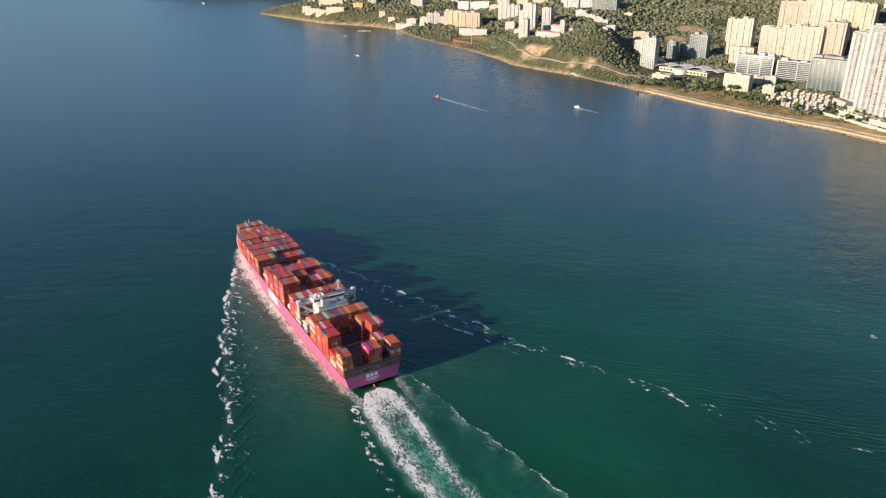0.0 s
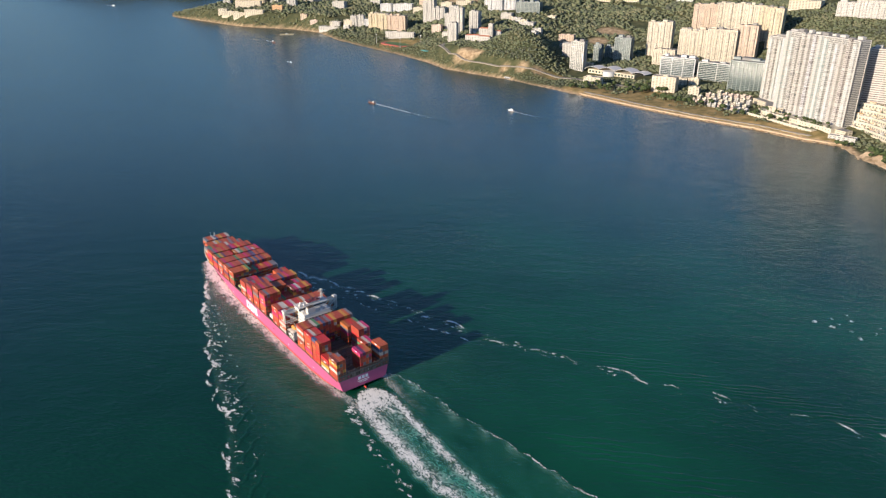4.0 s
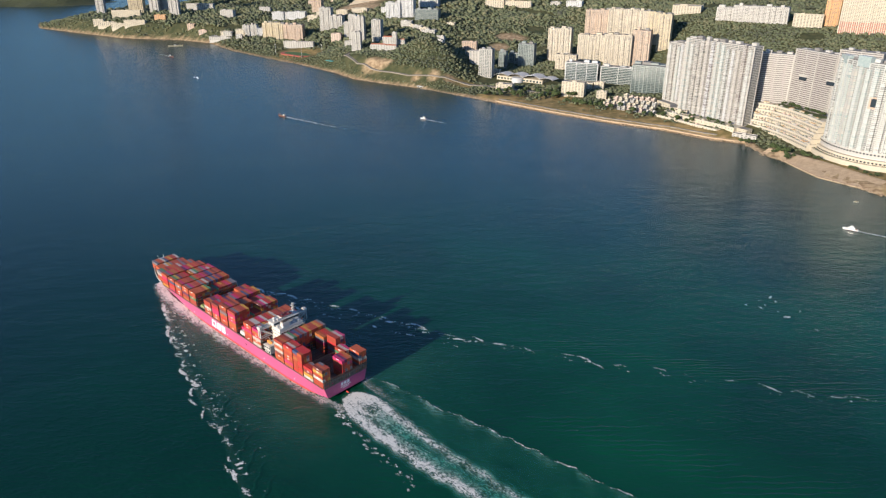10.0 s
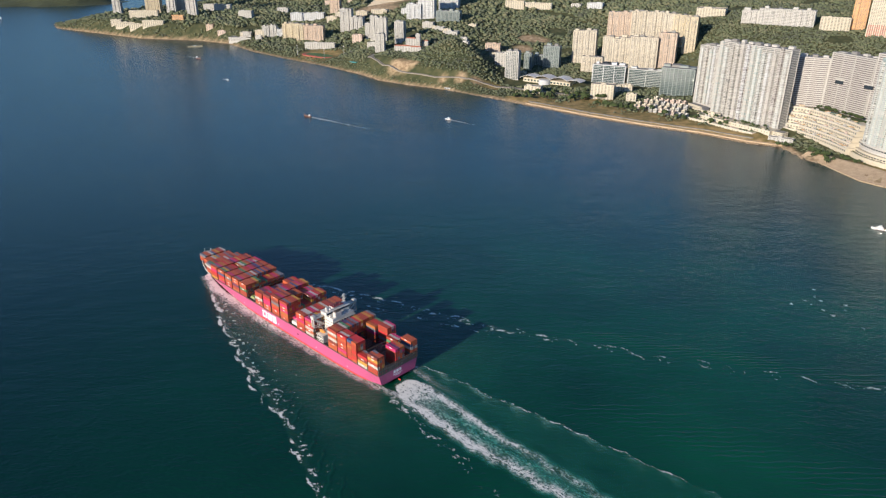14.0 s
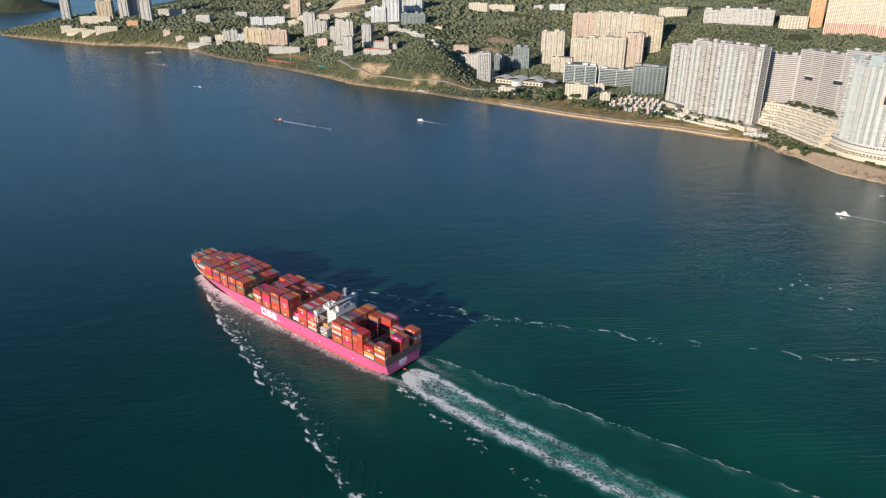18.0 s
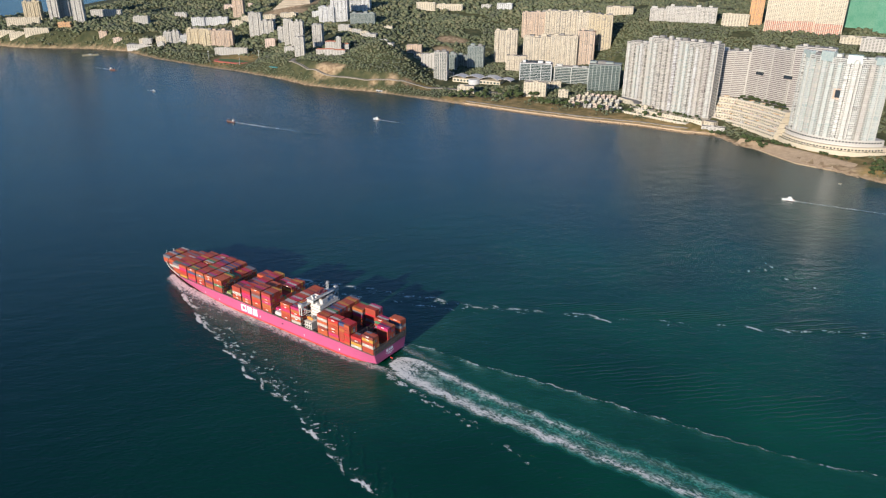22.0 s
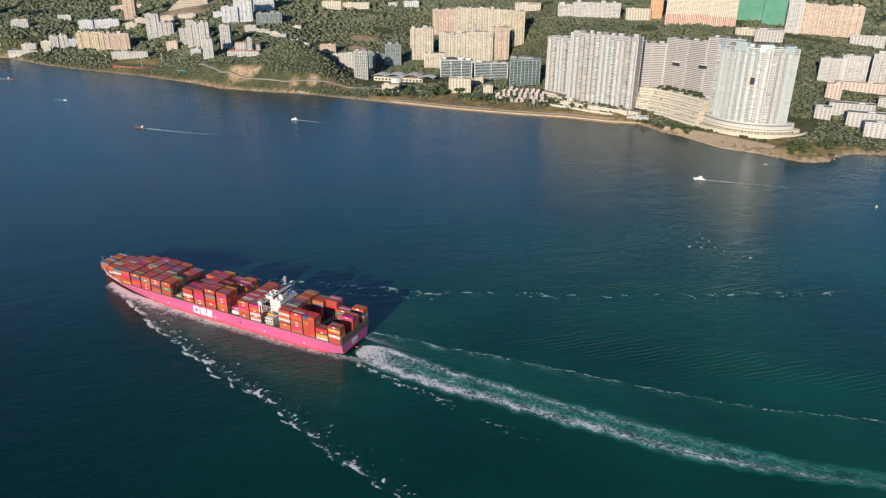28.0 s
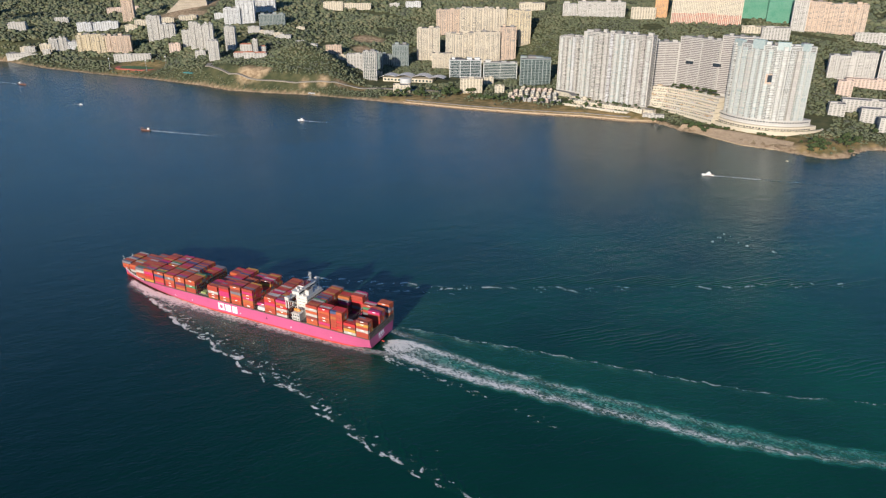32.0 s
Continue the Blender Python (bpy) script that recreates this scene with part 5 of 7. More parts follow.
LOW_HOUSES = (
    ("long white school building in the woods", -767, 2759, 67, 58, 16, 20, 264, WALL_WHITE, "flat", "school", ""),
    ("long white school building in the woods", -764, 2746, 66, 51, 16, 26, 264, WALL_WHITE, "flat", "school", ""),
    ("long white school building in the woods", -933, 2956, 71, 118, 16, 25, 265, WALL_WHITE, "flat", "school", ""),
    ("small white block in the woods", -648, 2840, 78, 46, 14, 16, 262, WALL_WHITE, "flat", "house", ""),
    ("grey institute block with ribbon windows", -570, 2715, 59, 48, 20, 29, 262, WALL_GREY, "flat", "institute", ""),
    ("grey institute block with ribbon windows", -533, 2715, 61, 39, 20, 26, 261, WALL_GREY, "flat", "institute", ""),
    ("grey institute block with ribbon windows", -493, 2707, 66, 52, 20, 24, 261, WALL_GREY, "flat", "institute", ""),
    ("cream house on the slope", -719, 2562, 25, 40, 22, 13, 264, WALL_CREAM, "flat", "house", ""),
    ("cream house on the slope", -668, 2559, 24, 34, 18, 21, 263, WALL_CREAM, "flat", "house", ""),
    ("cream house on the slope", -427, 2620, 69, 40, 22, 17, 260, WALL_CREAM, "flat", "house", ""),
    ("cream house on the slope", -395, 2631, 81, 46, 25, 17, 259, WALL_CREAM, "flat", "house", ""),
    ("long low white building near the shore", -720, 2536, 14, 63, 14, 8, 264, WALL_WHITE, "flat", "building", ""),
    ("long low white building near the shore", -421, 2331, 17, 107, 14, 19, 260, WALL_WHITE, "flat", "building", ""),
    ("pink low apartment house", -496, 3036, 86, 56, 30, 19, 260, WALL_PINK, "flat", "house", ""),
    ("pink low apartment house", -423, 3053, 96, 19, 10, 12, 259, WALL_PINK, "flat", "house", ""),
    ("pink low apartment house", -305, 2351, 34, 34, 18, 24, 259, WALL_PINK, "flat", "house", ""),
    ("white villa among trees", -241, 2191, 41, 30, 16, 15, 258, WALL_WHITE, "flat", "house", "white villas"),
    ("white villa among trees", -81, 2322, 84, 37, 20, 16, 255, WALL_WHITE, "flat", "house", "white villas"),
    ("white villa among trees", -44, 2274, 81, 29, 15, 11, 255, WALL_WHITE, "flat", "house", "white villas"),
    ("white villa among trees", -10, 2233, 75, 46, 25, 9, 254, WALL_WHITE, "flat", "house", "white villas"),
    ("white villa among trees", 26, 2162, 58, 28, 15, 17, 254, WALL_WHITE, "flat", "house", "white villas"),
    ("white villa among trees", 23, 1972, 69, 35, 19, 20, 254, WALL_WHITE, "flat", "house", "white villas"),
    ("white house with a red tiled roof", -149, 2056, 52, 31, 10, 14, 257, WALL_WHITE, "hip", "house", "red-roofed houses"),
    ("white house with a red tiled roof", -128, 2019, 56, 28, 10, 15, 256, WALL_WHITE, "hip", "house", "red-roofed houses"),
    ("white house with a red tiled roof", -101, 2001, 57, 33, 10, 14, 256, WALL_WHITE, "hip", "house", "red-roofed houses"),
    ("white house with a red tiled roof", -123, 2144, 54, 33, 10, 21, 256, WALL_WHITE, "hip", "house", "red-roofed houses"),
    ("white house with a red tiled roof", -82, 2129, 55, 21, 10, 15, 255, WALL_WHITE, "hip", "house", "red-roofed houses"),
    ("slim white house tower among red roofs", -101, 2118, 53, 14, 10, 37, 256, WALL_WHITE, "flat", "house", ""),
    ("brown low apartment house in the woods", 111, 2121, 41, 47, 16, 24, 252, WALL_BROWN, "flat", "house", ""),
    ("white building set into the hill", 128, 1938, 29, 43, 16, 37, 252, WALL_WHITE, "flat", "building", ""),
    ("cream apartment rows high on the hill", 201, 2543, 122, 69, 18, 25, 252, WALL_CREAM, "flat", "house", ""),
    ("cream apartment rows high on the hill", 277, 2524, 121, 98, 18, 21, 250, WALL_CREAM, "flat", "house", ""),
    ("cream club building by the shore", 338, 1657, 6, 56, 22, 33, 247, WALL_CREAM, "flat", "building", ""),
    ("cream houses on the hillside", 927, 1856, 136, 72, 16, 30, 238, WALL_CREAM, "flat", "house", ""),
    ("low white building under the hill", 1309, 1445, 106, 83, 16, 24, 228, WALL_WHITE, "flat", "building", ""),
    ("low reddish-white school wing", 1008, 1229, 39, 32, 18, 30, 230, WALL_PINK, "flat", "school", ""),
    ("low reddish-white school wing", 1105, 1236, 43, 131, 18, 21, 229, WALL_PINK, "flat", "school", ""),
    ("bright white laboratory block near the shore", 898, 1140, 23, 32, 24, 23, 231, WALL_WHITE, "flat", "building", ""),
    ("bright white laboratory block near the shore", 959, 1133, 23, 87, 24, 27, 229, WALL_WHITE, "flat", "building", ""),
    ("bright white laboratory block near the shore", 945, 1077, 16, 81, 24, 28, 229, WALL_WHITE, "flat", "building", ""),
    ("bright white laboratory block near the shore", 923, 1032, 11, 52, 24, 27, 228, WALL_WHITE, "flat", "building", ""),
    ("orange low house on the headland", -1027, 2781, 55, 46, 14, 16, 267, WALL_ORANGE, "flat", "house", ""),
    ("cream terraced houses on the headland", -1281, 2824, 30, 43, 14, 20, 269, WALL_CREAM, "flat", "house", ""),
    ("cream terraced houses on the headland", -1229, 2786, 29, 83, 14, 16, 269, WALL_CREAM, "flat", "house", ""),
    ("cream terraced houses on the headland", -1100, 2724, 36, 85, 14, 22, 268, WALL_CREAM, "flat", "house", ""),
    ("cream terraced houses on the headland", -1171, 2746, 26, 58, 14, 18, 268, WALL_CREAM, "flat", "house", ""),
    ("cream terraced houses on the headland", -1188, 2864, 54, 121, 14, 25, 268, WALL_CREAM, "flat", "house", ""),
    ("white sales hall below the netted towers", 1092, 1533, 112, 70, 35, 29, 232, WALL_WHITE, "flat", "house", ""),
    ("cream villas high on the hill", 704, 2096, 143, 82, 41, 22, 243, WALL_CREAM, "flat", "house", ""),
    ("cream low hall before the arcade", 187, 1719, 5, 43, 21, 17, 250, WALL_CREAM, "flat", "house", ""),
    ("small white house by the shore road", -663, 2522, 19, 23, 11, 14, 263, WALL_WHITE, "flat", "house", ""),
    ("small grey hospital wing", -162, 2523, 105, 34, 17, 17, 256, WALL_GREY, "flat", "house", ""),
    ("cream houses under the cut slope", -317, 2579, 91, 43, 21, 17, 259, WALL_CREAM, "flat", "house", ""),
    ("cream houses under the cut slope", -256, 2572, 100, 59, 29, 14, 258, WALL_CREAM, "flat", "house", ""),
    ("low cream house in the woods", 56, 2332, 88, 27, 13, 6, 253, WALL_CREAM, "flat", "house", ""),
    ("cream shore villa among trees", 407, 1714, 12, 25, 12, 16, 246, WALL_CREAM, "flat", "house", ""),
    ("cream shore villa among trees", 521, 1446, 13, 25, 12, 10, 242, WALL_CREAM, "flat", "house", ""),
    ("pink house in the woods", -818, 2620, 23, 32, 16, 13, 265, WALL_PINK, "flat", "house", ""),
    ("white house in the woods", -710, 2552, 24, 31, 15, 15, 264, WALL_WHITE, "flat", "house", ""),
    ("brown house in the woods", -873, 2663, 33, 28, 14, 19, 265, WALL_BROWN, "flat", "house", ""),
    ("long low white shore building", -740, 2546, 12, 74, 37, 11, 264, WALL_WHITE, "flat", "house", ""),
    ("white villa high on the hill", 397, 2495, 130, 35, 17, 12, 249, WALL_WHITE, "flat", "house", ""),
    ("pale green-grey roofed block on the hill", 454, 2470, 129, 55, 27, 18, 248, WALL_GREY, "flat", "house", ""),
    ("cream villa on the hillside", 923, 1869, 137, 34, 17, 18, 238, WALL_CREAM, "flat", "house", ""),
    ("white annex between the slope blocks", 1201, 1350, 76, 30, 15, 15, 229, WALL_WHITE, "flat", "house", ""),
    ("bright white laboratory wing", 1076, 1159, 31, 31, 15, 18, 228, WALL_WHITE, "flat", "house", ""),
    ("cream pavilion beside the arcade", 177, 1892, 15, 22, 11, 10, 251, WALL_CREAM, "flat", "house", ""),
    ("cream house under the knoll", 135, 2025, 33, 20, 10, 15, 252, WALL_CREAM, "flat", "house", ""),
    ("cream house under the knoll", 110, 2014, 39, 26, 13, 15, 252, WALL_CREAM, "flat", "house", ""),
    ("cream site office below the netted towers", 1080, 1600, 121, 56, 28, 16, 233, WALL_CREAM, "flat", "house", ""),
    ("cream shore villa among trees", 381, 1720, 12, 28, 14, 14, 246, WALL_CREAM, "flat", "house", ""),
    ("cream shore villa among trees", 398, 1629, 7, 24, 12, 17, 246, WALL_CREAM, "flat", "house", ""),
    ("cream bungalow on the ridge", -58, 2296, 83, 21, 10, 9, 255, WALL_CREAM, "flat", "house", ""),
    ("cream bungalow on the ridge", -22, 2247, 77, 26, 13, 12, 255, WALL_CREAM, "flat", "house", ""),
)


def make_town():
    for i, (label, x, y, z, w, d, h, turn, wall, glass, fh, band, step, group) in enumerate(TOWERS):
        slab_tower("tower_block", label, front_line(x, y, w * (0.965 if group.endswith("estate towers") else 0.9), turn), d, z, z + h, wall, glass, fh, band, 0.3, step, 1.3, 0.7, group=group,
                   bays=0 if glass is GLASS_BLUE else max(1, int(w / 14)), bay_w=7.5, bay_out=2.2, plant=2 if w < 60 else 4, seed=20 + i, joined=True)
    for i, (label, x, y, z, w, d, h, turn, wall, roof, cat, group) in enumerate(LOW_HOUSES):
        low_house("low_house", label, x, y, z, w * 0.92, d, h, turn, wall, roof, group, 90 + i, cat)
    for i, (x, y, z, w, h) in enumerate(((994, 1769, 132, 66, 124), (1040, 1734, 134, 66, 123), (1074, 1686, 132, 64, 119))):
        slab_tower("tower_block", "unfinished cream tower with a red base on the hill", front_line(x, y, w * 0.94, 232), 30, z, z + h, WALL_CREAM, None, 3.0, 0.55, 0.3,
                   4.5, 1.3, 0.7, group="cream hill towers", seed=300 + i, base_wall=WALL_RED, base_h=26, joined=True)
    for i, (x, y, z, w, h) in enumerate(((1176, 1711, 144, 88, 112), (1207, 1644, 138, 72, 121))):
        slab_tower("tower_block", "tower wrapped in green building net on the hill", front_line(x, y, w * 0.96, 230), 30, z, z + h, NET_GREEN, NET_GREEN, 6.0, 0.1, 0.12,
                   9, 0.5, 0.5, group="netted towers", seed=310 + i, joined=True)


make_town()


# ---------------------------------------------------------------- foam on the water
def foam_material(name, stretch, turn):
    """White foam and turbid water that stay where they lie on the sea; attributes say where and how much, noise breaks it up."""
    m = bpy.data.materials.new(name)
    m.use_nodes = True
    n, l = m.node_tree.nodes, m.node_tree.links
    b = n["Principled BSDF"]
    spin, mp = n.new("ShaderNodeMapping"), n.new("ShaderNodeMapping")
    spin.inputs["Rotation"].default_value[2] = radians(-turn)
    l.new(n.new("ShaderNodeNewGeometry").outputs["Position"], spin.inputs["Vector"])
    mp.inputs["Scale"].default_value = stretch
    l.new(spin.outputs[0], mp.inputs["Vector"])

    def calc(op, a, c):
        q = n.new("ShaderNodeMath")
        q.operation = op
        for i, v in enumerate((a, c)):
            if isinstance(v, (int, float)):
                q.inputs[i].default_value = v
            else:
                l.new(v, q.inputs[i])
        return q.outputs[0]

    def noise_node(scale, detail, warp):
        t = n.new("ShaderNodeTexNoise")
        t.inputs["Scale"].default_value, t.inputs["Detail"].default_value, t.inputs["Distortion"].default_value = scale, detail, warp
        l.new(mp.outputs[0], t.inputs["Vector"])
        return calc("SUBTRACT", t.outputs["Fac"], 0.5)

    def given(key):
        at = n.new("ShaderNodeAttribute")
        at.attribute_name = key
        return at.outputs["Fac"]

    def ramp(value, lo, hi, top=1.0):
        r = n.new("ShaderNodeMapRange")
        r.interpolation_type = "SMOOTHSTEP"
        r.inputs["From Min"].default_value, r.inputs["From Max"].default_value, r.inputs["To Max"].default_value = lo, hi, top
        l.new(value, r.inputs["Value"])
        return r.outputs[0]

    # clumps, torn patches, threads (ridges of a warped noise) and fine bubbles
    clump, patch, fine = noise_node(0.075, 3, 0.6), noise_node(0.30, 5, 1.8), noise_node(1.25, 5, 1.0)
    thread = calc("SUBTRACT", 0.13, calc("ABSOLUTE", noise_node(0.21, 4, 2.6), 0.0))
    mixed = calc("ADD", calc("MULTIPLY", clump, 0.7), calc("ADD", calc("MULTIPLY", patch, 1.15), calc("ADD", calc("MULTIPLY", fine, 0.9), calc("MULTIPLY", thread, 1.6))))
    fa, ta, ma = given("foam"), given("turbid"), given("mist")
    level = calc("ADD", calc("SUBTRACT", fa, 0.62), mixed)
    foam = calc("MULTIPLY", ramp(level, -0.10, 0.40), calc("MINIMUM", 1.0, calc("MULTIPLY", fa, 5.0)))
    froth = calc("MULTIPLY", ma, ramp(calc("ADD", calc("MULTIPLY", patch, 0.8), calc("ADD", calc("MULTIPLY", fine, 0.5), thread)), -0.32, 0.30))
    cloud = calc("MULTIPLY", ta, ramp(calc("ADD", calc("MULTIPLY", clump, 0.6), patch), -0.34, 0.22))
    mix = n.new("ShaderNodeMix")
    mix.data_type = "RGBA"
    mix.inputs["A"].default_value, mix.inputs["B"].default_value = (0.036, 0.25, 0.185, 1), (0.74, 0.71, 0.66, 1)
    l.new(calc("MINIMUM", 1.0, calc("MAXIMUM", calc("MULTIPLY", foam, 1.5), calc("MULTIPLY", froth, 3.0))), mix.inputs["Factor"])
    l.new(mix.outputs["Result"], b.inputs["Base Color"])
    l.new(calc("MAXIMUM", calc("MULTIPLY", foam, 0.96), calc("MAXIMUM", froth, calc("MULTIPLY", cloud, 0.8))), b.inputs["Alpha"])
    b.inputs["Roughness"].default_value = 0.5
    b.inputs["Specular IOR Level"].default_value = 0.25
    bp = n.new("ShaderNodeBump")
    bp.inputs["Distance"].default_value, bp.inputs["Strength"].default_value = 0.35, 0.5
    l.new(mixed, bp.inputs["Height"])
    l.new(bp.outputs[0], b.inputs["Normal"])
    return m


def along(x, y, line):
    """Distance of points from a line, and the share of its length at the nearest place."""
    best, share = np.full(x.shape, 1e9), np.zeros(x.shape)
    pts = np.array(line, float)
    seg = np.hypot(*np.diff(pts, axis=0).T)
    run = np.concatenate([[0], np.cumsum(seg)]) / seg.sum()
    for i in range(len(pts) - 1):
        (ax, ay), (bx, by) = pts[i], pts[i + 1]
        u = np.clip(((x - ax) * (bx - ax) + (y - ay) * (by - ay)) / ((bx - ax) ** 2 + (by - ay) ** 2), 0, 1)
        d = np.hypot(x - ax - u * (bx - ax), y - ay - u * (by - ay))
        near = d < best
        share = np.where(near, run[i] + u * (run[i + 1] - run[i]), share)
        best = np.minimum(best, d)
    return best, share


def foam_sheet(name, X, Y, foam, turbid, material, relief=0.5, mist=None):
    mist = np.zeros(X.shape) if mist is None else mist
    rng = np.random.default_rng(5)
    n, k = X.shape
    Z = 0.25 + relief * foam * rng.random(X.shape)
    idx = np.arange(n * k).reshape(n, k)
    q = np.stack([idx[:-1, :-1], idx[1:, :-1], idx[1:, 1:], idx[:-1, 1:]], -1).reshape(-1, 4)
    strength = np.maximum(np.maximum(foam, turbid), mist).ravel()
    q = q[strength[q].max(1) > 0.02]
    used, back = np.unique(q, return_inverse=True)
    co = np.stack([X, Y, Z], -1).reshape(-1, 3)[used]
    me = raw(name, co.tolist(), back.reshape(-1, 4).tolist(), material)
    for key, val in (("foam", foam), ("turbid", turbid), ("mist", mist)):
        at = me.attributes.new(key, "FLOAT", "POINT")
        at.data.foreach_set("value", val.ravel()[used].astype(np.float32))
    me.polygons.foreach_set("use_smooth", np.ones(len(me.polygons), bool))
    return new(name, me)


def bumps(x, y, a, b, p=0.0):
    """Slow uneven beat along a crest, 0 to 1."""
    return 0.5 + 0.5 * np.sin(x * a + 2.1 * np.sin(x * b + y * 0.05 + p))


FOAM_WAKE = foam_material("ship_foam", (0.55, 1.0, 1.0), 136.5)
FOAM_SMALL = foam_material("boat_foam", (0.8, 1.0, 1.0), 143)


def lay(field, X, Y, cx, cy, a, b, turn, power, bend=0.0):
    """One torn patch of foam, an ellipse bent into a curl, laid into a field with the step of its grid."""
    r = max(a, b) * 1.6
    st = X[1, 0] - X[0, 0]
    i0, i1 = int((cx - r - X[0, 0]) / st), int((cx + r - X[0, 0]) / st) + 1
    j0, j1 = int((cy - r - Y[0, 0]) / st), int((cy + r - Y[0, 0]) / st) + 1
    i0, j0 = max(i0, 0), max(j0, 0)
    if i1 <= i0 or j1 <= j0:
        return
    x, y = X[i0:i1, j0:j1] - cx, Y[i0:i1, j0:j1] - cy
    c, s_ = math.cos(radians(turn)), math.sin(radians(turn))
    u, v = (x * c + y * s_) / a, (-x * s_ + y * c) / b
    v = v + bend * (u * u - 0.4)
    field[i0:i1, j0:j1] = np.maximum(field[i0:i1, j0:j1], np.clip(1.55 - np.hypot(u, v), 0, 1) * power)


def make_wake():
    X, Y = np.meshgrid(np.arange(-520, 322, 1.1), np.arange(-345, 176, 1.1), indexing="ij")
    rng = np.random.default_rng(8)
    foam, turbid, mist = np.zeros(X.shape), np.zeros(X.shape), np.zeros(X.shape)
    aft = np.array([-520, -460, -403, -354, -298, -216, -140, -100, -60, -28, -12, -3])
    left = np.interp(X, aft, [-34, -20, -8, 5, 16, 20, 23, 25, 25, 21, 14, 8])
    right = np.interp(X, aft, [-52, -36, -22, -12, -8, -5, -6, -7, -10, -13, -9, -3])
    wob = 1.0 * np.sin(X * 0.11 + 1.7 * np.sin(X * 0.037)) + 1.1 * np.sin(X * 0.31 + Y * 0.1)
    left, right = left + wob * np.clip(-X / 120, 0, 1), right + 0.8 * wob * np.clip(-X / 120, 0, 1)
    behind = np.clip((-2 - X) / 5, 0, 1)
    # a broad band to port, a thinner one to starboard that fades first, laced green water between
    mid, half = (left + right) / 2, (left - right) / 2
    v = np.clip((Y - mid) / np.maximum(half, 1), -3, 3)
    rim = np.clip((1.12 - np.abs(v)) / 0.22, 0, 1)
    fan = np.interp(X, [-520, -75, -45, -24, -10], [0.0, 0.0, 0.42, 0.80, 0.95])
    port_band = np.exp(-((v - 0.62) / 0.42) ** 2) * np.interp(X, aft, [0.24, 0.32, 0.42, 0.52, 0.60, 0.68, 0.74, 0.79, 0.84, 0.88, 0.92, 0.95])
    star_band = np.exp(-((v + 0.70) / 0.30) ** 2) * np.interp(X, aft, [0.0, 0.05, 0.16, 0.26, 0.36, 0.48, 0.60, 0.68, 0.78, 0.86, 0.92, 0.95])
    lace = 0.36 * np.interp(X, [-420, -200, -50], [0.2, 0.7, 1.0]) * (0.6 + 0.6 * np.sin(X * 0.42 + v * v * 3.0 + 1.3 * np.sin(X * 0.09)))
    foam = behind * rim * np.maximum(np.maximum(port_band, star_band), np.maximum(fan, lace))
    mist = behind * rim * np.maximum(np.maximum(port_band * 0.55, star_band * 0.42), fan * 0.5) * np.interp(X, [-520, -300, -100, 0], [0.40, 0.55, 0.7, 0.85])
    spread = np.interp(X, [-520, -250, -60], [1.8, 1.45, 1.2])
    turbid = behind * np.clip((spread - np.abs(v)) / 0.4, 0, 1) * np.interp(X, aft, [0.5, 0.6, 0.8, 0.9, 1.0, 1.0, 1.0, 1.0, 1.0, 0.9, 0.9, 0.9])
    # thin scalloped outer edge of the stern flow with pale green billows inside it
    edge = [(6, -25), (-6, -32), (-33, -36), (-72, -38), (-104, -44), (-150, -49), (-200, -54), (-260, -60), (-330, -70), (-400, -92), (-460, -108), (-520, -124)]
    scallop = 2.4 * np.abs(np.sin(X * 0.115 + 0.9 * np.sin(X * 0.047))) + 1.2 * np.abs(np.sin(X * 0.29 + 0.8))
    d, u = along(X, Y - scallop, edge)
    foam = np.maximum(foam, np.clip(1.05 - d / 1.5, 0, 1) * np.interp(u, [0, 0.02, 0.3, 0.8, 1], [0.0, 0.75, 0.86, 0.72, 0.3]) * (0.74 + 0.3 * bumps(X, Y, 0.21, 0.05)))
    outer = np.interp(X, [q[0] for q in edge[::-1]], [q[1] for q in edge[::-1]])
    inward = np.clip(Y - scallop - outer, 0, 99)
    band = (Y - scallop > outer) & (Y < right + 6) & (X < 4)
    billow = 0.62 + 0.38 * np.sin(X * 0.19 + 1.1 * np.sin(X * 0.06) + inward * 0.25)
    turbid = np.maximum(turbid, np.where(band, np.maximum(1.15 * np.exp(-inward / 10) * billow, 0.30) * np.interp(X, [-520, -300, -120, -30, 4], [0.12, 0.4, 0.85, 1.0, 0.6]), 0))
    mist = np.maximum(mist, np.where(band, np.exp(-inward / 5) * billow * np.interp(X, [-520, -200, -60, 0], [0.02, 0.07, 0.17, 0.2]), 0))
    # torn flecks off the port side of the wash, with a faint line further out
    for k in range(70):
        s = rng.uniform() ** 1.4
        x = -16 - 200 * s
        y = np.interp(-x, [14, 45, 100, 160, 240], [23, 29, 36, 47, 60]) + rng.normal(0, 1.2 + 3 * s)
        lay(foam, X, Y, x, y, rng.uniform(1.5, 4), rng.uniform(0.9, 1.6), rng.uniform(-30, 40), rng.uniform(0.55, 0.85) * (1 - 0.4 * s), rng.uniform(-0.6, 0.6))
    # bow waves: a line of curling crests, torn foam drifting inside it
    port = [(300, 9), (288, 16), (255, 30), (222, 44), (190, 56), (151, 68), (123, 77), (70, 91), (24, 100), (-27, 119), (-68, 134), (-103, 141), (-139, 148), (-170, 155), (-215, 168)]
    star = [(300, -9), (288, -17), (250, -34), (199, -56), (164, -70), (105, -90), (40, -112), (-15, -130), (-68, -156), (-139, -187), (-202, -219), (-266, -256), (-314, -285), (-400, -330)]
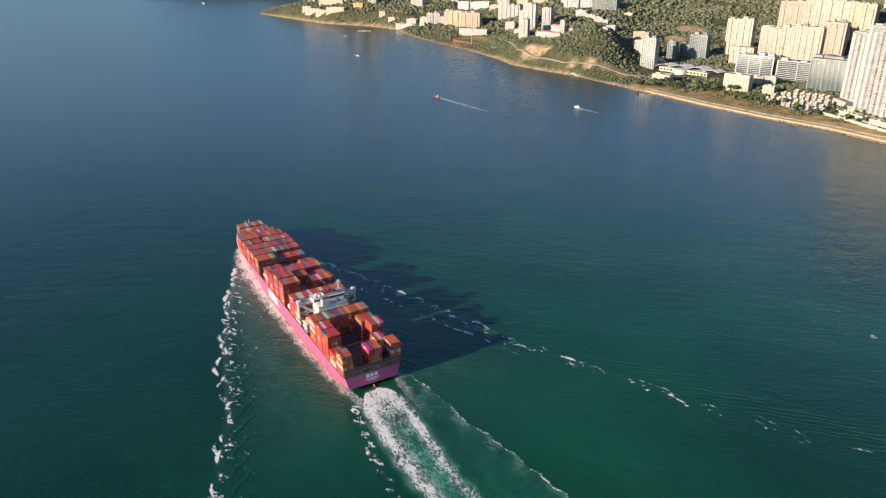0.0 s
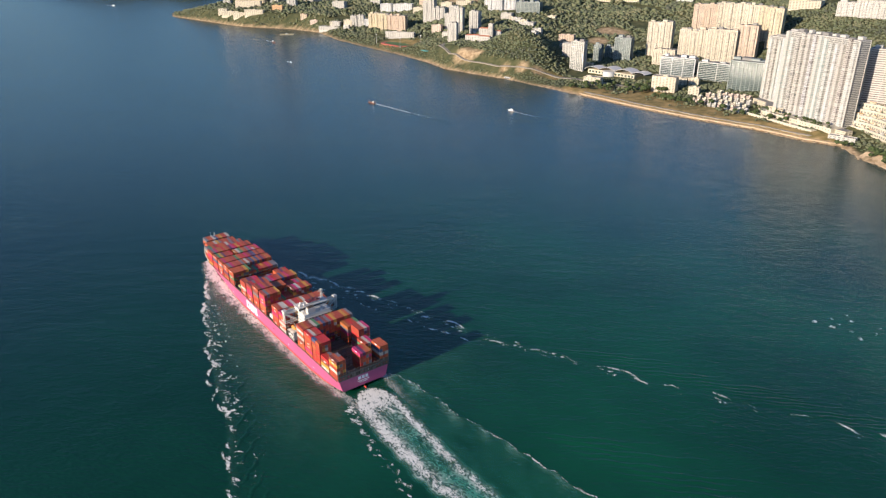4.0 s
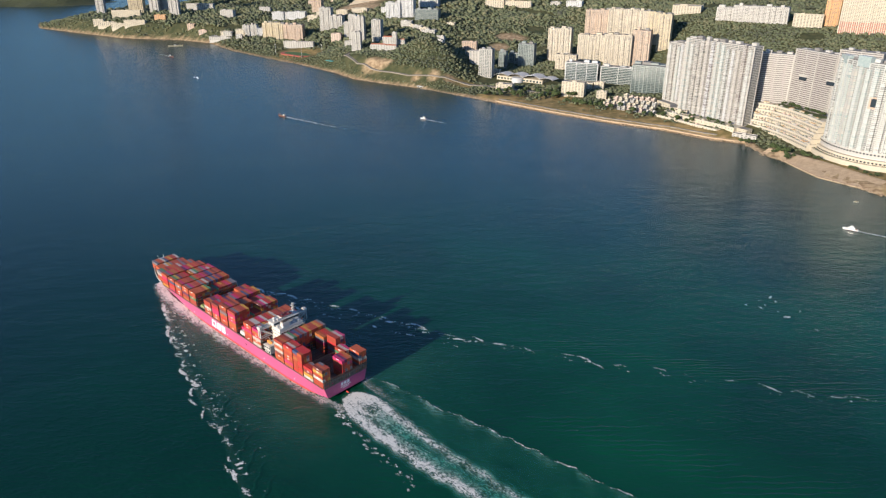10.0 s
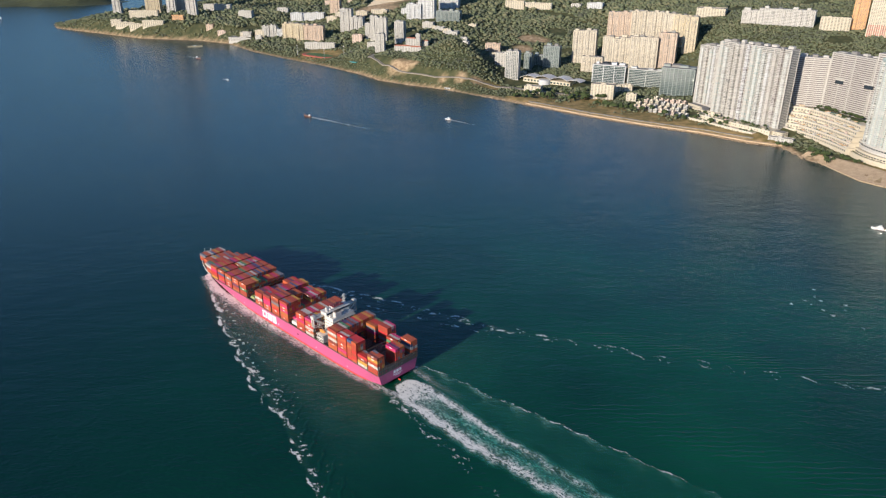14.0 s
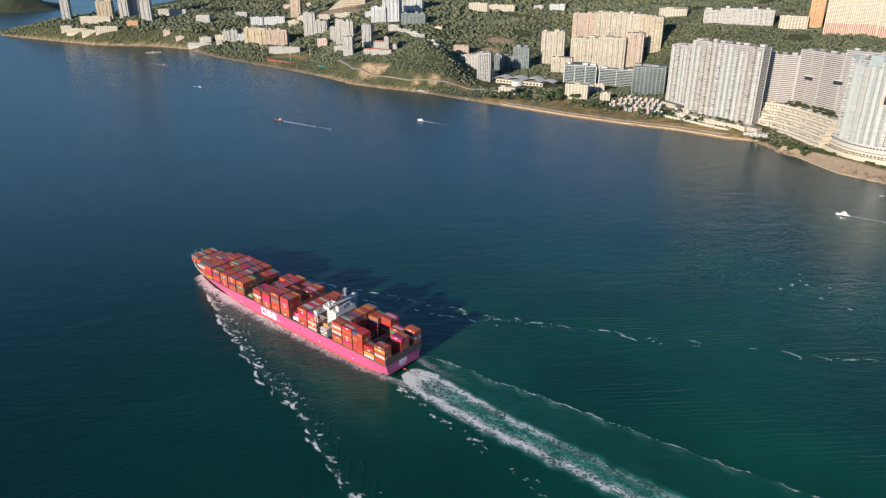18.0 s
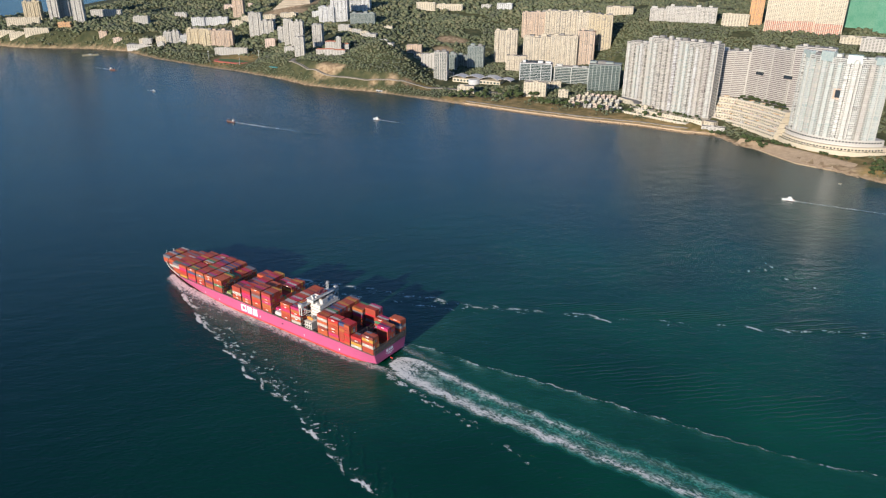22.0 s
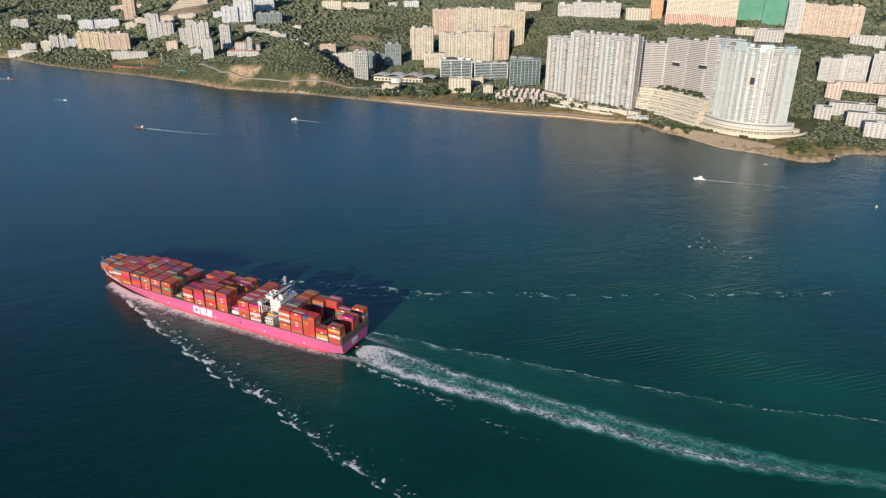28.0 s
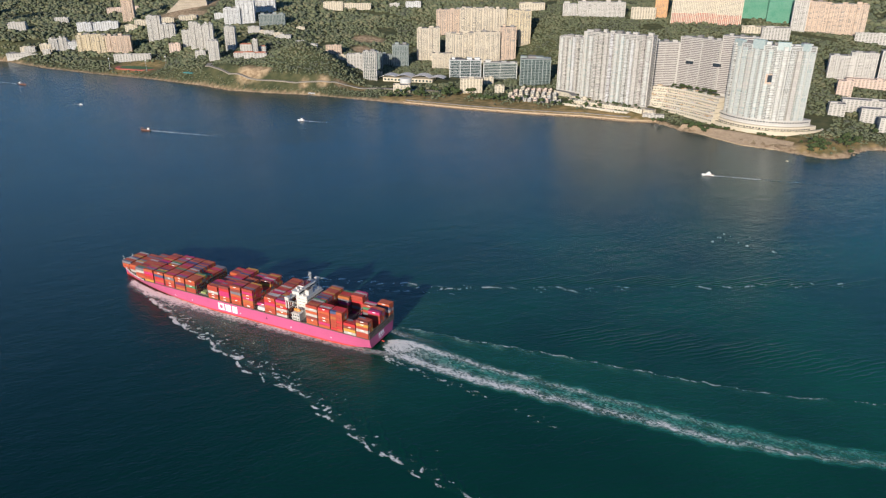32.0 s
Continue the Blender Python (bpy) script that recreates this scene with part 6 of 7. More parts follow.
    for side, line, power in ((1, port, 1.0), (-1, star, 0.92)):
        lx, ly = np.array([q[0] for q in line[::-1]], float), np.array([q[1] for q in line[::-1]], float)
        x = 292.0
        while x > line[-1][0] + 10:
            y = float(np.interp(x, lx, ly))
            far = np.clip((292 - x) / 500, 0, 1)
            grow = 1.0 + 1.1 * math.exp(-(292 - x) / 70)
            a = rng.uniform(3.0, 7.0) * grow * (1 + 0.7 * far)
            lay(foam, X, Y, x, y + rng.normal(0, 0.8 + 2.6 * far), a, rng.uniform(1.0, 1.8) * grow, -side * rng.uniform(-5, 50), rng.uniform(0.75, 1.05) * power * (1.05 - 0.25 * far), side * rng.uniform(0.5, 1.4))
            for _ in range(rng.integers(1, 4)):
                lay(foam, X, Y, x - rng.uniform(0, 9), y - side * rng.uniform(1, 8) * grow, rng.uniform(1.2, 3.4), rng.uniform(0.7, 1.4), 43 + rng.normal(0, 25), rng.uniform(0.5, 0.85) * power, rng.uniform(-0.8, 0.8))
            x -= a * rng.uniform(1.0, 2.2) + (3 if side > 0 else 7) * far * rng.uniform(0.2, 3)
        # torn patches between the crest and the hull
        for _ in range(560 if side > 0 else 130):
            x = rng.uniform(-190, 285) if side > 0 else rng.uniform(-330, 250)
            y1 = abs(float(np.interp(x, lx, ly)))
            depth = rng.exponential(26 if side > 0 else 9)
            if y1 - depth < 24 and x > -10:
                continue
            fade = math.exp(-depth / 40) * np.interp(x, [-200, -60, 120, 290], [0.62, 0.8, 0.95, 1.05])
            lay(foam, X, Y, x, side * (y1 - depth), rng.uniform(1.2, 3.8), rng.uniform(0.7, 1.4), 43 + rng.normal(0, 28), rng.uniform(0.57, 0.97) * power * fade, rng.uniform(-0.9, 0.9))
        out = np.interp(X, lx, np.abs(ly))
        inner = out - side * Y
        mist = np.maximum(mist, np.where((inner > -1) & (X > -215) & (X < 296), np.clip((inner + 1) / 3, 0, 1) * np.exp(-np.clip(inner, 0, 99) / 8) * np.interp(X, [-215, -60, 120, 290], [0.0, 0.08, 0.22, 0.6]) * power, 0))
    # second, weaker starboard crest
    for k in range(26):
        x = rng.uniform(-30, 190)
        y = np.interp(x, [-30, 0, 60, 120, 190], [-120, -108, -86, -66, -40]) + rng.normal(0, 1.2)
        lay(foam, X, Y, x, y, rng.uniform(2, 5), rng.uniform(0.8, 1.3), rng.uniform(-5, 35), rng.uniform(0.5, 0.8), rng.uniform(-1, 0.4))
    # broken water along the hull
    hull = np.interp(X, [-10, 0, 60, 205, 260, 290, 305, 320], [17, 19, 22.5, 22.5, 20, 14, 9, 3])
    for side, line, power in ((1, port, 1.0), (-1, star, 0.7)):
        out = np.interp(X, [q[0] for q in line[::-1]], [abs(q[1]) for q in line[::-1]])
        s = side * Y - 0.9 * np.sin(X * 0.23 + 1.4 * np.sin(X * 0.07)) - 0.6 * np.sin(X * 0.61)
        w = np.clip((s - hull) / np.maximum(out - hull, 1), -1, 2)
        between = (w > -0.05) & (w < 1) & (X < 300)
        # a pale strip of froth beside the plating, carried past the stern on the port side
        width = np.interp(X, [-60, 0, 60, 150, 230, 290], [3.0, 6.5, 8.0, 10.0, 12.0, 9.0])
        strip = np.clip(1.25 - (s - hull) / width, 0, 1)
        mist = np.maximum(mist, np.where((side * Y > hull - 2.5) & (X > -60) & (X < 298), strip * np.interp(X, [-60, -15, 60, 150, 290], [0.0, 0.55, 0.8, 0.9, 1.0]) * power, 0))
        foam = np.maximum(foam, np.where((side * Y > hull - 2.5) & (X > -40) & (X < 300), strip * np.interp(X, [-40, 0, 60, 150, 240, 300], [0.0, 0.46, 0.60, 0.74, 0.92, 1.0]) * power, 0))
        # foam spread thick behind the bow, thinning aft
        soft = np.clip(w * 4, 0, 1) * np.clip((1 - w) * 3, 0, 1) * np.interp(X, [-60, 60, 150, 210, 280], [0.0, 0.20, 0.34, 0.52, 0.82]) * power
        foam = np.maximum(foam, np.where(between, soft * 0.62, 0))
        mist = np.maximum(mist, np.where(between, soft * 0.55, 0))
        turbid = np.maximum(turbid, np.where(between & (X > -120), 0.22 * np.clip((1 - w) * 2, 0, 1) * np.clip((X + 120) / 120, 0, 1) * np.clip(s / 12 - 0.6, 0, 1), 0))
    # nothing inside the hull
    inside_hull = (np.abs(Y) < hull - 3) & (X > 1) & (X < 322)
    foam, turbid, mist = (np.where(inside_hull, 0, q) for q in (foam, turbid, mist))
    ob = foam_sheet("wake", X, Y, foam, turbid, FOAM_WAKE, 0.1, mist)
    return tagged(ob, "white churned wake and bow waves round the ship", "wake", kind="stuff")


WAKE = make_wake()


def make_wave_ridges():
    """Low smooth waves that run out from the ship, in its space."""
    verts, faces = [], []
    lines = []
    rng = random.Random(12)
    for k in range(34):
        u = k / 33
        x, y = -40 - 400 * u, -150 - 182 * u
        L = rng.uniform(60, 130)
        lines.append([(x, y + 4), (x - 0.36 * L, y - 0.30 * L), (x - 0.74 * L, y - 0.66 * L)])
    for k in range(34):
        u = k / 33
        x, y = -110 - 330 * u, -58 - 66 * u
        L = rng.uniform(70, 140)
        lines.append([(x, y), (x - 0.36 * L, y - 0.31 * L), (x - 0.72 * L, y - 0.69 * L)])
    for k in range(14):
        x, y = 40 - 18 * k, 96 + 5.5 * k
        lines.append([(x + 30, y - 34), (x + 14, y - 16), (x, y)])
    shape = ((-3.4, -0.22), (-2.2, -0.14), (-1.0, 0.04), (0, 0.12), (1.0, 0.04), (2.2, -0.14), (3.4, -0.22))
    for a, m, b in lines:
        pts = []
        for i in range(25):
            u = i / 24
            pts.append(Vector(a) * (1 - u) ** 2 + 2 * Vector(m) * u * (1 - u) + Vector(b) * u * u)
        first = len(verts)
        for i, q in enumerate(pts):
            t = (pts[min(i + 1, 24)] - pts[max(i - 1, 0)]).normalized()
            fade = math.sin(math.pi * (i + 0.5) / 25) ** 0.6
            wob = 0.7 * math.sin(i * 0.9 + a[0])
            for w, z in shape:
                verts.append((q.x - t.y * (w + wob), q.y + t.x * (w + wob), (z + 0.22) * 1.5 * fade - 0.2))
        k = len(shape)
        for i in range(24):
            for j in range(k - 1):
                c = first + i * k + j
                faces.append((c, c + 1, c + k + 1, c + k))
    # the long smooth back of the port bow wave
    xs = list(range(215, -216, -8))
    first, k = len(verts), 9
    for x in xs:
        y = float(np.interp(x, [-215, -139, -68, -27, 24, 70, 123, 190, 222], [168, 148, 134, 119, 100, 91, 77, 56, 44]))
        top = float(np.interp(x, [-215, -120, 60, 180, 215], [0.0, 0.24, 0.32, 0.28, 0.0])) * (0.75 + 0.35 * math.sin(x * 0.21 + 1.5 * math.sin(x * 0.05)))
        for j in range(k):
            w = (j / (k - 1) - 0.5) * 2
            verts.append((x + 2.5 * w, y - 3.2 + 6.5 * w, -0.12 + top * (math.cos(w * math.pi) * 0.5 + 0.5)))
    for i in range(len(xs) - 1):
        for j in range(k - 1):
            c = first + i * k + j
            faces.append((c, c + k, c + k + 1, c + 1))
    me = raw("ship_wave", verts, faces, WATER)
    me.polygons.foreach_set("use_smooth", np.ones(len(me.polygons), bool))
    return tagged(new("ship_wave", me), "low smooth waves running out from the ship", "wave", kind="stuff")


WAVES = make_wave_ridges()


def boat_wake(length, w0, w1, strength=0.7):
    X, Y = np.meshgrid(np.arange(-length, 4, 1.0), np.arange(-w1 * 1.4, w1 * 1.4 + 0.1, 0.8), indexing="ij")
    w = np.interp(X, [-length, 0], [w1, w0])
    u = np.clip(-X / length, 0, 1)
    foam = np.clip(1.3 - np.abs(Y) / w, 0, 1) * strength * np.clip(1.05 - u, 0, 1) * (X < 1)
    turbid = np.clip(1.3 - np.abs(Y) / w, 0, 1) * 0.35 * np.clip(1 - u, 0, 1) * (X < 1)
    ob = foam_sheet("boat_wake", X, Y, foam, turbid, FOAM_SMALL, 0.1, np.clip(1.15 - np.abs(Y) / w, 0, 1) * 0.6 * np.clip(1 - u, 0, 1) ** 0.7 * (X < 1))
    return tagged(ob, "white foam trail behind a small boat", "wake", kind="stuff")


# ---------------------------------------------------------------- small craft
RUST_HULL = surface("rust_red_hull", (0.17, 0.065, 0.045), 0.6, second=(0.12, 0.07, 0.055), scale=0.3, amount=0.8)
BOAT_WHITE = surface("white_boat_gel", (0.80, 0.79, 0.77), 0.3, scale=0.3, amount=0.3)


DARK_STRIPE = surface("dark_hull_stripe", (0.10, 0.06, 0.08), 0.4, scale=0.3, amount=0.5)


def boat_hull(L, B, H):
    """A small hull with a raked bow, bow at +x."""
    bm = bmesh.new()
    rings = []
    for u, w, s in ((0, 0.86, 0.0), (0.15, 0.97, 0.0), (0.5, 1.0, 0.02), (0.75, 0.86, 0.10), (0.92, 0.45, 0.22), (1.0, 0.04, 0.32)):
        x = (u - 0.5) * L
        rings.append([bm.verts.new(q) for q in ((x - 0.04 * L * u, -B / 2 * w * 0.75, -0.4), (x, -B / 2 * w, H * (1 + s)), (x, B / 2 * w, H * (1 + s)), (x - 0.04 * L * u, B / 2 * w * 0.75, -0.4))])
    for a, b in zip(rings[:-1], rings[1:]):
        for i in range(4):
            bm.faces.new((a[i], b[i], b[(i + 1) % 4], a[(i + 1) % 4]))
    bm.faces.new(rings[0])
    bm.faces.new(rings[-1][::-1])
    return bm


def motor_yacht(name, label, L):
    at = thing(name, label, "boat")
    part("hull", boat_hull(L, L * 0.27, L * 0.11), BOAT_WHITE, at)
    part("boot_stripe", box(-L * 0.485, L * 0.2, -L * 0.136, L * 0.136, 0.1, L * 0.05), DARK_STRIPE, at)
    c = part("cabin", soft_box(-L * 0.30, L * 0.18, -L * 0.1, L * 0.1, L * 0.1, L * 0.21, L * 0.02), BOAT_WHITE, at)
    part("cabin_window", box(-L * 0.26, L * 0.185, -L * 0.102, L * 0.102, L * 0.145, L * 0.18), GLASS_DARK, c)
    f = part("flybridge", soft_box(-L * 0.22, L * 0.06, -L * 0.08, L * 0.08, L * 0.21, L * 0.275, L * 0.015), BOAT_WHITE, at)
    part("canopy", soft_box(-L * 0.2, L * 0.02, -L * 0.085, L * 0.085, L * 0.31, L * 0.32, L * 0.003), BOAT_WHITE, f)
    for x in (-0.18, 0.0):
        part("canopy_post", box(x * L - 0.08, x * L + 0.08, -0.08, 0.08, L * 0.27, L * 0.31), BOAT_WHITE, f)
    part("mast", add_bar(bmesh.new(), (-L * 0.1, 0, L * 0.3), (-L * 0.13, 0, L * 0.42), 0.09), BOAT_WHITE, at)
    part("deck", box(-L * 0.45, -L * 0.28, -L * 0.1, L * 0.1, L * 0.105, L * 0.115), surface("teak_deck_" + name, (0.35, 0.2, 0.1), 0.7, scale=0.6), at)
    return at


def work_barge(name, label, L):
    at = thing(name, label, "boat")
    part("hull", boat_hull(L, L * 0.26, L * 0.10), RUST_HULL, at)
    part("hold", soft_box(-L * 0.22, L * 0.28, -L * 0.1, L * 0.1, L * 0.09, L * 0.13, 0.15), DECK_GREY, at)
    w = part("wheelhouse", soft_box(-L * 0.42, -L * 0.27, -L * 0.09, L * 0.09, L * 0.1, L * 0.24, 0.2), BOAT_WHITE, at)
    part("wheelhouse_window", box(-L * 0.425, -L * 0.265, -L * 0.08, L * 0.08, L * 0.185, L * 0.215), GLASS_DARK, w)
    crane = add_bar(bmesh.new(), (L * 0.36, 0, L * 0.1), (L * 0.36, 0, L * 0.28), 0.35)
    add_bar(crane, (L * 0.36, 0, L * 0.27), (L * 0.05, 0, L * 0.22), 0.22)
    part("derrick", crane, RUST_HULL, at)
    part("funnel", add_bar(bmesh.new(), (-L * 0.4, 0, L * 0.23), (-L * 0.4, 0, L * 0.3), 0.5, 8), RUST_HULL, at)
    return at


# kind, label, start and end of its way, length, foam trail
CRAFT = (
    (work_barge, "work_boat", "rust-red work boat with a white wheelhouse, under way", (-242, 1453), (-373, 1548), 22, (230, 3.0, 10, 0.95)),
    (motor_yacht, "motor_yacht", "white motor yacht under way", (50, 1432), (-80, 1532), 16, (90, 2.4, 6, 0.95)),
    (motor_yacht, "motor_yacht", "white motor yacht with a long foam trail", (628, 842), (458, 963), 17.5, (190, 2.2, 8, 0.95)),
    (work_barge, "work_boat", "small dark work boat towards the headland", (-855, 2310), (-672, 2141), 24, (170, 2.6, 9, 0.8)),
    (motor_yacht, "motor_boat", "very small white motor boat", (-640, 1935), (-512, 1837), 9, (45, 2, 4, 0.9)),
    (motor_yacht, "motor_boat", "distant white boat off the headland", (-2230, 3440), (-1790, 3200), 22, (120, 3, 9, 0.9)),
)


def make_craft():
    out = []
    for build, name, label, a, b, L, trail in CRAFT:
        boat = build(name, label, L)
        w = boat_wake(*trail)
        turn = math.degrees(math.atan2(b[1] - a[1], b[0] - a[0]))
        sternward = Vector((math.cos(radians(turn)), math.sin(radians(turn)))) * (L * 0.45)
        out.append((boat, a, b, turn, (0, 0)))
        out.append((w, a, b, turn, (-sternward.x, -sternward.y)))
    return out


FLEET = make_craft()


def make_floats():
    # pale fish rafts moored off the headland, a buoy, and drifting foam patches
    raft = thing("mooring_raft", "pale timber raft moored off the headland", "raft", pose(-872, 2492, 0.2, 0, 0, 20))
    wood = surface("bleached_raft_wood", (0.55, 0.47, 0.30), 0.8, scale=0.3, amount=0.8)
    for i in range(7):
        part("beam", soft_box(-24, 24, i * 5 - 16, i * 5 - 14.4, 0, 0.8, 0.1), wood, raft)
    for i in range(9):
        part("plank", soft_box(i * 5.5 - 23, i * 5.5 - 21.4, -17, 16, 0.8, 1.2, 0.05), wood, raft)
    part("hut", soft_box(-5, 3, -4, 3, 1.2, 4, 0.2), STEEL_WHITE, raft)
    buoy = thing("buoy", "small yellow-white mooring buoy", "buoy", pose(639, 770, 0))
    bm = add_bar(bmesh.new(), (0, 0, -0.5), (0, 0, 1.3), 1.3, 10)
    part("float", bm, BOAT_WHITE, buoy)
    part("cage", add_bar(bmesh.new(), (0, 0, 1.3), (0, 0, 4.2), 0.5, 8, 0.15), surface("yellow_buoy_paint", (0.6, 0.42, 0.08), 0.5), buoy)
    # pale float added in place of a fading glint patch on the water
    pad = thing("float_pontoon", "small pale float added for a glint patch off the point", "pontoon", pose(636, 985, 0, 0, 0, 35))
    part("deck", soft_box(-3.0, 3.0, -2.0, 2.0, 0.15, 0.55, 0.15), wood, pad)
    for y in (-1.6, 1.6):
        part("float", add_bar(bmesh.new(), (-3.2, y, 0.0), (3.2, y, 0.0), 0.5, 8), BOAT_WHITE, pad)
    rng = np.random.default_rng(3)
    X, Y = np.meshgrid(np.arange(-60, 61, 1.0), np.arange(-60, 61, 1.0), indexing="ij")
    foam = np.zeros(X.shape)
    for _ in range(16):
        cx, cy, r = rng.normal(0, 22), rng.normal(0, 26), rng.uniform(2.0, 4.4)
        foam = np.maximum(foam, np.clip(1.4 - np.hypot(X - cx, Y - cy) / r, 0, 1) * rng.uniform(0.48, 0.72))
    ob = foam_sheet("drift_foam", X, Y, foam, foam * 0.2, FOAM_SMALL, 0.1)
    return tagged(ob, "drifting pale foam flecks on the sea", "foam", kind="stuff")


DRIFT = make_floats()


# ---------------------------------------------------------------- woods
def leaf_material(name, dark, light):
    m = bpy.data.materials.new(name)
    m.use_nodes = True
    n, l = m.node_tree.nodes, m.node_tree.links
    b = n["Principled BSDF"]
    b.inputs["Roughness"].default_value = 0.85
    b.inputs["Specular IOR Level"].default_value = 0.2
    g, co, t, add, r = n.new("ShaderNodeNewGeometry"), n.new("ShaderNodeTexCoord"), n.new("ShaderNodeTexNoise"), n.new("ShaderNodeMath"), n.new("ShaderNodeValToRGB")
    t.inputs["Scale"].default_value, t.inputs["Detail"].default_value = 0.012, 6
    l.new(co.outputs["Object"], t.inputs["Vector"])
    add.operation = "MULTIPLY_ADD"
    add.inputs[1].default_value = 0.45
    l.new(g.outputs["Random Per Island"], add.inputs[0])
    l.new(t.outputs["Fac"], add.inputs[2])
    r.color_ramp.elements[0].position, r.color_ramp.elements[1].position = 0.42, 1.0
    r.color_ramp.elements[0].color, r.color_ramp.elements[1].color = (*dark, 1), (*light, 1)
    e = r.color_ramp.elements.new(0.72)
    e.color = tuple((a + b_) / 2 * (0.9 if i != 1 else 1.05) for i, (a, b_) in enumerate(zip(dark, light))) + (1,)
    l.new(add.outputs[0], r.inputs[0])
    fine, bp = n.new("ShaderNodeTexNoise"), n.new("ShaderNodeBump")
    fine.inputs["Scale"].default_value = 0.8
    l.new(co.outputs["Object"], fine.inputs["Vector"])
    bp.inputs["Distance"].default_value = 1.2
    l.new(fine.outputs["Fac"], bp.inputs["Height"])
    l.new(bp.outputs[0], b.inputs["Normal"])
    l.new(r.outputs[0], b.inputs["Base Color"])
    return m


# distance haze is painted into the woodland colour, paler and greyer than LEAF_NEAR
LEAF = leaf_material("hazed_woodland_leaves", (0.082, 0.088, 0.064), (0.165, 0.160, 0.096))
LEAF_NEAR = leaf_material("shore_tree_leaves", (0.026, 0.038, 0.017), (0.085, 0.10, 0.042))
BARK = surface("grey_bark", (0.12, 0.09, 0.06), 0.9, scale=0.8)


def ball():
    bm = bmesh.new()
    bmesh.ops.create_icosphere(bm, subdivisions=1, radius=1.0)
    v = np.array([q.co[:] for q in bm.verts])
    f = np.array([[q.index for q in p.verts] for p in bm.faces])
    bm.free()
    return v, f


def clump_mesh(name, centres, radii, squash, seed, material):
    """Many ragged leaf clumps in one mesh."""
    rng = np.random.default_rng(seed)
    v, f = ball()
    n = len(centres)
    r = radii[:, None, None] * (1 + rng.uniform(-0.38, 0.38, (n, len(v), 1)))
    turn = rng.uniform(0, 6.283, n)
    c, s = np.cos(turn)[:, None], np.sin(turn)[:, None]
    x, y, z = v[None, :, 0] * c - v[None, :, 1] * s, v[None, :, 0] * s + v[None, :, 1] * c, np.repeat(v[None, :, 2], n, 0)
    co = np.stack([x, y, z * squash], -1) * r + centres[:, None, :]
    faces = (f[None] + (np.arange(n) * len(v))[:, None, None]).reshape(-1, 3)
    me = bpy.data.meshes.new(name)
    me.vertices.add(n * len(v))
    me.vertices.foreach_set("co", co.reshape(-1).astype(np.float32))
    me.loops.add(len(faces) * 3)
    me.loops.foreach_set("vertex_index", faces.reshape(-1).astype(np.int32))
    me.polygons.add(len(faces))
    me.polygons.foreach_set("loop_start", np.arange(0, len(faces) * 3, 3, dtype=np.int32))
    me.materials.append(material)
    me.update(calc_edges=True)
    return me


def built_up(x, y):
    """Where houses, roads and yards keep the trees away."""
    hit = np.zeros(x.shape, bool)
    hit |= along(x, y, [(612, 1215), (640, 1160), (655, 1110), (690, 1050)])[0] < 24
    for row in TOWERS + LOW_HOUSES:
        bx, by, w, d, turn = row[1], row[2], row[4], row[5], radians(row[7])
        nx, ny = math.cos(turn), math.sin(turn)
        u, v = -(x - bx) * ny + (y - by) * nx, (x - bx) * nx + (y - by) * ny
        hit |= (np.abs(u) < w / 2 + 3) & (v < 9) & (v > -d - 3)
    ang = np.degrees(np.arctan2(y - 1205, x - 790))
    hit |= ((np.hypot(x - 790, y - 1205) < 118) & ~((ang > -36) & (ang < 80) & (x > 825))) | ((np.hypot(x - 790, y - 1205) < 152) & (x < 760) & (y < 1225))
    for line, r in ((ROAD, 13), ([(525, 1479), (608, 1354)], 32), ([(519, 1574), (551, 1520)], 30), ([(640, 1400), (690, 1372), (700, 1250)], 42), ([(420, 1560), (485, 1500)], 26),
                    ([(170, 1840), (330, 1800)], 42), ([(-440, 2290), (-370, 2240)], 42), ([(-300, 2735), (-215, 2715)], 55), ([(-270, 2770), (-200, 2755)], 45)):
        d, _ = along(x, y, line)
        hit |= d < r
    return hit


ROAD = [(-222, 2089), (-231, 2049), (-209, 2004), (-182, 1949), (-139, 1905), (-90, 1868), (-41, 1834), (34, 1802), (90, 1800), (145, 1785), (210, 1745), (300, 1690)]


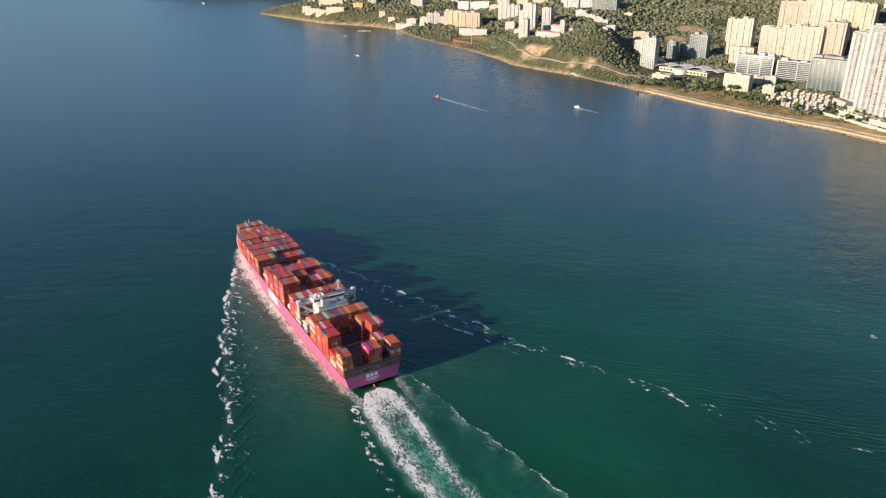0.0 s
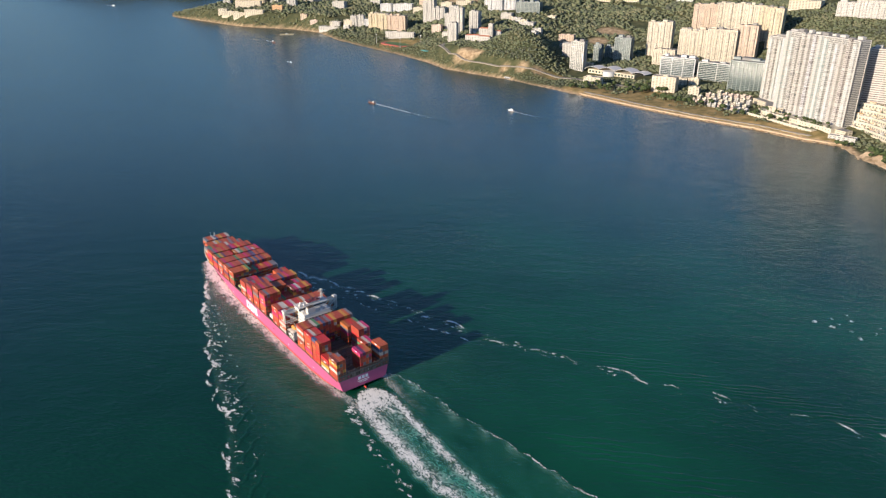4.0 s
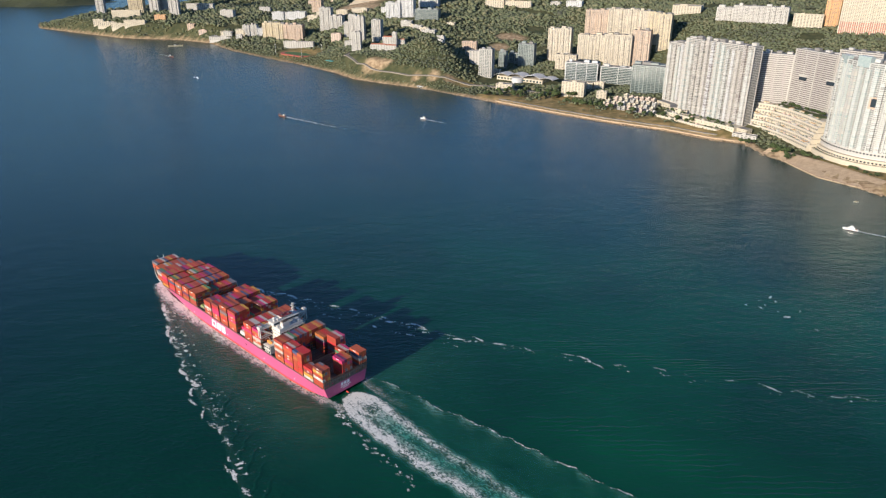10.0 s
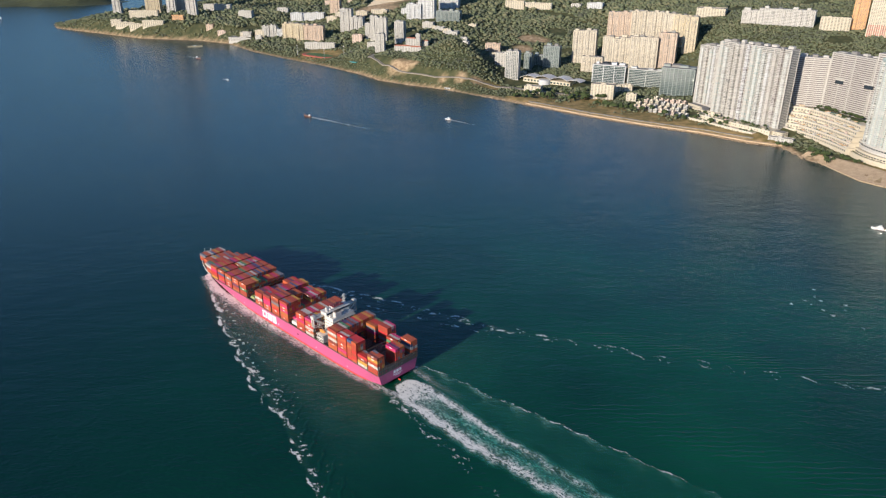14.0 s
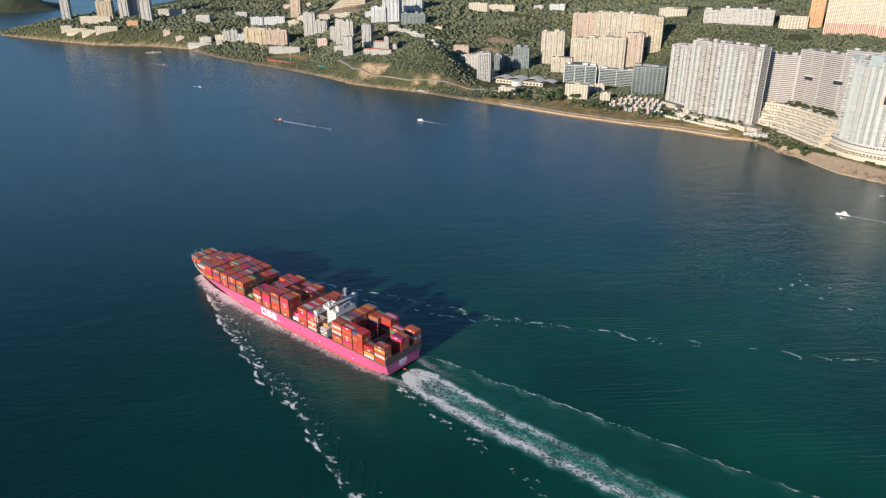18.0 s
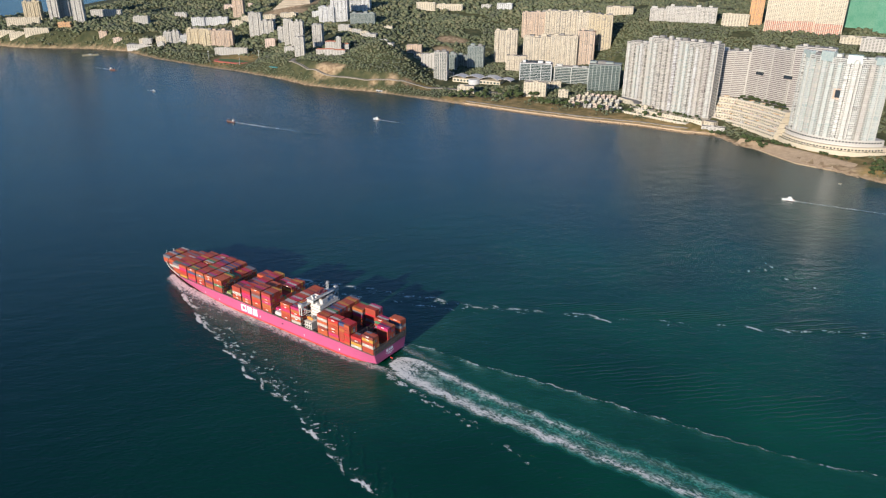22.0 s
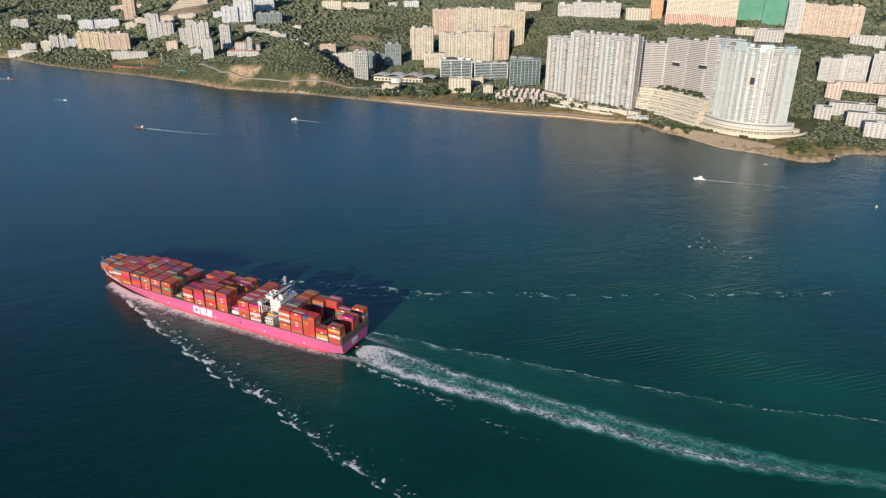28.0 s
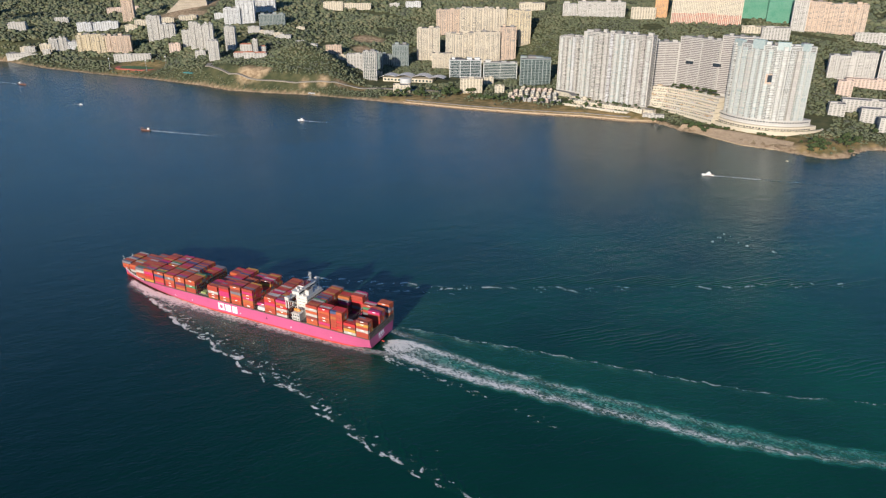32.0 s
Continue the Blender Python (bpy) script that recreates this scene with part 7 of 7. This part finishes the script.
def make_woods():
    rng = np.random.default_rng(7)
    spots = []
    for x0, x1, y0, y1, area, lo, hi in ((-1750, -600, 2300, 3500, 80, 3.4, 8.5), (-350, 1300, 950, 2150, 27, 1.9, 4.2), (-600, -350, 1900, 2500, 38, 2.4, 5.0), (-350, 1500, 2150, 2500, 44, 2.6, 5.2), (1300, 1500, 950, 2150, 60, 3, 6), (-600, 1700, 2400, 3300, 85, 3.6, 9.0), (1400, 2300, 900, 2600, 160, 5, 9)):
        n = int((x1 - x0) * (y1 - y0) / area)
        x, y = rng.uniform(x0, x1, n), rng.uniform(y0, y1, n)
        d = coast_distance(x, y)
        bare, grass = open_ground(x, y)
        patch = np.sin(x * 0.021 + 2 * np.sin(y * 0.013)) * np.sin(y * 0.019 + x * 0.006)
        keep = (d > np.where(x > 80, 10, 5)) & (bare < 0.35) & (grass < rng.uniform(0.1, 1.0, n)) & ~built_up(x, y) & (patch > (-0.82 if lo < 4 else -2))
        x, y = x[keep], y[keep]
        r = lo * np.exp(rng.normal(0.28, 0.34, len(x)).clip(-0.5, 0.95)) * np.clip(0.55 + d[keep] / 160, 0.55, 1.0)
        spots.append(np.stack([x, y, land_height(x, y) + r * rng.uniform(0.15, 0.75, len(x)), r], 1))
    p = np.concatenate(spots)
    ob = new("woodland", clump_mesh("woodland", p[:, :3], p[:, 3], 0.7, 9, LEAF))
    tagged(ob, "dense dark green woods over the coastal hills", "woods", kind="stuff")


def make_shore_trees():
    # a few shapes of tree, each with trunk, limbs and a ragged crown
    rng = np.random.default_rng(21)
    shapes = []
    for k in range(4):
        t = thing("tree", "round-crowned green tree by the shore", "tree", pose(0, 0, -200))
        h = 5.5 + k * 0.8
        trunk = add_bar(bmesh.new(), (0, 0, -0.8), (0.2, 0.1, h * 0.55), 0.32, 6, 0.2)
        for j in range(4):
            a = j * 1.57 + k
            add_bar(trunk, (0.15, 0.1, h * 0.4), (math.cos(a) * h * 0.3, math.sin(a) * h * 0.3, h * 0.75), 0.15, 5, 0.06)
        part("trunk", trunk, BARK, t)
        n = 34
        a, e, q = rng.uniform(0, 6.28, n), rng.uniform(-0.4, 1.3, n), rng.uniform(0.45, 1.0, n)
        c = np.stack([np.cos(a) * np.cos(e) * q * h * 0.5, np.sin(a) * np.cos(e) * q * h * 0.5, h * 0.78 + np.sin(e) * q * h * 0.36], 1)
        part("crown", clump_mesh("crown", c, rng.uniform(0.9, 1.6, n), 0.8, 30 + k, LEAF_NEAR), None, t)
        shapes.append(t)
    spots = []
    for line, count, spread in (([(150, 1680), (215, 1655), (300, 1650), (345, 1640)], 26, 9), ([(320, 1600), (360, 1565), (420, 1530)], 24, 7), ([(420, 1500), (500, 1440), (560, 1375)], 12, 6),
                                ([(160, 1720), (260, 1690), (330, 1675)], 22, 12), ([(600, 1290), (618, 1215), (640, 1180)], 18, 9), ([(880, 1040), (940, 1050), (980, 1010)], 14, 12), ([(702, 1020), (722, 1000), (735, 1022)], 14, 7), ([(770, 1000), (800, 1015), (830, 1035)], 16, 9)):
        pts = np.array(line, float)
        for i in range(count):
            u = rng.uniform(0, len(pts) - 1)
            j = min(int(u), len(pts) - 2)
            q = pts[j] + (pts[j + 1] - pts[j]) * (u - j) + rng.normal(0, spread, 2)
            spots.append(q)
    decks = [(float(682 + 0.309 * u + 0.951 * v), float(1318 - 0.951 * u + 0.309 * v), 53.3) for u, v in zip(rng.uniform(-50, 55, 34), rng.uniform(14.5, 20, 34))]
    decks += [(float(503 + 88 * u - 0.83 * v), float(1470 - 132 * u - 0.55 * v), 16.9) for u, v in zip(rng.uniform(0.04, 0.96, 20), rng.uniform(-6, 5, 20))]
    for u in rng.uniform(0.02, 0.98, 24):
        q = np.interp(u, (0, 0.25, 0.5, 0.75, 1), (616, 634, 655, 678, 712)), np.interp(u, (0, 0.25, 0.5, 0.75, 1), (1232, 1204, 1168, 1130, 1056))
        decks.append((float(q[0] + rng.uniform(0, 4)), float(q[1] + rng.uniform(-2, 3)), 7.2))
    for i, (x, y, *on) in enumerate([tuple(q) for q in spots] + decks):
        z = on[0] if on else float(land_height(x, y))
        s = float(rng.uniform(0.6, 1.0) if on else rng.uniform(0.9, 1.7))
        m = pose(x, y, z, 0, 0, float(rng.uniform(0, 360))) @ Matrix.Diagonal((s, s, s, 1))
        t = copy_thing(shapes[i % 4], pose(0, 0, 0)) if i >= 4 else shapes[i]
        t.matrix_basis = m
        tagged(t, group="shore trees")


def ribbon(name, line, width, material, lift=0.5, step=6.0):
    """A strip laid over the ground along a line."""
    pts = []
    for a, b in zip(line[:-1], line[1:]):
        n = max(1, int(math.dist(a, b) / step))
        pts += [(a[0] + (b[0] - a[0]) * i / n, a[1] + (b[1] - a[1]) * i / n) for i in range(n)]
    pts.append(line[-1])
    bm, last = bmesh.new(), None
    for i, (x, y) in enumerate(pts):
        a, b = pts[max(i - 1, 0)], pts[min(i + 1, len(pts) - 1)]
        L = math.dist(a, b)
        nx, ny = -(b[1] - a[1]) / L, (b[0] - a[0]) / L
        z = float(land_height(x, y)) + lift
        lo = [bm.verts.new((x + nx * s * width / 2, y + ny * s * width / 2, z - k)) for s, k in ((-1, 2.5), (-1, 0), (1, 0), (1, 2.5))]
        if last:
            for j in range(3):
                bm.faces.new((last[j], lo[j], lo[j + 1], last[j + 1]))
        last = lo
    return part(name, bm, material)


def offset_coast(first, last, inland):
    c = COAST[first:last + 1]
    out = []
    for i, (x, y) in enumerate(c):
        a, b = c[max(i - 1, 0)], c[min(i + 1, len(c) - 1)]
        L = math.dist(a, b)
        out.append((x - (b[1] - a[1]) / L * inland, y + (b[0] - a[0]) / L * inland))
    return out


def make_shore_works():
    tagged(ribbon("road", ROAD, 12, ASPHALT, 1.4), "pale concrete coast road under the knoll", "road", kind="structure")
    tagged(ribbon("promenade", offset_coast(15, 19, 17), 6, ASPHALT, 0.9), "pale shoreline footpath", "pavement", kind="structure")
    wall = surface("tan_sea_wall_stone", (0.50, 0.37, 0.24), 0.9, second=(0.30, 0.21, 0.13), scale=0.12, amount=0.9, bump=0.6)
    tagged(ribbon("sea_wall", offset_coast(15, 20, 5), 5, wall, 1.2), "tan stone sea wall along the shore", "sea wall", kind="structure")
    # sloped stone revetment from the waterline up to the round podium
    foot = [(600, 1228), (615, 1187), (621, 1147), (632, 1094), (662, 1054), (684, 1030)]
    crest = [(611, 1232), (630, 1204), (650, 1168), (670, 1133), (697, 1078), (712, 1052)]
    bm, last = bmesh.new(), None
    for k in range(26):
        u = k / 25 * 5
        i = min(int(u), 4)
        (ax, ay), (bx, by) = ([p[i][c] + (p[i + 1][c] - p[i][c]) * (u - i) for c in (0, 1)] for p in (foot, crest))
        lift = 9.4 - 3.0 * abs(u / 5 - 0.5)
        row = [bm.verts.new(q) for q in ((ax, ay, -2), (ax, ay, 1.2), (ax * 0.55 + bx * 0.45, ay * 0.55 + by * 0.45, lift * 0.5), (bx, by, lift), (bx + 4, by + 2, lift), (bx + 4, by + 2, -2))]
        if last:
            for j in range(5):
                bm.faces.new((last[j], last[j + 1], row[j + 1], row[j]))
        else:
            bm.faces.new(row)
        last = row
    bm.faces.new(last[::-1])
    bmesh.ops.recalc_face_normals(bm, faces=bm.faces[:])
    tagged(part("sea_wall", bm, wall), "tan sloped stone revetment under the round podium", "sea wall", kind="structure")
    # twin culvert mouths in the shore rocks
    drain = thing("culvert", "concrete culvert with two dark mouths at the waterline", "culvert", pose(-14, 1787, 0, 0, 0, -40))
    part("headwall", soft_box(-9, 9, 0, 6, -2, 4.2, 0.2), WALL_GREY, drain)
    for x in (-4.3, 4.3):
        part("mouth", box(x - 3.2, x + 3.2, -0.3, 1, -1, 3.0), GLASS_DARK, drain)
    # boulders along the waterline
    rng = np.random.default_rng(17)
    pts = []
    for (ax, ay), (bx, by) in zip(COAST[2:31], COAST[3:32]):
        L = math.dist((ax, ay), (bx, by))
        for _ in range(int(L / (2.4 if ax > 80 else 5.0))):
            u = rng.uniform()
            off = rng.normal(1.5, 3.0)
            pts.append((ax + (bx - ax) * u - (by - ay) / L * off, ay + (by - ay) * u + (bx - ax) / L * off, rng.uniform(0.0, 1.2)))
    stone = surface("tan_shore_rock", (0.36, 0.26, 0.17), 0.9, second=(0.16, 0.12, 0.08), scale=0.3, amount=1.0)
    ob = new("shore_rock", clump_mesh("shore_rock", np.array(pts), rng.uniform(0.8, 2.8, len(pts)), 0.6, 31, stone))
    tagged(ob, "tan boulders along the waterline", "rocks", kind="stuff")
    # sports ground
    z = float(land_height(-405, 2255)) + 1.2
    ground = thing("sports_ground", "red running track round a green pitch", "sports ground", pose(-405, 2255, z, 0, 0, -38))
    oval = lambda a, b: [(math.copysign(a, math.cos(t)) + b * math.cos(t), b * math.sin(t)) for t in [i * math.tau / 40 for i in range(40)]]
    part("track", add_prism(bmesh.new(), oval(30, 36), -3, 0), TRACK_RED, ground)
    part("pitch", add_prism(bmesh.new(), oval(28, 26), -2, 0.15), TURF, ground)
    for sx, sy in ((-60, 40), (60, 40), (60, -40), (-60, -40)):
        m = add_bar(bmesh.new(), (sx, sy, -4), (sx, sy, 26), 0.45, 6, 0.25)
        add_box(m, sx - 2, sx + 2, sy - 0.3, sy + 0.3, 25, 27.5)
        part("floodlight_mast", m, WALL_GREY, ground)
    # court
    part("court", box(-14, 14, -9, 9, -2, 0.1), surface("teal_court_paint", (0.05, 0.22, 0.22), 0.7), None, at=pose(-275, 2070, float(land_height(-275, 2070)) + 1, 0, 0, -40))
    tagged(bpy.data.objects["court"], "teal painted ball court among trees", "court", kind="structure")
    # shopping arcade with swept white roofs
    at = thing("arcade_hall", "low arcade hall with swept white roofs and a round drum", "hall", pose(232, 1812, float(land_height(232, 1812)), 0, 0, -34))
    part("hall", soft_box(-66, 62, 0, 34, -6, 9, 0.4), WALL_CREAM, at)
    for j in range(14):
        part("window", box(-2.6, 2.6, -0.25, 0.3, 2, 6.5), GLASS_BLUE, at, at=pose(-60 + j * 9, 0, 0))
    for x, y, w, d, lift in ((-52, 2, 40, 34, 9), (-14, 8, 46, 36, 11), (30, 10, 48, 36, 12), (70, 6, 40, 32, 9)):
        bm = bmesh.new()
        top, bot = [], []
        for i in range(11):
            u = i / 10
            xx, zz = (u - 0.5) * w, 9 + lift * (1 - (2 * u - 1) ** 2) * 0.6 + 3 * u
            top.append([bm.verts.new((xx, yy, zz + 0.6)) for yy in (-d / 2, d / 2)])
            bot.append([bm.verts.new((xx, yy, zz)) for yy in (-d / 2, d / 2)])
        for i in range(10):
            bm.faces.new((top[i][0], top[i + 1][0], top[i + 1][1], top[i][1]))
            bm.faces.new((bot[i][0], bot[i][1], bot[i + 1][1], bot[i + 1][0]))
            for s in (0, 1):
                bm.faces.new((top[i][s], top[i + 1][s], bot[i + 1][s], bot[i][s]))
        for i in (0, 10):
            bm.faces.new((top[i][0], top[i][1], bot[i][1], bot[i][0]))
        bmesh.ops.recalc_face_normals(bm, faces=bm.faces[:])
        part("swept_roof", bm, STEEL_WHITE, at, at=pose(x, y + 8, 0, 0, 0, 0))
    part("drum", add_prism(bmesh.new(), [(15 * math.cos(t), 15 * math.sin(t)) for t in [i * math.tau / 28 for i in range(28)]], -4, 10), WALL_GREY, at, "round drum", at=pose(-6, 0, 0))
    # white terrace houses by the shore below the office block
    rng = random.Random(5)
    for row, (x0, y0, n) in enumerate(((402, 1578, 9), (422, 1592, 8), (388, 1562, 10), (446, 1606, 6))):
        for i in range(n):
            x, y = x0 + i * 9.5 + rng.uniform(-1, 1), y0 - i * 9.0 + rng.uniform(-1, 1)
            low_house("terrace_house", "small cream terrace house behind the shore", x, y, float(land_height(x, y)) + (2.5 if row in (1, 3) else 0), rng.uniform(7.5, 9.4), 10, (6 if row == 2 else 8) + rng.uniform(0, 3), 228, rng.choice((WALL_CREAM, WALL_CREAM, WALL_PINK, WALL_WHITE)),
                      "flat", "shore terrace houses", 500 + i + 20 * row)
    # cream podium of the long slab, boathouse and seaside hall
    for label, pts, d, z0, z1 in (("cream garden podium below the white slab", [(500, 1482), (590, 1344), (606, 1322)], 16, 8, 15), ("cream garden podium of the slab wing", [(505, 1560), (520, 1520), (512, 1490)], 14, 10, 19)):
        slab_tower("garden_podium", label, pts, d, z0, z1, WALL_CREAM, None, 3.5, 0.6, 0.5, 8, 1.0, 0.5, plant=0, category="podium")
    low_house("boathouse", "small white boathouse at the waterline", -240, 2000, 4, 14, 9, 6, 235, WALL_WHITE, "hip", "", 900, "boathouse")
    low_house("sea_hall", "long low white hall under the tower", 596, 1306, 5, 42, 12, 6, 236, WALL_WHITE, "flat", "", 901, "hall")
    # the pale benched slope cut into the hill behind the white towers
    cut = thing("cut_slope", "pale benched concrete slope cut into the wooded hill", "slope", pose(-258, 2712, 100, 0, 0, -12))
    pale = surface("pale_sprayed_concrete", (0.50, 0.42, 0.31), 0.9, second=(0.34, 0.28, 0.20), scale=0.05, amount=0.9, bump=0.5)
    for j in range(9):
        w0, w1 = 78 - 3.0 * j, 75 - 3.0 * j
        y0, z0 = j * 11.0, j * 7.0 - 4
        bm = bmesh.new()
        lo = [bm.verts.new(q) for q in ((-w0 + 4 * j, y0, z0), (w0, y0, z0), (w0, y0 + 30, z0 - 14), (-w0 + 4 * j, y0 + 30, z0 - 14))]
        hi = [bm.verts.new(q) for q in ((-w1 + 4 * j, y0 + 8, z0 + 6.2), (w1, y0 + 8, z0 + 6.2), (w1, y0 + 30, z0 + 6.6), (-w1 + 4 * j, y0 + 30, z0 + 6.6))]
        for i in range(4):
            bm.faces.new((lo[i], lo[(i + 1) % 4], hi[(i + 1) % 4], hi[i]))
        bm.faces.new(hi)
        bm.faces.new(lo[::-1])
        part("bench", bm, pale, cut)
    # far island beyond the strait
    X, Y = np.meshgrid(np.arange(-3600, -1790, 40.0), np.arange(3700, 4900, 40.0), indexing="ij")
    Z = -20 + 150 * np.exp(-(((X + 2700) / 520) ** 2 + ((Y - 4300) / 330) ** 2)) + 90 * np.exp(-(((X + 2120) / 190) ** 2 + ((Y - 4120) / 150) ** 2))
    Z += 6 * np.sin(X * 0.03) * np.sin(Y * 0.027)
    n, k = X.shape
    idx = np.arange(n * k).reshape(n, k)
    q = np.stack([idx[:-1, :-1], idx[1:, :-1], idx[1:, 1:], idx[:-1, 1:]], -1).reshape(-1, 4)
    isle = new("island", raw("island", np.stack([X, Y, Z], -1).reshape(-1, 3).tolist(), q[Z.ravel()[q].max(1) > -8].tolist(), surface("far_island_scrub", (0.05, 0.06, 0.025), 0.95, scale=0.01, amount=0.8)))
    tagged(isle, "dark wooded island across the strait", "island", kind="structure")


make_shore_works()
make_woods()
make_shore_trees()


# ---------------------------------------------------------------- what moves
def motions():
    times = (0, 4, 8, 12, 16, 20, 24, 28, 32)
    for ob in (SHIP, WAKE, WAVES):
        walk(ob, [(t, ship_pose(t)) for t in times])
    walk(DRIFT, [(t, pose(443 - 3.7 * t, 640 + 2.9 * t, 0)) for t in (0, 16, 32)])
    for ob, a, b, turn, off in FLEET:
        walk(ob, [(t, pose(a[0] + (b[0] - a[0]) * t / 32 + off[0], a[1] + (b[1] - a[1]) * t / 32 + off[1], 0, 0, 0, turn)) for t in (0, 16, 32)])


motions()
